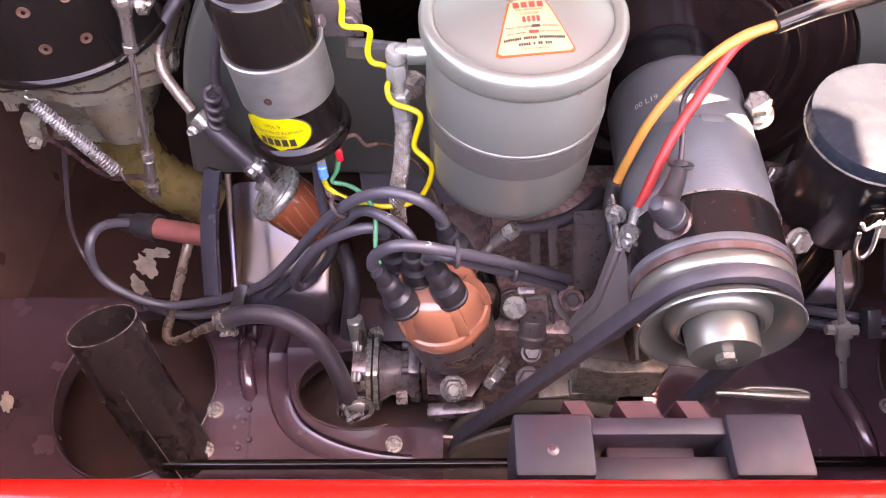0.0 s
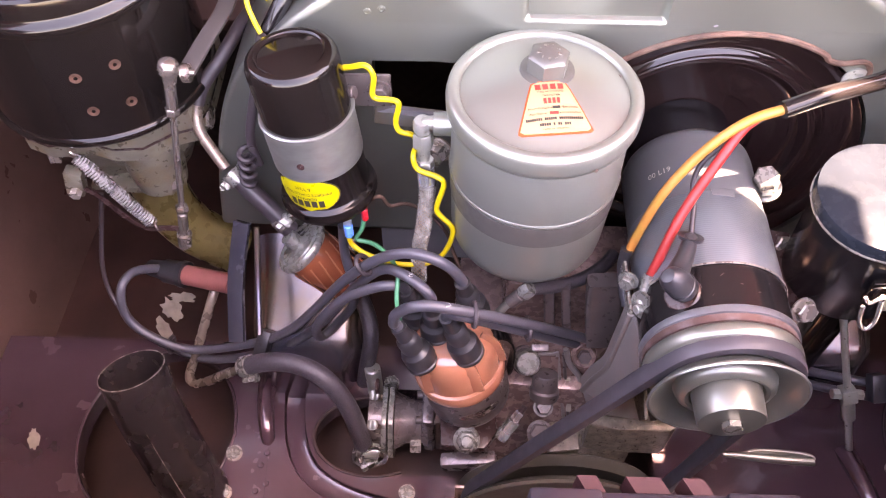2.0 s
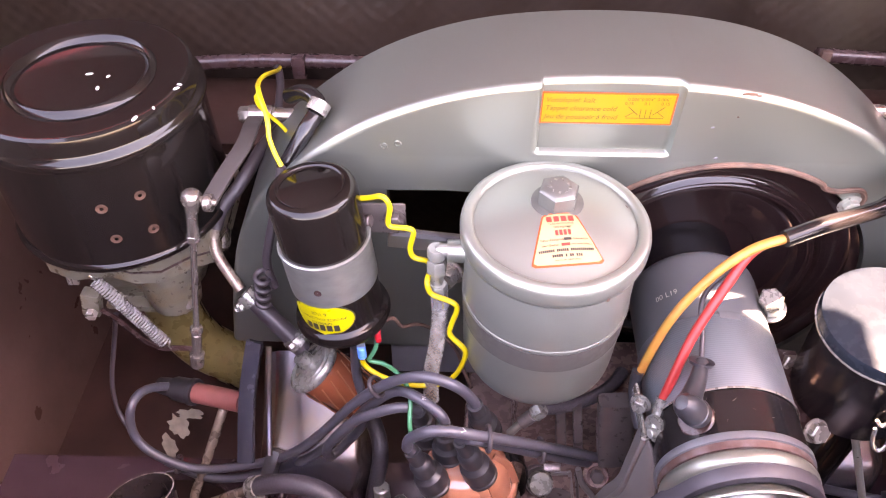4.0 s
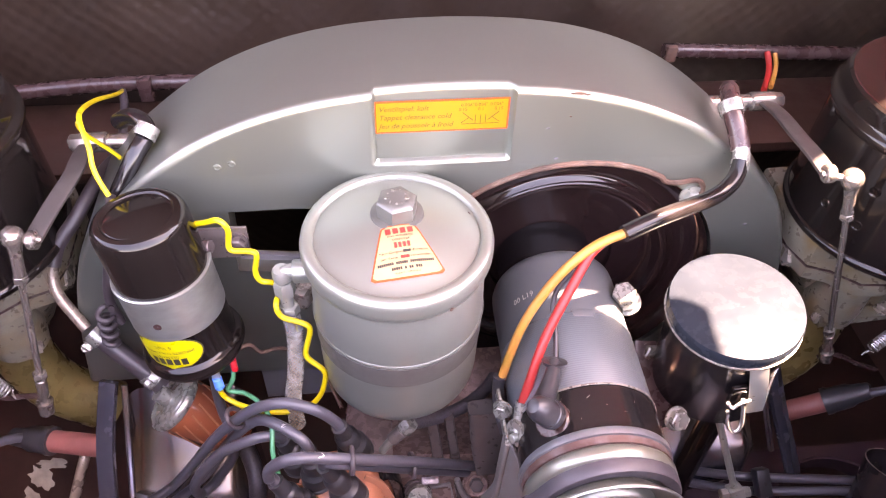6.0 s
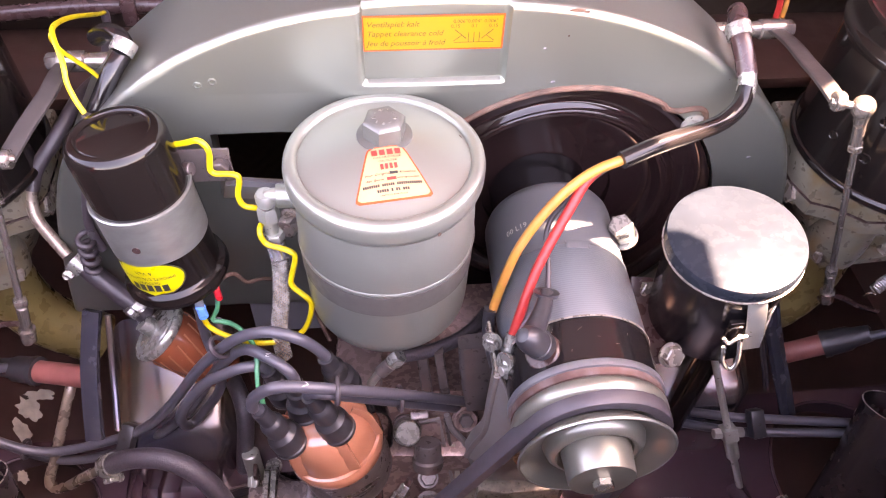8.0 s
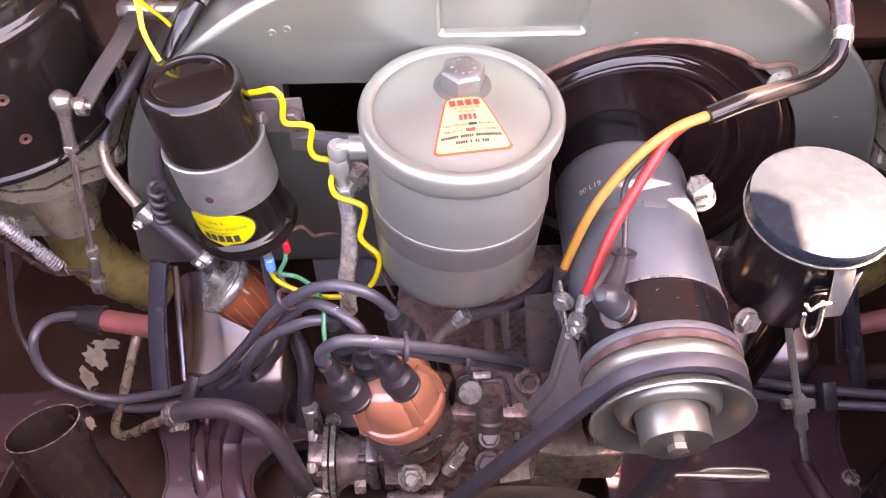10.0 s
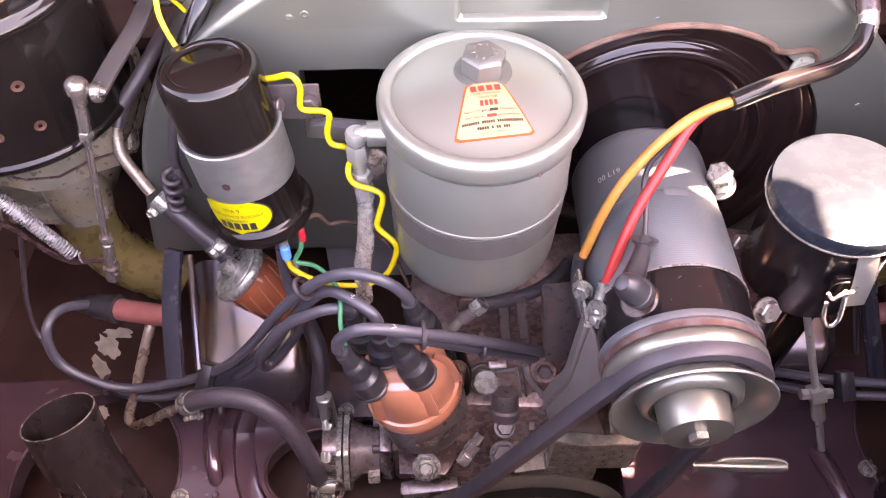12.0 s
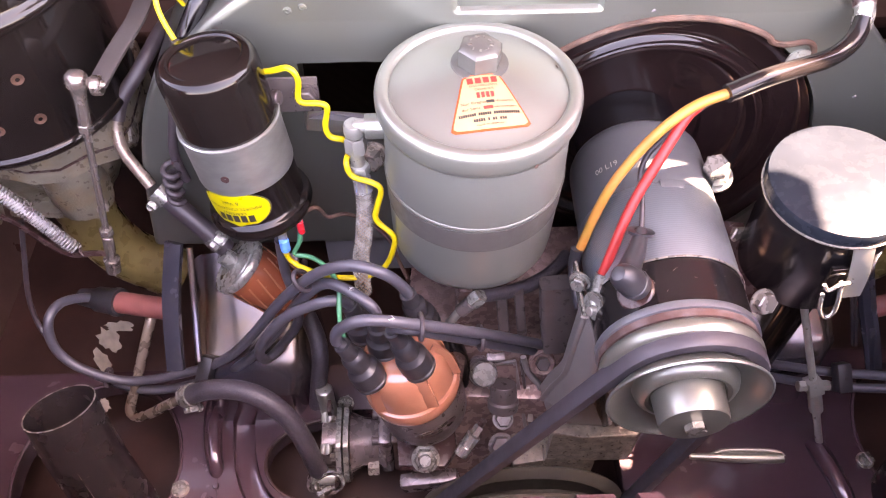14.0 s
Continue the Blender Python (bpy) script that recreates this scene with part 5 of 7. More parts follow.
def clip_strap(ang, prof, width, thick):
    """A bent flat spring strap that follows a radial profile of (radius, height)."""
    bm = bmesh.new()
    ca, sa = math.cos(radians(ang)), math.sin(radians(ang))
    rows = []
    for k, (r, z) in enumerate(prof):
        a, b = prof[max(0, k - 1)], prof[min(len(prof) - 1, k + 1)]
        d = Vector((b[1] - a[1], a[0] - b[0])).normalized() * thick * 0.5
        w = width * (0.5 if 0 < k < len(prof) - 1 else 0.36)
        rows.append([bm.verts.new(((r + s * d.x) * ca - u * w * sa, (r + s * d.x) * sa + u * w * ca, z + s * d.y)) for s, u in ((1, -1), (1, 1), (-1, 1), (-1, -1))])
    for p, q in zip(rows, rows[1:]):
        for k in range(4):
            bm.faces.new((p[k], p[(k + 1) % 4], q[(k + 1) % 4], q[k]))
    bm.faces.new(rows[0][::-1])
    bm.faces.new(rows[-1])
    bmesh.ops.recalc_face_normals(bm, faces=bm.faces)
    return bm


part("spring_clip", clip_strap(10, [(0.0270, 0.0500), (0.0310, 0.0520), (0.0350, 0.0515), (0.0385, 0.0480), (0.0408, 0.0420), (0.0412, 0.0340), (0.0398, 0.0240), (0.0372, 0.0140), (0.0352, 0.0060), (0.0330, 0.0)], 0.010, 0.0014), ENDBLACK, dist, "dark steel spring clip")
na = radians(-68)


def on_bowl(c):
    a = na + c.x / 0.0314
    return Vector((0.0322 * math.cos(a), 0.0322 * math.sin(a), 0.003 + c.y))


def oval_plate(w, hgt, lift, n=40):
    bm = bmesh.new()
    mid = [bm.verts.new(on_bowl(Vector((w * 0.5 * u / 10, 0, 0))) * lift) for u in range(-10, 11)]
    for side in (1, -1):
        rim = [bm.verts.new(on_bowl(Vector((w * 0.5 * u / 10, side * hgt * 0.5 * math.sqrt(max(0.0, 1 - (u / 10) ** 2)), 0))) * lift) for u in range(-9, 10)]
        row = [mid[0]] + rim + [mid[-1]]
        for k in range(20):
            f = [mid[k], mid[k + 1]] + ([row[k + 1]] if k < 19 else []) + ([row[k]] if k > 0 else [])
            bm.faces.new(f if side == -1 else f[::-1])
    return bm


nameplate = part("nameplate", oval_plate(0.032, 0.0096, 1.004), STEEL, dist, "small oval black maker's plate with bright rim")
part("plate_face", oval_plate(0.0302, 0.0082, 1.010), BLACKSATIN, nameplate)
part("print", joined([plate2(0.020, 0.0012, lambda c: on_bowl(c) * 1.016, 0, 0.0013), plate2(0.015, 0.0009, lambda c: on_bowl(c) * 1.016, 0, -0.0014)]), STEEL, nameplate)
cond = thing("condenser", "zinc ignition condenser beside the distributor", "condenser", axis_m((0.0495, 0.2780, 0.1660), (0.10, -0.62, 0.78)))
part("can", lathe([(0, 0), (0.0100, 0), (0.0102, 0.014), (0.0098, 0.016), (0.0095, 0.016)], 32), DARKSTEEL, cond)
part("end_cap", lathe([(0.0098, 0.015), (0.0094, 0.0185), (0.0086, 0.0195), (0.0078, 0.0188), (0, 0.0190)], 32), GREYZINC, cond, "dull zinc end cap")
part("strap", lathe([(0.0102, 0.002), (0.0110, 0.002), (0.0110, 0.009), (0.0102, 0.009)], 32), BLACKSATIN, cond)
va, vb = Vector((0.038, 0.238, 0.122)), Vector((0.050, 0.249, 0.137))
vac = thing("grease_cup", "small steel oiler fitting on the distributor foot", "fitting", axis_m(va - (vb - va) * 0.32, vb - va) @ Matrix.Diagonal((0.95, 0.95, 1.34, 1)))
part("barrel", lathe([(0, 0), (0.0058, 0), (0.0060, 0.006), (0.0055, 0.0065), (0.0055, 0.0075), (0.0060, 0.008), (0.0060, 0.014), (0.0045, 0.0145), (0, 0.0145)], 24), STEEL, vac)
part("tip", hexa(0.0042, 0.006, pose(0, 0, 0.0145)), STEEL, vac)
part("point", rod((0, 0, 0.020), (0, 0, 0.0245), 0.0026), BLACKSATIN, vac)

foot = thing("distributor_clamp", "cast distributor clamp with nut", "bracket", Matrix.Translation((0.010, 0.240, 0.105)))
part("plate", slab([(-0.022, -0.012), (0.012, -0.014), (0.022, 0.0), (0.02, 0.03), (-0.025, 0.03)], 0, 0.010, 0.002), BLACKSATIN, foot)
part("nut", hexa(0.0085, 0.008, axis_m((-0.002, -0.008, 0.012), (0, -0.55, 0.85)), washer=0.0105), GREYZINC, foot)
part("stud", rod((-0.002, -0.010, 0.015), (-0.002, -0.016, 0.026), 0.0048), GREYZINC, foot)

# ---- engine cases ----
case = thing("crankcase", "oily cast alloy crankcase with bolts and ribs", "engine block", Matrix.Translation((0.09, 0.32, 0.05)))
part("block", slab([(-0.10, -0.052), (0.00, -0.060), (0.09, -0.05), (0.12, 0.0), (0.12, 0.07), (-0.09, 0.07)], 0.0, 0.100, 0.006), DARKCAST, case)
part("neck", box(0.030, 0.030, 0.050, 0.005, pose(-0.076, -0.046, 0.055)), DARKCAST, case)
part("block", slab([(-0.055, 0.0), (0.075, -0.01), (0.075, 0.06), (-0.055, 0.06)], 0.100, 0.155, 0.004), DARKCAST, case)
co = Matrix.Translation((-0.09, -0.32, -0.05))
for shift, w in ((-0.0015, 0.008), (0.0104, 0.007), (0.0289, 0.005)):
    ra2, rb2 = [Vector(p) for p in [(0.0639, 0.3020, 0.2318), (0.0711, 0.2880, 0.1687)]]
    dx = Vector((shift, 0, 0))
    part("rib", sweep([ra2 + dx, (ra2 + rb2) / 2 + dx * 1.05, rb2 + dx * 1.1], 0.005, 12, 4, flat=(w, 0.010)), DARKSTEEL, case, "", co)
part("side_cover", sweep([(0.0995, 0.2960, 0.2486), (0.1020, 0.2900, 0.2164), (0.1066, 0.2840, 0.1866)], 0.010, 16, 5, flat=(0.026, 0.014)), DARKSTEEL, case, "dark smooth cast cover", co)
part("front_face", sheet(lambda u, v: Vector((0.024 + 0.100 * (u + 1) / 2, 0.2865 - 0.048 * v - 0.002 * math.sin(3.1 * u + 5 * v), 0.184 - 0.133 * v)), steps(-1, 1, 12), steps(0, 1, 12)), DARKCAST, case, "", co)
# the FINCAST edges are paler than the face to paint slim highlights
part("frame_edge", sweep([(0.0537, 0.2781, 0.1721), (0.0650, 0.2786, 0.1735), (0.0747, 0.2789, 0.1741)], 0.0022, 8, 5, flat=(0.0026, 0.0022)), FINCAST, case, "raised casting edge, paler for its highlight", co)
part("frame_edge", sweep([(0.0740, 0.2793, 0.1755), (0.0804, 0.2664, 0.1396), (0.0877, 0.2518, 0.0990)], 0.0022, 8, 8, flat=(0.0026, 0.0026)), FINCAST, case, "raised casting edge, paler for its highlight", co)
part("frame_edge", sweep([(0.0790, 0.2790, 0.1745), (0.0840, 0.2680, 0.1430), (0.0905, 0.2540, 0.1040)], 0.0013, 8, 8), DARKSTEEL, case, "", co)
part("frame_edge", sweep([(0.0556, 0.2712, 0.1527), (0.0650, 0.2713, 0.1530), (0.0767, 0.2716, 0.1540)], 0.0020, 8, 5), FINCAST, case, "", co)
part("number_pad", sheet(lambda u, v: Vector((0.0655 + 0.0095 * u + 0.0015 * v, 0.2779 - 0.0068 * v - 0.0012, 0.1725 - 0.0185 * v)), steps(-1, 1, 4), steps(0, 1, 4)), DARKCAST, case, "", co)
part("pad_strip", sweep([(0.0847, 0.2700, 0.1503), (0.0879, 0.2640, 0.1341), (0.0886, 0.2584, 0.1183)], 0.003, 10, 6, flat=(0.0040, 0.0024)), CAST, case, "bare alloy strip", co)
part("boss", lathe([(0.0046, 0.001), (0.0060, 0.002), (0.0072, 0.004), (0.0080, 0.0045), (0.0092, 0.0035), (0.0100, 0)], 28, None, co @ axis_m((0.0942, 0.2785, 0.1731), (-0.05, -0.7, 0.7))), DARKCAST, case)
part("boss", lathe([(0.0046, 0.001), (0.0060, 0.002), (0.0072, 0.004), (0.0080, 0.0045), (0.0092, 0.0035), (0.0100, 0)], 28, None, co @ axis_m((0.1037, 0.2588, 0.1197), (-0.05, -0.7, 0.7))), DARKCAST, case)
part("cast_lug", box(0.013, 0.006, 0.009, 0.001, co @ pose(0.0602, 0.2800, 0.1800, 25)), DULLCAST, case)
num = words("48", 0.0080)
bmesh.ops.transform(num, matrix=co @ Matrix.Translation((0.0663, 0.2724, 0.1612)) @ pose(0, 0, 0, 62), verts=num.verts)
part("cast_number", num, FINCAST, case)
for spec_, r, d in (((0.0655, 0.2400, 0.1154), 0.0085, (0.0, -0.5, 0.85)), ((0.0645, 0.2460, 0.1501), 0.0062, (0.0, -0.4, 0.9)), ((0.0476, 0.2900, 0.1565), 0.0065, (0.0, -0.6, 0.8)), ((0.1108, 0.2680, 0.1723), 0.0048, (0.0, -0.6, 0.8))):
    part("bolt", hexa(r, 0.007, axis_m(Vector(spec_) - Vector((0.09, 0.32, 0.05)), d), washer=r * 1.2), BLACKSATIN if r < 0.0063 else DARKSTEEL, case)
pl0, pl1 = [Vector(p) for p in [(0.0648, 0.2520, 0.1542), (0.0653, 0.2660, 0.1758)]]
part("pillar", lathe([(0, 0), (0.0105, 0), (0.0112, 0.002), (0.0112, 0.007), (0.0098, 0.0085), (0.0095, 0.0190), (0.0088, 0.0205), (0, 0.0210)], 28, None, co @ axis_m(pl0, pl1 - pl0)), DARKSTEEL, case)
part("stud", rod(pl0 - (pl1 - pl0) * 0.35, pl0, 0.0045), DARKSTEEL, case, "", co)
part("casting_lump", box(0.046, 0.012, 0.016, 0.003, co @ pose(0.0110, 0.2290, 0.0800, 0, -12, 0)), DULLCAST, case, "bare rough alloy lug")

stand = thing("generator_stand", "cast alloy generator stand with ribbed web", "bracket", Matrix.Translation((0.11, 0.245, 0.09)))
so_ = Matrix.Translation((-0.11, -0.245, -0.09))
FL = spline([(0.1025, 0.2460, 0.2860), (0.1019, 0.2470, 0.2402), (0.1016, 0.2490, 0.2096), (0.0968, 0.2530, 0.1851), (0.0929, 0.2550, 0.1623)], 8)
FR = spline([(0.1043, 0.2450, 0.2862), (0.1091, 0.2410, 0.2750), (0.1130, 0.2360, 0.2569), (0.1159, 0.2310, 0.2389), (0.1162, 0.2260, 0.2148)], 8)


def fin_at(u, v):
    """Between the fin's two edges, bulging towards the open side."""
    k = min(len(FL) - 1, max(0, v * (len(FL) - 1)))
    q = int(min(k, len(FL) - 2))
    a, b = FL[q].lerp(FL[q + 1], k - q), FR[q].lerp(FR[q + 1], k - q)
    return a.lerp(b, u) + Vector((0, -0.010, 0.004)) * math.sin(math.pi * u) * v


fin = sheet(fin_at, steps(0, 1, 10), steps(0, 1, 24))
merge(fin, sheet(lambda u, v: fin_at(0, v) + Vector((0, 0.012 * u, -0.003 * u)), steps(0, 1, 3), steps(0, 1, 24)))
merge(fin, sheet(lambda u, v: fin_at(1, v) + Vector((0, 0.012 * u, -0.003 * u)), steps(0, 1, 3), steps(0, 1, 24)))
part("web", fin, FINCAST, stand, "smooth curved fin below the generator", so_, 60)
part("web_edge", sweep(FL[::4], 0.0021, 10, 4), FINCAST, stand, "rounded worn edge", so_)
part("web_edge", sweep(FR[::4], 0.0010, 10, 4), FINCAST, stand, "rounded worn edge", so_)
part("base", slab([(-0.011, -0.0125), (0.010, -0.0148), (0.048, -0.0160), (0.053, -0.012), (0.055, -0.003), (-0.010, -0.003)], 0.018, 0.060, 0.0020), KHAKI, stand)
part("shelf", slab([(-0.036, -0.014), (0.055, -0.004), (0.055, 0.030), (-0.034, 0.030)], -0.005, 0.010, 0.002), KHAKI, stand)
part("web_foot", sheet(lambda u, v: FL[-1].lerp(FR[-1], (u + 1) / 2).lerp(Vector((0.099 + 0.037 * (u + 1) / 2, 0.2425 - 0.004 * (u + 1) / 2, 0.149)), v) - Vector((0, 0.004 * math.sin(math.pi * v) * (1 - u * u), 0)), steps(-1, 1, 8), steps(0, 1, 8)), FINCAST, stand, "", so_)
part("lower_base", slab([(-0.012, -0.0130), (0.026, -0.0150), (0.026, 0.0), (-0.012, 0.0)], -0.005, 0.016, 0.003), KHAKI, stand)
for xx, w in ((0.0265, 0.003), (0.036, 0.0035)):
    part("rib", box(w, 0.026, 0.034, 0.001, pose(xx, 0.004, 0.066, 20)), KHAKI, stand)
part("ear", sweep([(0.0802, 0.2800, 0.1789), (0.0833, 0.2757, 0.1670), (0.0892, 0.2727, 0.1585), (0.0934, 0.2707, 0.1530), (0.0962, 0.2669, 0.1425), (0.0997, 0.2640, 0.1346), (0.1046, 0.2633, 0.1326)], 0.0023, 10, 6), FINCAST, stand, "", so_)
part("nut", hexa(0.0052, 0.005, so_ @ axis_m((0.0942, 0.2770, 0.1745), (-0.05, -0.7, 0.7))), DARKSTEEL, stand)
part("nut", hexa(0.0052, 0.005, so_ @ axis_m((0.1037, 0.2575, 0.1210), (-0.05, -0.7, 0.7))), DARKSTEEL, stand)
part("strap", sweep([(0.1014, 0.2800, 0.2893), (0.1017, 0.2720, 0.2888), (0.1021, 0.2600, 0.2856), (0.1024, 0.2460, 0.2848)], 0.004, 12, 6, flat=(0.0022, 0.010)), GREYZINC, stand, "dull steel strap", so_)
part("strap_nut", hexa(0.0050, 0.005, so_ @ axis_m((0.1022, 0.2660, 0.2933), (-0.5, -0.8, 0.2)), washer=0.0065), GREYZINC, stand)

# ---- generator details ----
GI = axis_m((GX + 0.0015, 0.375, GZ), GAXIS).inverted()
sp = GI @ Vector((0.1131, 0.3330, 0.3303))
sa = math.atan2(sp.y, sp.x)


def on_shell(ch, r_, z0, ang):
    def bend(q):
        a_ = ang - q.x / r_
        return Vector((r_ * math.cos(a_), r_ * math.sin(a_), z0 - q.y))
    return bend


part("shell_tab", sweep([(GR * 0.99 * math.sin(a), GR * 0.99 * math.cos(a), 0.0665) for a in (-0.06, 0.02, 0.10, 0.18, 0.26)], 0.003, 12, 4, flat=(0.0014, 0.0062)), SHELL, gen, "pressed tab on the shell seam")
part("stamped_number", words("00 L19", 0.0058, on_shell("", GR * 0.985 + 0.0002, sp.z, sa)), CAST, gen, "faint stamped number")
for k, (dx, dz, ln, tw) in enumerate(((0.10, 0.128, 0.006, 35), (0.32, 0.134, 0.003, -20), (-0.25, 0.126, 0.005, 60), (0.55, 0.138, 0.004, 10), (0.75, 0.130, 0.003, 75), (-0.05, 0.141, 0.0025, 50))):
    fn_ = on_shell("", GR * 0.998 + 0.0002, dz, math.pi / 2 - dx + 0.25)
    part("scratch", plate2(ln * 0.55, 0.00016, fn_, 0, 0, tw), FLAKE, gen, "pale scratch in the black paint")
strap = thing("generator_strap", "dark strap clamp round the generator", "strap", Matrix.Translation((GX, 0.26, GZ)))
part("band_edge", lathe([(GR + 0.0005, 0.1195), (GR + 0.0010, 0.1197), (GR + 0.0010, 0.1204), (GR + 0.0005, 0.1206)], 72, None, Matrix.Translation((-GX, -0.26, -GZ)) @ axis_m((GX + 0.0015, 0.375, GZ), GAXIS)), OLDSTEEL, strap)
tb = Vector((0.1926, 0.3300, 0.3168))
cb = thing("strap_bolt", "bright zinc clamp bolt beside the generator", "bolt", axis_m(tb, (-0.35, -0.30, 0.85)) @ Matrix.Diagonal((0.8, 0.8, 0.85, 1)))
part("head", hexa(0.0100, 0.009, None, None, 0.0), GREYZINC, cb)
part("nut", hexa(0.0095, 0.008, pose(0.001, 0, -0.013)), ZINC, cb)
part("washer", lathe([(0, -0.018), (0.0120, -0.018), (0.0120, -0.0155), (0, -0.0155)], 28), ZINC, cb)
part("bracket", box(0.020, 0.016, 0.004, 0.001, pose(-0.008, 0.004, -0.021)), ZINC, cb)
part("shank", rod((0, 0, -0.035), (0, 0, 0.0), 0.005), ZINC, cb)
arm = thing("generator_bracket", "black steel bracket with a bolt at each end", "bracket", Matrix.Translation((0.225, 0.275, 0.255)))
part("strip", sweep([(0.2188, 0.3300, 0.2643), (0.2162, 0.3100, 0.2550), (0.2173, 0.2850, 0.2535), (0.2208, 0.2680, 0.2551)], 0.008, 12, 6, flat=(0.016, 0.003)), BLACKSATIN, arm, "", Matrix.Translation((-0.225, -0.275, -0.255)))
for p in [(0.2195, 0.2660, 0.2653), (0.2212, 0.3250, 0.2574)]:
    part("bolt", hexa(0.0072, 0.006, axis_m(Vector(p) - Vector((0.225, 0.275, 0.255)), (0.2, -0.75, 0.5)), washer=0.0085), OLDSTEEL, arm)


def terminal(p, d, label):
    t = thing("terminal_post", label, "terminal", axis_m(p, d))
    part("base", lathe([(0, 0), (0.0090, 0), (0.0090, 0.004), (0.0075, 0.005), (0, 0.005)], 24), TRIM, t)
    part("nut", hexa(0.0068, 0.005, pose(0, 0, 0.005), None, 0.0085), ZINC, t)
    part("stud", rod((0, 0, 0.010), (0, 0, 0.018), 0.0030), ZINC, t)
    return t


T1 = Vector((0.1079, 0.2480, 0.2916))
terminal(T1 + Vector((0.012, 0.004, -0.003)), (-1, -0.45, 0.25), "zinc generator terminal with lug")
lug = thing("cable_lug", "zinc ring lug on the red cable", "terminal", axis_m(T1 + Vector((0.0, 0.0, 0.002)), (-1, -0.45, 0.25)))
part("ring", lathe([(0.003, -0.0012), (0.0085, -0.0012), (0.0085, 0.0012), (0.003, 0.0012)], 24), GREYZINC, lug)
part("barrel", sweep([(0.1082, 0.2500, 0.2915), (0.1102, 0.2560, 0.2970), (0.1124, 0.2620, 0.3052)], 0.0040, 12, 5), GREYZINC, lug, "", axis_m(T1 + Vector((0.0, 0.0, 0.002)), (-1, -0.45, 0.25)).inverted())
wire([(0.1120, 0.2610, 0.3027), (0.1176, 0.2700, 0.3184), (0.1259, 0.2830, 0.3371), (0.1358, 0.2940, 0.3524), (0.1456, 0.3040, 0.3659), (0.1537, 0.3120, 0.3776), (0.1609, 0.3160, 0.3830)], 0.0030, REDWIRE, "thick red generator cable")
wire([(0.1049, 0.2880, 0.2927), (0.1084, 0.2920, 0.3067), (0.1163, 0.2980, 0.3348), (0.1288, 0.3040, 0.3578), (0.1430, 0.3090, 0.3750), (0.1578, 0.3130, 0.3857), (0.1738, 0.3160, 0.3904)], 0.0029, ORANGE, "thick orange generator cable with faded stripes")
wire([(0.1034, 0.2880, 0.2956), (0.1025, 0.2840, 0.2838), (0.1031, 0.2720, 0.2769), (0.1054, 0.2620, 0.2701)], 0.0040, BOOT, "dark cable end down to the stand")
wire([(0.1776, 0.3180, 0.3897), (0.1650, 0.3180, 0.3810), (0.1528, 0.3160, 0.3668), (0.1386, 0.3100, 0.3545), (0.1343, 0.3030, 0.3428), (0.1349, 0.2920, 0.3360), (0.1328, 0.2750, 0.3268)], 0.0016, RUBBER, "thin black wire to the generator boot")
bt = thing("terminal_boot", "grey rubber elbow boot on the generator", "boot", Matrix.Translation((0.13, 0.25, 0.31)))
bo = Matrix.Translation((-0.13, -0.25, -0.31))
part("elbow", sweep([(0.1294, 0.2680, 0.3347), (0.1253, 0.2570, 0.3350), (0.1196, 0.2460, 0.3350), (0.1152, 0.2370, 0.3366)], lambda f: 0.0044 + 0.0030 * f ** 1.5, 20, 7), BOOT, bt, "", bo)
part("bulb", lathe([(0, -0.0085), (0.004, -0.0075), (0.0068, -0.0035), (0.0078, 0.001), (0.0080, 0.008), (0.0086, 0.0085), (0.0086, 0.0105), (0.0080, 0.011), (0.0080, 0.014), (0, 0.014)], 28, None, bo @ axis_m((0.1141, 0.2360, 0.3381), (0.62, 0.12, -0.72))), BOOT, bt)
part("rim", lathe([(0.0030, -0.001), (0.0072, -0.001), (0.0076, 0.0008), (0.0030, 0.0012)], 24, None, bo @ axis_m((0.1293, 0.2680, 0.3352), (0.1, 0.5, 0.8))), BOOT, bt)
part("foot", lathe([(0.0, -0.002), (0.0108, -0.002), (0.0110, 0.002), (0.0100, 0.003), (0, 0.003)], 28, None, bo @ axis_m((0.1251, 0.2400, 0.3186), (-0.62, -0.12, 0.72))), BLACKSATIN, bt, "brown fibre washer")
sl = thing("cable_sleeve", "glossy black cable sleeve with silver tape", "sleeve", Matrix.Translation((0.17, 0.315, 0.395)))
so = Matrix.Translation((-0.17, -0.315, -0.395))
part("sleeve", sweep([(0.1726, 0.3150, 0.3908), (0.1937, 0.3220, 0.3948), (0.2173, 0.3320, 0.3935), (0.2390, 0.3430, 0.3911), (0.2524, 0.3520, 0.3959), (0.2567, 0.3600, 0.4035)], 0.0052, 18, 8), SLEEVE, sl, "", so)
part("tape", sweep([(0.2557, 0.3570, 0.3994), (0.2573, 0.3610, 0.4040), (0.2576, 0.3660, 0.4082)], 0.0056, 18, 5), GREYZINC, sl, "silver tape", so)
part("sleeve", sweep([(0.2578, 0.3660, 0.4073), (0.2566, 0.3750, 0.4155), (0.2553, 0.3880, 0.4230), (0.2626, 0.4100, 0.4225)], 0.0060, 18, 8), BLACKSATIN, sl, "", so)


def pipe_clip(p, d, r, label):
    """A zinc band round a pipe, with its bolted ears."""
    t = thing("cable_clip", label, "clip", axis_m(p, d))
    part("band", lathe([(r, -0.0040), (r + 0.0012, -0.0040), (r + 0.0014, 0), (r + 0.0012, 0.0040), (r, 0.0040)], 28), GREYZINC, t)
    return t


pa, pb = [Vector(p) for p in [(0.2566, 0.3750, 0.4155), (0.2553, 0.3880, 0.4230)]]
pipe_clip(pb, pb - pa, 0.0064, "zinc clip round the black cable sleeve")
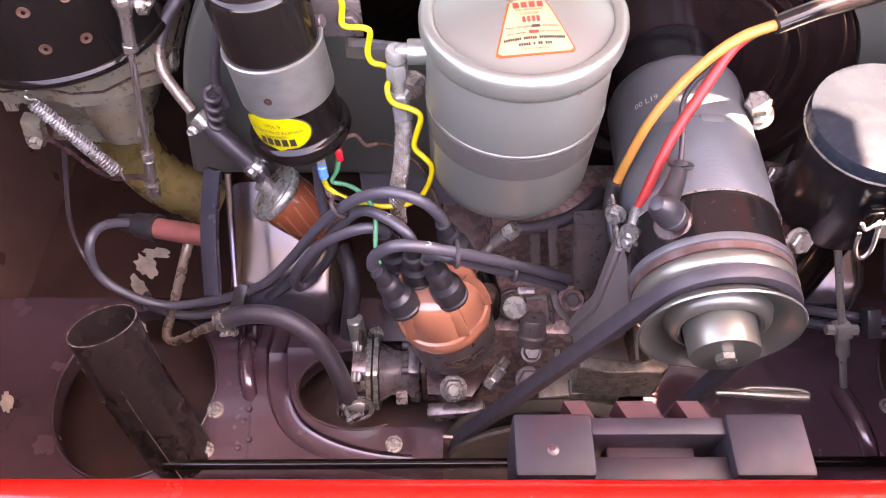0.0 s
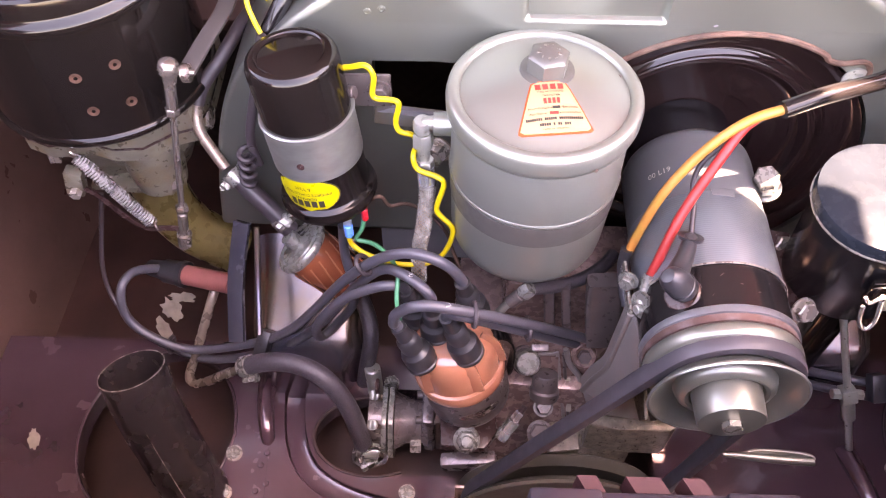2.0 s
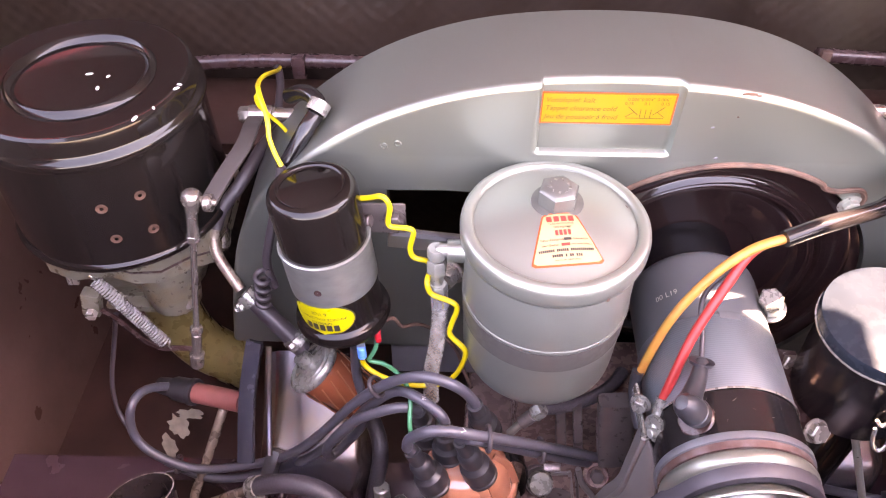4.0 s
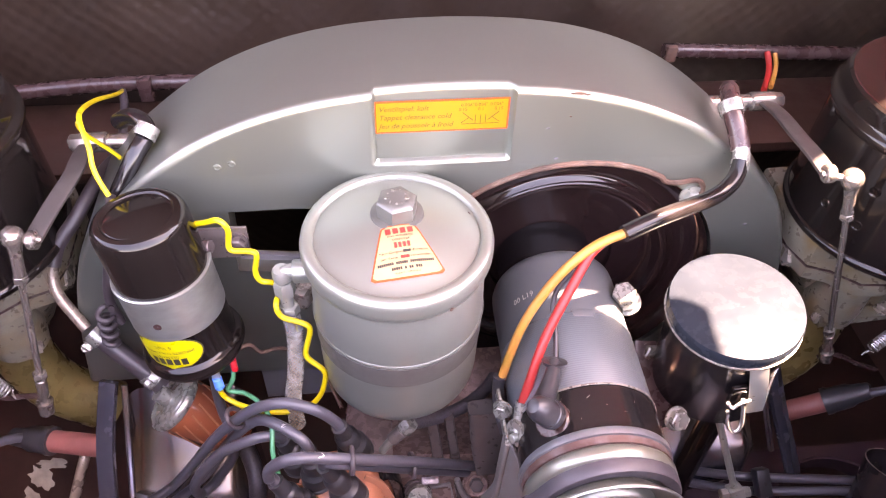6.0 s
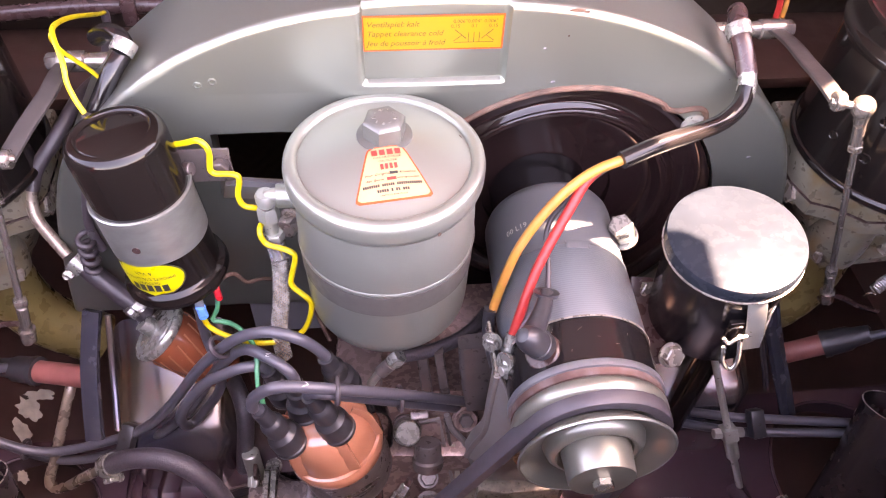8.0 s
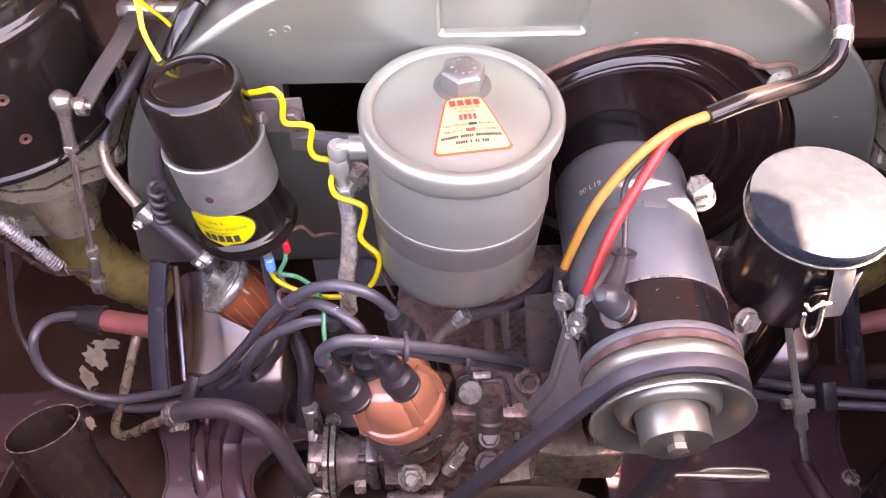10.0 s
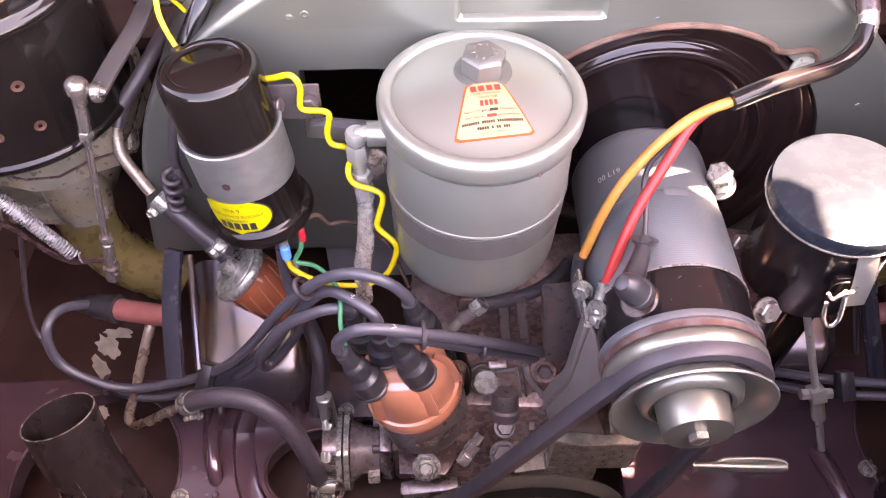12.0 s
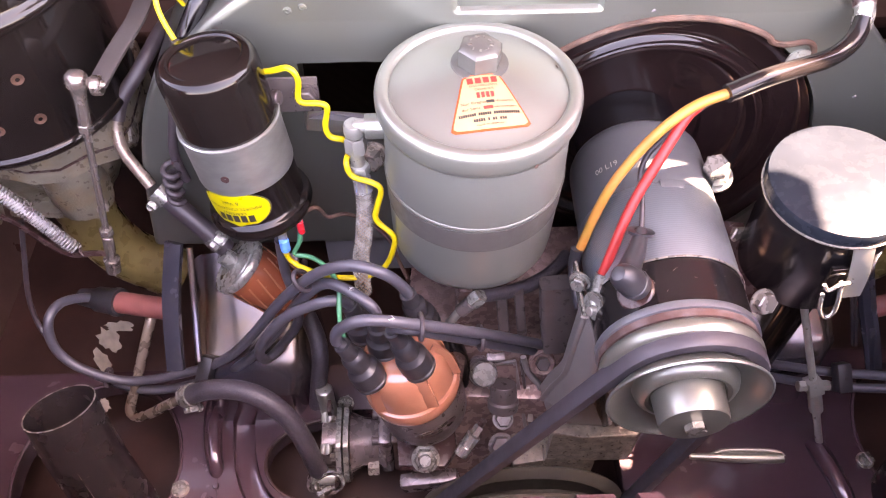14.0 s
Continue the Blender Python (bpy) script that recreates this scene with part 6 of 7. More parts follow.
pa, pb = [Vector(p) for p in [(-0.1094, 0.3920, 0.4058), (-0.1036, 0.4020, 0.4126)]]
pipe_clip(pb, pb - pa, 0.0058, "zinc clip round the black rubber pipe")
solo("rubber_pipe", sweep([(-0.1279, 0.4300, 0.4011), (-0.1155, 0.4200, 0.4117), (-0.1052, 0.4080, 0.4140), (-0.1045, 0.4020, 0.4094), (-0.1106, 0.3920, 0.4038), (-0.1189, 0.3850, 0.3910), (-0.1262, 0.3800, 0.3790), (-0.1300, 0.3790, 0.3640)], 0.0054, 16, 7), ENDBLACK, "black rubber pipe bent over the shroud's shoulder", "pipe")

# ---- breather details ----
BM_ = axis_m((0.252, 0.302, 0.262), (-0.06, -0.10, 1))
BI = BM_.inverted()
part("latch_strap", sweep([BI @ Vector(p) for p in [(0.2542, 0.2680, 0.3355), (0.2479, 0.2575, 0.3434), (0.2498, 0.2535, 0.3334), (0.2549, 0.2525, 0.3113), (0.2587, 0.2540, 0.2914)]], 0.006, 12, 6, flat=(0.0115, 0.0016)), ZINC, br, "zinc over-centre latch strap")
ringp = [BI @ Vector(p) for p in [(0.2449, 0.2500, 0.3106), (0.2505, 0.2490, 0.2865), (0.2486, 0.2490, 0.2765), (0.2411, 0.2490, 0.2850), (0.2381, 0.2500, 0.2996)]]
part("latch_ring", sweep(ringp, 0.0014, 8, 6), STEEL, br)
part("latch_wire", sweep([BI @ Vector(p) for p in [(0.2494, 0.2500, 0.3099), (0.2428, 0.2490, 0.3094), (0.2394, 0.2490, 0.3040), (0.2355, 0.2500, 0.3091)]], 0.0012, 8, 6), STEEL, br)
part("latch_base", box(0.014, 0.004, 0.022, 0.001, Matrix.Translation(BI @ Vector((0.2459, 0.2560, 0.3076)))), BLACK, br)
part("hinge_wire", sweep([BI @ Vector(p) for p in [(0.2785, 0.2750, 0.3233), (0.2699, 0.2650, 0.3149), (0.2642, 0.2550, 0.2940)]], 0.0010, 8, 5), STEEL, br)
solo("breather_pipe", sweep([(0.2883, 0.3120, 0.2160), (0.2808, 0.3060, 0.1910), (0.2749, 0.3000, 0.1637), (0.2708, 0.2960, 0.1382), (0.2652, 0.2900, 0.1047)], 0.0100, 24, 6), BLACK, "black pipe below the oil filler", "pipe")

# ---- ignition cables ----
def cable(pts, r=0.0036, mt=None, name="ignition_cable", label="grey rubber ignition cable", cat="cable", group="ignition cables"):
    return solo(name, sweep(pts, r, 16, 12), mt or CABLE, label, cat, group)


def dw(i, k=1.0):
    b, t_ = TOWERS[i]
    return tuple(DM @ (Vector(b) + (Vector(t_) - Vector(b)) * k))


cable([(-0.2306, 0.3500, 0.1610), (-0.2470, 0.3520, 0.1653), (-0.2602, 0.3370, 0.1824), (-0.2660, 0.3200, 0.1822), (-0.2667, 0.3100, 0.1583), (-0.2501, 0.3020, 0.1411), (-0.2209, 0.3000, 0.1244), (-0.1743, 0.3000, 0.1351), (-0.1396, 0.3000, 0.1550), (-0.1100, 0.2960, 0.1967), (-0.0820, 0.2920, 0.2443), (-0.0550, 0.2860, 0.2800), (-0.0326, 0.2800, 0.2959), (-0.0128, 0.2760, 0.2919)] + [dw(3, 1.15), dw(3, 0.8)])
cable([(-0.2521, 0.3100, 0.1170), (-0.2183, 0.3020, 0.1059), (-0.1813, 0.3020, 0.1101), (-0.1351, 0.3020, 0.1378), (-0.1004, 0.2980, 0.1850), (-0.0769, 0.2940, 0.2308), (-0.0533, 0.2880, 0.2661), (-0.0360, 0.2780, 0.2728)] + [dw(2, 1.25), dw(2, 0.8)])
cable([(-0.0843, 0.3280, 0.2613), (-0.0863, 0.3280, 0.2261), (-0.0802, 0.3120, 0.1920), (-0.0962, 0.3050, 0.1647), (-0.1090, 0.2960, 0.1585), (-0.1050, 0.2850, 0.1957), (-0.0824, 0.2820, 0.2361), (-0.0600, 0.2800, 0.2547), (-0.0470, 0.2800, 0.2590)] + [dw(4, 1.1), dw(4, 0.8)])
cable([dw(0, 0.8), dw(0, 1.1)] + [(-0.0430, 0.2480, 0.2640), (-0.0400, 0.2470, 0.2775), (-0.0237, 0.2440, 0.2922), (0.0064, 0.2480, 0.2791), (0.0453, 0.2620, 0.2439), (0.0886, 0.2820, 0.1943), (0.1266, 0.3020, 0.1456), (0.1513, 0.3150, 0.1157)])
cable([dw(1, 0.7), dw(1, 1.05)] + [(0.0005, 0.2460, 0.2783), (0.0158, 0.2540, 0.2590), (0.0463, 0.2660, 0.2265), (0.0909, 0.2860, 0.1760), (0.1298, 0.3060, 0.1276), (0.1547, 0.3180, 0.0987)])
cable([(0.2623, 0.3100, 0.1137), (0.2826, 0.2920, 0.1329), (0.3052, 0.2800, 0.1444), (0.3249, 0.2760, 0.1461)] + [(0.3969, 0.2620, 0.1547), (0.4257, 0.2540, 0.1570), (0.4671, 0.2500, 0.1416)])
cable([(0.2606, 0.3000, 0.1103), (0.2824, 0.2840, 0.1266), (0.3056, 0.2720, 0.1368), (0.3252, 0.2680, 0.1386)] + [(0.3927, 0.2560, 0.1503), (0.4254, 0.2480, 0.1510), (0.4677, 0.2440, 0.1341)])
part_marks = (("2", (-0.0329, 0.2725, 0.2826), 55), ("L", (-0.0084, 0.2415, 0.2976), 10))
for ch, p, rz in part_marks:
    wm = words(ch, 0.0075)
    bmesh.ops.transform(wm, matrix=Matrix.Translation(p) @ pose(0, 0, 0, 35, 0, rz + 120), verts=wm.verts)
    solo("cable_mark", wm, WHITE, "white cylinder number on an ignition cable", "marking")


def ring_clip(p, d, r, n=2):
    return solo("cable_ring", sweep([axis_m(p, d) @ Vector((r * math.cos(a), r * 0.75 * math.sin(a), 0)) for a in [2 * math.pi * i / 16 for i in range(17)]], 0.0016, 8, 2), RUBBER, "black rubber ring holding cables", "cable clip", "cable rings")


for spec, d in (((-0.0654, 0.2890, 0.2690), (0.8, -0.1, 0.5)), ((0.0080, 0.2490, 0.2755), (1, 0.05, -0.15)), ((0.0458, 0.2640, 0.2349), (1, 0.1, -0.2))):
    ring_clip(spec, d, 0.0085)
ring_clip((-0.2384, 0.3040, 0.1245), (1, 0, 0.1), 0.0072)
wire([(-0.2775, 0.3720, 0.2362), (-0.2865, 0.3620, 0.2024), (-0.2953, 0.3520, 0.1687), (-0.2932, 0.3400, 0.1468), (-0.2847, 0.3300, 0.1373)], 0.0020, RUBBER, "thin black wire down the side of the bay")


def plate_clip(p, rx, rz):
    t = thing("cable_clip", "black plastic two-cable clip with a hole", "cable clip", Matrix.Translation(p) @ pose(0, 0, 0, rx, 0, rz), "cable clips")
    part("body", box(0.011, 0.022, 0.010, 0.0015), BOOT, t)
    part("hole", lathe([(0, 0), (0.0012, 0), (0.0014, 0.0004), (0, 0.0002)], 12, None, pose(0, 0, 0.005)), INK, t)
    return t


plate_clip((-0.1572, 0.2980, 0.1422), 40, -20)
plate_clip((0.3184, 0.2680, 0.1545), 40, 6)

# ---- spark plug shields ----
def plug_end(a, b, c, label):
    a, b, c = Vector(a), Vector(b), Vector(c)
    t = thing("plug_connector", label, "plug connector", axis_m(a, b - a), "plug connectors")
    L, M = (b - a).length, (c - b).length
    part("shield", lathe([(0, 0), (0.0085, 0), (0.0085, L), (0, L)], 28), PINKTUBE, t)
    part("boot", lathe([(0.0085, L - 0.002), (0.0112, L - 0.002), (0.0115, L + 0.002), (0.0105, L + 0.004), (0.0100, L + M * 0.5), (0.0080, L + M * 0.62), (0.0068, L + M * 0.95), (0.0045, L + M), (0, L + M)], 28), BOOT, t)
    return t


plug_end(*[(-0.1834, 0.3350, 0.1711), (-0.2270, 0.3480, 0.1639), (-0.2630, 0.3530, 0.1662)], "faded red plug shield with grey rubber boot")
plug_end(*[(0.3636, 0.3350, 0.1398), (0.3978, 0.3300, 0.1622), (0.4259, 0.3220, 0.1834)], "faded red plug shield with grey rubber boot")
cable([(0.4236, 0.3220, 0.1830), (0.4347, 0.3180, 0.1918), (0.4494, 0.3120, 0.1950), (0.4620, 0.3000, 0.1948), (0.4859, 0.2900, 0.1566)])

# ---- cylinder covers ----
def cyl_cover(x0, x1, flip_):
    t = thing("cylinder_cover", "black gloss cylinder cover tin with gold and blue reflections in its colour", "engine tin", Matrix.Translation(((x0 + x1) / 2, 0.33, 0.05)), "pair of cylinder covers")
    w = (x1 - x0) / 2
    roll = lambda u: max(0.0, abs(u) - 0.72) / 0.28
    lip = lambda v: max(0.0, 0.24 - v) / 0.24
    fn = lambda u, v: Vector((u * w * (1 - 0.16 * lip(v) ** 2), -0.045 + 0.085 * v + 0.012 * lip(v) * roll(u) ** 2, 0.080 + 0.062 * v - 0.006 * math.sin(math.pi * v) + 0.004 * math.sin(2.6 * v + u) * (1 - u * u) - 0.011 * roll(u) ** 2 - 0.010 * lip(v) ** 2 + (0.015 * u if flip_ < 0 else 0.0)))
    part("top", sheet(fn, steps(-1, 1, 24), steps(0, 1, 24)), GLOSSTIN, t)
    part("front", sheet(lambda u, v: fn(u, 0) * 1.0 + Vector((0, -0.006 * v, -0.0001 - (fn(u, 0).z - 0.0001) * v)), steps(-1, 1, 24), steps(0, 1, 4)), TIN, t)
    for s in (-1, 1):
        part("side", sheet(lambda u, v: fn(s, (u + 1) / 2) + Vector((0.002 * s * v, 0, -0.0001 - (fn(s, (u + 1) / 2).z - 0.0001) * v)), steps(-1, 1, 16), steps(0, 1, 4)), TIN, t)
    return t


cyl_cover(-0.170, -0.080, 1)
solo("tin_flange", sweep([(-0.1643, 0.3480, 0.2362), (-0.1715, 0.3200, 0.1997), (-0.1713, 0.2860, 0.1655)], 0.01, 12, 6, flat=(0.013, 0.006)), BLUETIN, "upright black flange beside the cylinder cover", "flange", "tin flanges")
solo("tin_ridge", sweep([(-0.1531, 0.3440, 0.2356), (-0.1530, 0.3160, 0.2048), (-0.1509, 0.2840, 0.1804)], 0.0024, 10, 6), GLOSSTIN, "thin rolled ridge on the tin", "ridge", "tin ridges")
solo("tin_flange", sweep([(0.3253, 0.3380, 0.2366), (0.3374, 0.3150, 0.1927), (0.3522, 0.2960, 0.1539), (0.3611, 0.2840, 0.1278)], 0.01, 12, 6, flat=(0.014, 0.006)), BLUETIN, "upright black flange beside the cylinder cover", "flange", "tin flanges")
solo("tin_ridge", sweep([(0.3126, 0.3340, 0.2434), (0.3228, 0.3110, 0.2011), (0.3342, 0.2920, 0.1598)], 0.0024, 10, 6), GLOSSTIN, "thin rolled ridge on the tin", "ridge", "tin ridges")
cyl_cover(0.235, 0.330, -1)
# ---- fuel pump and its hoses ----
PUMP = Vector((-0.045, 0.265, 0.075))
pump = thing("fuel_pump", "cast fuel pump with steel flanges and clamped hose", "fuel pump", Matrix.Translation(PUMP))
AX = axis_m((0, 0, 0), (1, 0, 0))


def disc(x, r, w, lobes=0):
    out = []
    for i in range(48):
        a = 2 * math.pi * i / 48
        rr = r * (1 + (0.08 * max(0, math.cos(lobes * a)) ** 3 if lobes else 0))
        out.append((rr * math.cos(a), rr * math.sin(a)))
    bm = slab(out, 0, w, 0.0008)
    bmesh.ops.transform(bm, matrix=Matrix.Translation((x, 0, 0)) @ AX, verts=bm.verts)
    return bm


part("cover", disc(-0.028, 0.022, 0.012), DULLCAST, pump)
part("flange", disc(-0.016, 0.031, 0.004, 6), GREYZINC, pump)
part("flange", disc(-0.0105, 0.031, 0.004, 6), GREYZINC, pump)
part("body", lathe([(0, 0), (0.024, 0), (0.019, 0.010), (0.018, 0.022), (0.022, 0.028), (0, 0.028)], 40, None, Matrix.Translation((-0.006, 0, 0)) @ AX), DULLCAST, pump)
part("mount_plate", box(0.010, 0.034, 0.060, 0.003, pose(0.022, 0, 0.004)), DULLCAST, pump)
part("gasket", box(0.009, 0.032, 0.056, 0.002, pose(0.0320, 0, 0.004)), TRIM, pump, "dark brown insulating block")
part("rear_plate", box(0.006, 0.034, 0.060, 0.002, pose(0.0400, 0, 0.004)), DULLCAST, pump)
part("nut", hexa(0.0070, 0.009, axis_m((0.016, -0.020, -0.004), (-1, 0, 0))), OLDSTEEL, pump)
part("nut", hexa(0.0070, 0.009, axis_m((0.044, -0.019, -0.003), (1, 0, 0))), OLDSTEEL, pump)
part("column", lathe([(0, 0), (0.0085, 0), (0.0085, 0.03), (0.0075, 0.034), (0, 0.034)], 24, None, pose(0.050, -0.012, 0.0)), DULLCAST, pump)
for a in range(15, 375, 60):
    d = (math.cos(radians(a)), math.sin(radians(a)))
    part("screw", hexa(0.0030, 0.004, axis_m((-0.0165, 0.0285 * d[0], 0.0285 * d[1]), (-1, 0, 0))), OLDSTEEL, pump)
part("inlet", rod((-0.024, 0.020, 0.012), (-0.026, 0.028, 0.040), 0.0068), ZINC, pump)
part("outlet", rod((-0.018, -0.030, 0.004), (-0.036, -0.030, 0.008), 0.0062), ZINC, pump)
part("bleed_screw", rod((-0.050, 0.002, 0.002), (-0.040, 0.002, 0.002), 0.0030), ZINC, pump)
part("boss", lathe([(0, 0), (0.0095, 0), (0.0105, 0.003), (0.0105, 0.010), (0.0085, 0.011), (0.0080, 0.004), (0, 0.004)], 28, None, axis_m((-0.030, -0.026, -0.004), (0, -1, 0.45))), DULLCAST, pump)
part("ring_nut", lathe([(0.0085, 0.0), (0.0118, 0.0), (0.0118, 0.002), (0.0085, 0.002)], 28, None, axis_m((-0.022, -0.034, 0.004), (0.2, -1, 0.45))), STEEL, pump)
for yy, zz in ((-0.018, 0.030), (0.006, 0.034)):
    part("screw", slot_screw(0.0042, 0.004, axis_m((-0.022, yy, zz), (-0.3, -0.4, 0.9))), ZINC, pump)
for yy in (-0.012, 0.010):
    part("stud", rod((0.012, yy, 0.028), (0.052, yy, 0.028), 0.0034), DARKSTEEL, pump)
part("tube", rod((0.054, -0.016, 0.020), (0.056, -0.010, 0.052), 0.0062), ZINC, pump)
part("tube_nut", hexa(0.0062, 0.006, pose(0.054, -0.018, 0.012)), DARKSTEEL, pump)
part("arm", box(0.003, 0.010, 0.022, 0.0008, pose(-0.020, 0.010, 0.036)), BLACKSATIN, pump)

fh = thing("fuel_hose", "black braided fuel hose with clamps", "hose", Matrix.Translation((-0.11, 0.25, 0.08)))
fho = Matrix.Translation((0.11, -0.25, -0.08))
fpts = [(-0.1658, 0.2760, 0.1444), (-0.1469, 0.2720, 0.1600), (-0.1247, 0.2680, 0.1664), (-0.1065, 0.2620, 0.1637), (-0.0922, 0.2550, 0.1497), (-0.0826, 0.2470, 0.1274), (-0.0773, 0.2400, 0.1010), (-0.0735, 0.2360, 0.0700)]
part("hose", sweep(fpts, 0.0073, 18, 7), FABRIC, fh, "", fho)
hose_clamp(Vector(fpts[0]), Vector(fpts[1]) - Vector(fpts[0]), 0.0075, fh, fho, (0, -0.75, -0.6))
hose_clamp(Vector(fpts[-1]), Vector(fpts[-1]) - Vector(fpts[-2]), 0.0075, fh, fho, (0.4, -0.9, 0.3))
part("steel_tube", sweep([(-0.1597, 0.2740, 0.1507), (-0.1855, 0.2780, 0.1275), (-0.2102, 0.2840, 0.0988), (-0.2262, 0.2880, 0.0862), (-0.2298, 0.2920, 0.0916), (-0.2236, 0.3020, 0.1062), (-0.2140, 0.3150, 0.1284), (-0.2050, 0.3300, 0.1501), (-0.2009, 0.3450, 0.1590)], 0.0040, 14, 7), TUBEMAT, fh, "", fho)
solo("fuel_hose", sweep([(-0.0807, 0.3350, 0.1556), (-0.0729, 0.3180, 0.1495), (-0.0715, 0.3050, 0.1371), (-0.0771, 0.2980, 0.1036), (-0.0828, 0.2930, 0.0674)], 0.0067, 18, 7), FABRIC, "black braided fuel hose down to the pump", "hose")

# ---- lower tin ----
def tin_floor(x0, x1, hole, duct):
    out = [(x0, 0.165), (x1, 0.165), (x1, 0.33), (x0, 0.33)]
    bm = slab(out, 0.066, 0.085)
    bm = cut(bm, [lathe([(0, 0.05), (1, 0.05), (1, 0.12), (0, 0.12)], 56, None, Matrix.Translation((duct, 0.245, 0)) @ Matrix.Diagonal((0.064, 0.074, 1, 1)))])
    if hole:
        bm = cut(bm, [lathe([(0, 0.05), (0.043, 0.05), (0.043, 0.12), (0, 0.12)], 48, None, Matrix.Translation((hole[0], hole[1], 0)) @ Matrix.Diagonal((1.15, 0.8, 1, 1))), box(0.09, 0.075, 0.05, 0.008, pose(hole[0] + 0.055, hole[1] + 0.005, 0.085))])
    return bm


groove = [(-0.140, 0.340, 0.086), (-0.139, 0.300, 0.086), (-0.135, 0.255, 0.086), (-0.122, 0.220, 0.086), (-0.096, 0.200, 0.086), (-0.06, 0.188, 0.087), (-0.025, 0.183, 0.090)]
tin_l = cut(tin_floor(-0.44, 0.0, (-0.068, 0.246), -0.247), [sweep(groove, 0.010, 14, 7, flat=(0.018, 0.018)), box(0.0012, 0.13, 0.004, 0, pose(-0.150, 0.20, 0.085, 0, 0, 4)), box(0.0012, 0.07, 0.004, 0, pose(-0.112, 0.235, 0.085, 0, 0, 3))])
tin_left = thing("engine_tin", "black lower engine tin with pressed groove and pump opening", "engine tin", Matrix.Translation((-0.17, 0.25, 0.066)), "engine tins")
to = Matrix.Translation((0.17, -0.25, -0.066))
part("sheet", tin_l, TIN, tin_left, "", to, 30)
part("dome", sweep([(-0.163, 0.300, 0.083), (-0.161, 0.276, 0.090), (-0.157, 0.252, 0.089), (-0.154, 0.238, 0.080)], lambda f: 0.0085 * (1 - 0.3 * f), 18, 7), TIN, tin_left, "rounded pressed dome", to)
for q in [(-0.1499, 0.2034, 0.0855), (-0.1573, 0.1971, 0.0855), (-0.1565, 0.2181, 0.0855), (-0.1531, 0.2284, 0.0855)]:
    part("rivet", lathe([(0, 0), (0.0026, 0), (0.0020, 0.0009), (0, 0.0012)], 14, None, to @ Matrix.Translation(q)), TIN, tin_left)
tin_right = thing("engine_tin", "black lower engine tin beside the heater pipe", "engine tin", Matrix.Translation((0.31, 0.25, 0.066)), "engine tins")
to2 = Matrix.Translation((-0.31, -0.25, -0.066))
part("sheet", tin_floor(0.16, 0.52, None, 0.417), TIN, tin_right, "", to2, 30)
part("dome", sweep([(0.318, 0.246, 0.083), (0.321, 0.222, 0.090), (0.325, 0.198, 0.089), (0.328, 0.184, 0.080)], lambda f: 0.0085 * (1 - 0.3 * f), 18, 7), TIN, tin_right, "rounded pressed dome", to2)
lipp = [(-0.068 + 0.0495 * math.cos(radians(a)), 0.246 + 0.0345 * math.sin(radians(a)), 0.0855) for a in range(60, 301, 15)]
# rim given the sump's dark colour to stand in for a shaded gap
solo("opening_rim", sweep([(x, y, 0.0845) for x, y, z in lipp], 0.0014, 10, 4), UNDER, "rim of the pump opening, darkened to read as a gap", "rim")
solo("tin_plate", box(0.060, 0.004, 0.050, 0.002, pose(0.0, 0.206, 0.052, -8)), DARKCAST, "oily plate beside the crank pulley", "plate")


def floor_bolt(p, label):
    t = thing("tin_screw", label, "screw", Matrix.Translation(p), "tin screws")
    part("washer", lathe([(0, 0), (0.0066, 0), (0.0066, 0.0012), (0, 0.0012)], 28), OLDSTEEL, t)
    part("head", slot_screw(0.0050, 0.0045, pose(0, 0, 0.001, 0, 0, 20)), GREYZINC, t)
    return t


floor_bolt((-0.1795, 0.2271, 0.0855), "zinc slotted screw with washer on the tin")
floor_bolt((-0.1818, 0.1948, 0.0855), "stained slotted screw with washer on the tin")
floor_bolt((-0.0377, 0.1993, 0.0855), "zinc slotted screw with washer on the tin")
floor_bolt((0.3521, 0.2300, 0.0855), "zinc slotted screw with washer on the tin")
floor_bolt((-0.0563, 0.2936, 0.0855), "stained slotted screw with washer on the tin")

# ---- heater pipes ----
def heater_pipe(pts, label):
    t = thing("heater_pipe", label, "pipe", Matrix.Translation(pts[-1]), "pair of heater pipes")
    o = -Vector(pts[-1])
    loc = [Vector(p) + o for p in pts]
    bm = sweep(loc, 0.0235, 40, 8, caps=False)
    inner = sweep([loc[0] + (loc[0] - loc[1]) * 0.002] + loc[1:], 0.0222, 40, 8, caps=False)
    part("tube", merge(bm, inner), PIPEBLACK, t)
    d = (loc[0] - loc[1]).normalized()
    part("rim", lathe([(0.0228, 0), (0.0236, 0), (0.0236, 0.0004), (0.0228, 0.0004)], 48, None, axis_m(loc[0], d)), OLDSTEEL, t, "bare worn metal edge")
    side = d.cross(Vector((0, 1, 0.2))).normalized()
    part("seam", sweep([p + Vector((0.007, -0.0226, 0.004)) for p in loc], 0.0005, 6, 8), OLDSTEEL, t, "worn raised seam")
    return t


heater_pipe([(-0.2315, 0.243, 0.197), (-0.224, 0.226, 0.16), (-0.208, 0.203, 0.105), (-0.198, 0.190, 0.07)], "black open heater pipe with worn rim")
heater_pipe([(0.402, 0.250, 0.197), (0.394, 0.233, 0.16), (0.378, 0.210, 0.105), (0.368, 0.197, 0.07)], "black open heater pipe with worn rim")
for cx in (-0.247, 0.417):
    pts = [(cx + 0.0645 * math.cos(radians(a)), 0.245 + 0.0745 * math.sin(radians(a)), 0.0850) for a in range(0, 361, 12)]
    solo("duct_rim", sweep(pts, 0.0014, 10, 2), TIN, "round rim of the heater duct opening", "rim", "duct rims")

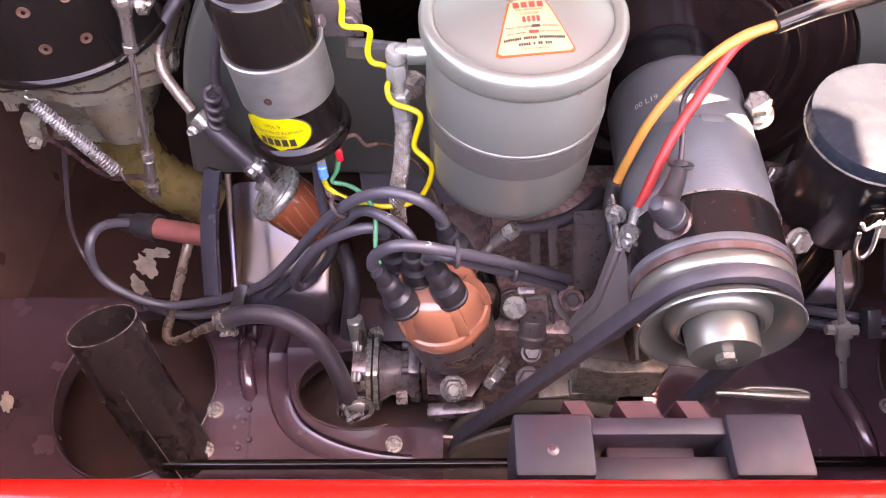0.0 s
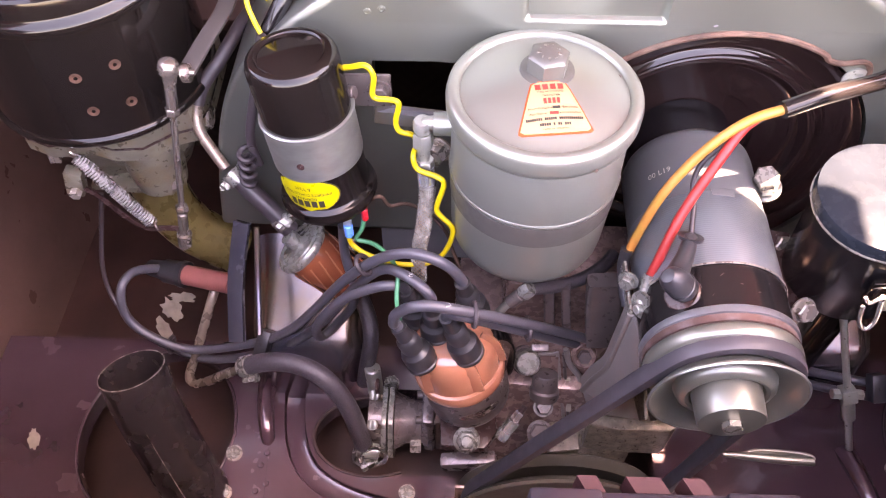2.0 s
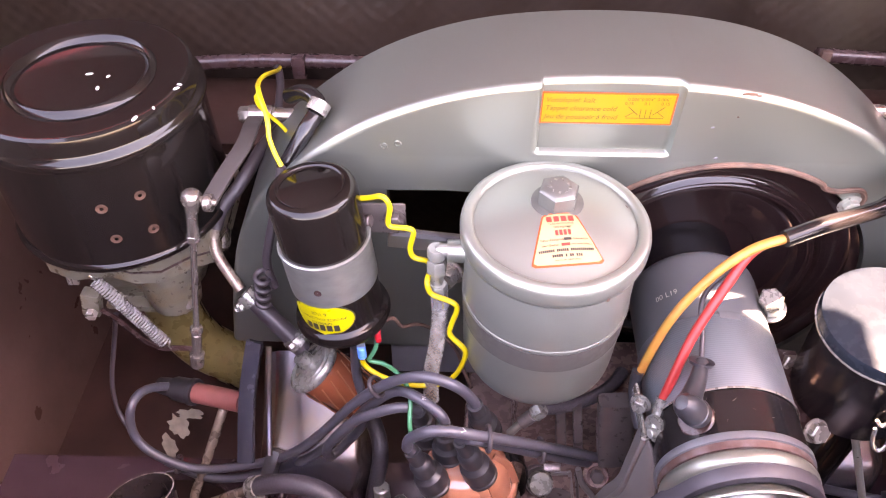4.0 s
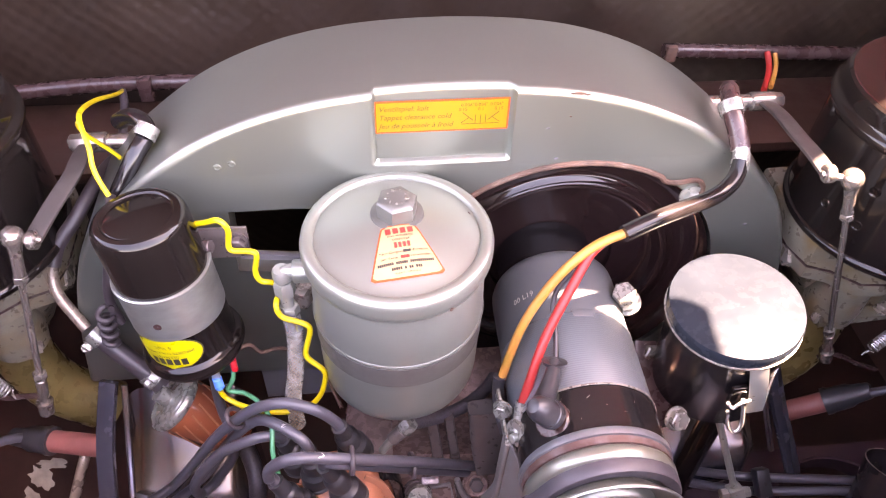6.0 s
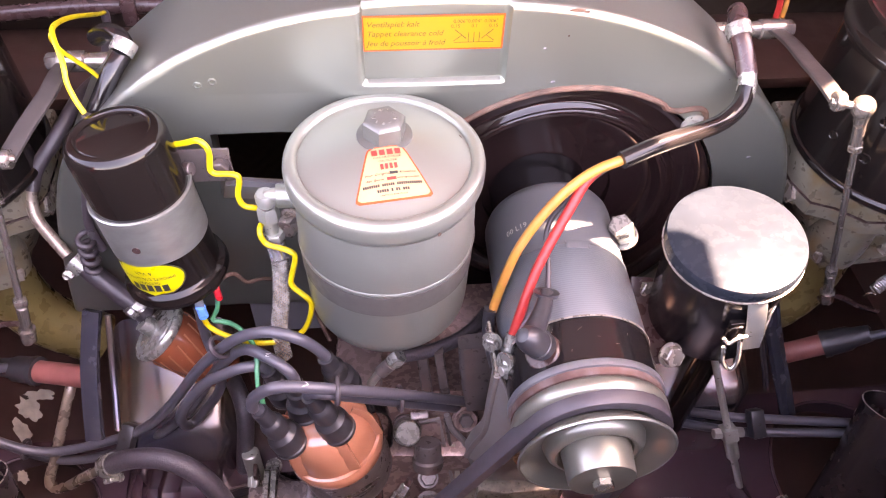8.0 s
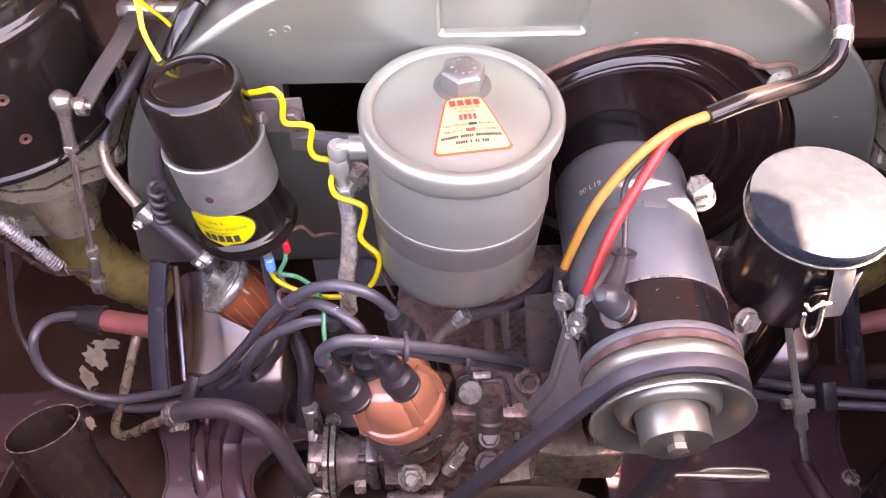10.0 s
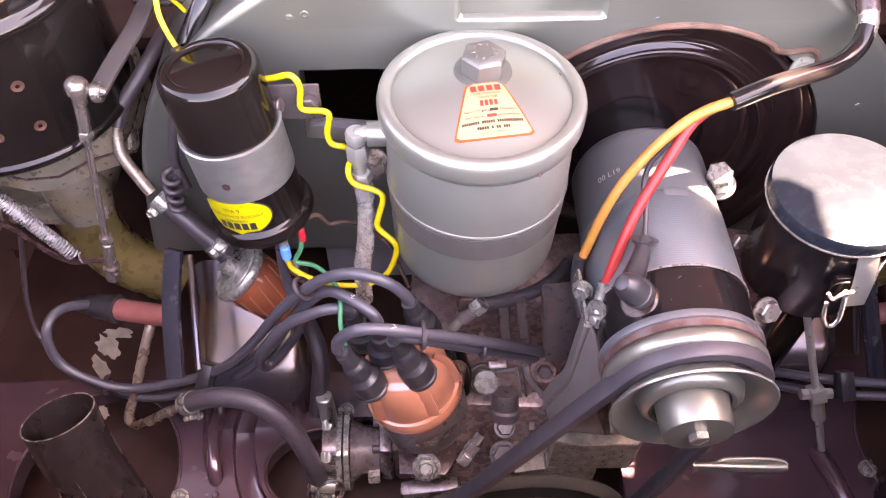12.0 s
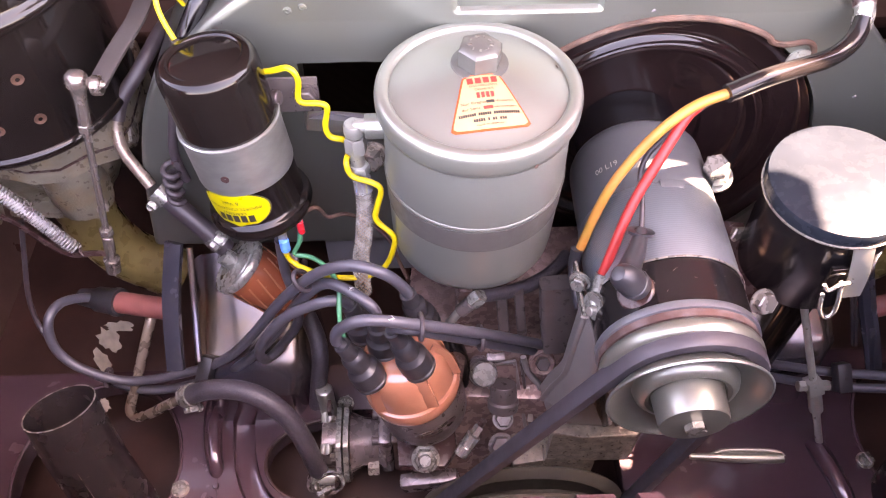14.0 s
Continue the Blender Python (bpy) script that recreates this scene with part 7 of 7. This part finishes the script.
# ---- belt and crank pulley ----
CP, CR, GRR, BELT_Y = Vector((0.082, 0.055)), 0.074, 0.0395, 0.206
def belt_path():
    c1, c2 = Vector((GX, GZ)), CP
    d = c2 - c1
    base = math.atan2(d.y, d.x)
    off_ = math.acos((GRR - CR) / d.length)
    pts = []
    a1, a2 = base + off_, base - off_
    for i in range(17):
        a = a1 + (2 * math.pi - 2 * off_) * i / 16
        pts.append((c1.x + GRR * math.cos(a), BELT_Y, c1.y + GRR * math.sin(a)))
    for i in range(17):
        a = a2 + 2 * off_ * i / 16
        pts.append((c2.x + CR * math.cos(a), BELT_Y, c2.y + CR * math.sin(a)))
    pts.append(pts[0])
    return pts


bp_ = belt_path()
solo("fan_belt", sweep(bp_, 0.005, 12, 1, None, False, flat=(0.0078, 0.0115)), BELT, "black rubber fan belt", "belt")
cpul = thing("crank_pulley", "khaki-grey crank pulley under the belt", "pulley", axis_m((CP.x, 0.2195, CP.y), (0, -1, 0)))
part("rear_rim", lathe([(0.02, 0.0), (0.078, 0.002), (0.080, 0.004), (0.078, 0.006), (0.070, 0.009)], 96), CRANKGREY, cpul)
part("front_rim", lathe([(0.070, 0.016), (0.078, 0.0205), (0.080, 0.023), (0.078, 0.0250), (0.066, 0.021), (0.03, 0.018), (0, 0.018)], 96), CRANKGREY, cpul)
hnd = thing("pull_handle", "dull grey steel flattened handle below the pulley", "handle", Matrix.Translation((0.20, 0.205, 0.18)))
ho = Matrix.Translation((-0.20, -0.205, -0.18))
part("grip", sweep([(0.1830, 0.2030, 0.1765), (0.1950, 0.2022, 0.1770), (0.2100, 0.2008, 0.1775), (0.2250, 0.1996, 0.1780), (0.2400, 0.1988, 0.1785), (0.2428, 0.1990, 0.1786)], lambda f: 0.0019 + 0.0014 * min(1.0, 2.2 * f), 14, 6), PULLEY, hnd, "", ho)
part("rim", sweep([(0.1960, 0.2030, 0.1772), (0.2020, 0.2048, 0.1778), (0.2070, 0.2058, 0.1782), (0.2250, 0.2050, 0.1788), (0.2380, 0.2036, 0.1792), (0.2430, 0.2018, 0.1790), (0.2440, 0.1998, 0.1787)], 0.0014, 10, 6), PULLEY, hnd, "", ho)
part("blade", slab([(0.1990, 0.2025), (0.2070, 0.2058), (0.2250, 0.2050), (0.2380, 0.2036), (0.2425, 0.2012), (0.2400, 0.1990), (0.2250, 0.1998), (0.2100, 0.2010)], 0.1774, 0.1784, 0.0003), PULLEY, hnd, "", ho)

# ---- rods ----
rr_ = thing("control_rod", "zinc control rod with square clamp and lock nuts", "rod", Matrix.Translation((0.30, 0.24, 0.09)))
ro = Matrix.Translation((-0.30, -0.24, -0.09))
c0, c1, c2, c3 = [Vector(p) for p in [(0.2729, 0.2850, 0.2146), (0.2905, 0.2580, 0.1624), (0.3132, 0.2430, 0.1030), (0.3510, 0.2320, 0.0115)]]
part("rod", rod(c0 + (c0 - c1) * 0.2, c1, 0.0026), ZINC, rr_, "", ro)
part("clamp", box(0.011, 0.011, 0.012, 0.001, ro @ axis_m(c1, c0 - c1)), ZINC, rr_)
part("clamp_bolt", rod(c1 + Vector((-0.012, 0, 0)), c1 + Vector((0.011, 0, 0)), 0.0042, 6), ZINC, rr_, "", ro)
part("sleeve", rod(c1, c1 + (c2 - c1) * 0.45, 0.0050), ZINC, rr_, "", ro)
part("rod", rod(c1 + (c2 - c1) * 0.4, c3 + (c3 - c2) * 0.25, 0.0028), ZINC, rr_, "", ro)
part("nut", hexa(0.0062, 0.006, ro @ axis_m(c2 + (c3 - c2) * 0.82, c0 - c1)), ZINC, rr_)
solo("cross_rod", rod((-0.205, 0.178, 0.102), (0.45, 0.1815, 0.102), 0.0038), BLACK, "thin black rod across the rear tin", "rod")

# ---- latch plate on the rear edge ----
LAT = Vector((0.0715, 0.084, 0.412))
latch = thing("lid_latch_plate", "dusty maroon latch plate with a slot", "latch", Matrix.Translation(LAT))
part("plate", box(0.026, 0.021, 0.030, 0.0015, pose(-0.0355, 0.0, -0.014)), LATCHPAINT, latch)
part("plate", box(0.026, 0.021, 0.030, 0.0015, pose(0.0345, 0.0, -0.014)), LATCHPAINT, latch)
part("bridge", box(0.0470, 0.0062, 0.026, 0.001, pose(-0.0005, 0.0068, -0.014)), LATCHPAINT, latch)
part("sill", box(0.0470, 0.0080, 0.024, 0.001, pose(-0.0005, -0.0064, -0.016)), LATCHPAINT, latch)
part("latch_bolt", box(0.030, 0.006, 0.014, 0.001, pose(-0.001, 0.001, -0.020)), LATCHPAINT, latch)
for x, w in ((-0.024, 0.007), (-0.0035, 0.0125), (0.0145, 0.0075)):
    part("rubber_strip", slab([(x - w / 2 - 0.003, 0.0165), (x - w / 2, 0.0105), (x + w / 2, 0.0105), (x + w / 2 - 0.003, 0.0165)][::-1], -0.016, -0.0035), LATCHRED, latch, "dull red rubber buffer strip")
part("rivet", lathe([(0, 0), (0.0022, 0), (0.0014, 0.0007), (0, 0.0009)], 12, None, pose(-0.036, -0.002, 0.0008)), BLACKSATIN, latch)

# ---- bulkhead pipes and leads ----
solo("bulkhead_pipe", sweep([(-0.42, 0.598, 0.300), (-0.24, 0.597, 0.318), (-0.155, 0.596, 0.322), (-0.05, 0.597, 0.318), (0.1, 0.598, 0.30)], 0.0065, 14, 8), BLACKSATIN, "black pipe along the bulkhead", "pipe")
solo("bulkhead_pipe", sweep([(0.30, 0.598, 0.336), (0.345, 0.597, 0.334), (0.42, 0.597, 0.330), (0.56, 0.597, 0.322)], 0.0065, 14, 8), BLACKSATIN, "black pipe along the bulkhead", "pipe")
solo("bulkhead_ledge", box(1.3, 0.10, 0.012, 0.003, pose(0.08, 0.565, 0.285)), LEDGE, "dark ledge below the bulkhead mat", "ledge")
solo("pipe_clip", box(0.012, 0.010, 0.022, 0.002, pose(-0.157, 0.590, 0.320)), BLACKSATIN, "small black clip on the bulkhead pipe", "clip")
solo("pipe_clip", box(0.010, 0.006, 0.016, 0.002, pose(0.305, 0.592, 0.336)), TRIM, "rusty clip on the bulkhead pipe", "clip")
wire([(0.3956, 0.5900, 0.3352), (0.3941, 0.5750, 0.3261), (0.3798, 0.5500, 0.3225)], 0.0028, REDWIRE, "red lead on the bulkhead")
wire([(0.4030, 0.5900, 0.3338), (0.4015, 0.5780, 0.3268), (0.3852, 0.5500, 0.3250)], 0.0022, ORANGE, "orange lead on the bulkhead")
wire([(-0.1737, 0.5800, 0.3252), (-0.1681, 0.5600, 0.3243), (-0.1643, 0.5300, 0.3227), (-0.1639, 0.5000, 0.3168)], 0.0035, RUBBER, "black lead below the bulkhead pipe")

# ---- peeling paint ----
def flake(p, rx, w, h_, seed, label):
    rnd = random.Random(seed)
    n = 22
    out = []
    for i in range(n):
        a = 2 * math.pi * i / n
        k = 0.65 + 0.5 * rnd.random()
        out.append((w * k * math.cos(a), h_ * k * math.sin(a)))
    bm = slab(out, 0, 0.0006)
    bmesh.ops.transform(bm, matrix=Matrix.Translation(p) @ pose(0, 0, 0, rx), verts=bm.verts)
    return solo("paint_flake", bm, FLAKE, label, "paint flake", "paint flakes")


flake((-0.2553, 0.3520, 0.1031), 70, 0.010, 0.014, 3, "patch of peeling grey paint")
flake((-0.2687, 0.3450, 0.0777), 70, 0.008, 0.015, 4, "patch of peeling grey paint")
flake((-0.2439, 0.3560, 0.1159), 70, 0.012, 0.006, 5, "patch of peeling grey paint")
flake((-0.3437, 0.2324, 0.0900), 30, 0.005, 0.009, 6, "small pale flake of paint")
flake((-0.2535, 0.3000, 0.0872), 60, 0.005, 0.007, 7, "small pale flake of paint")
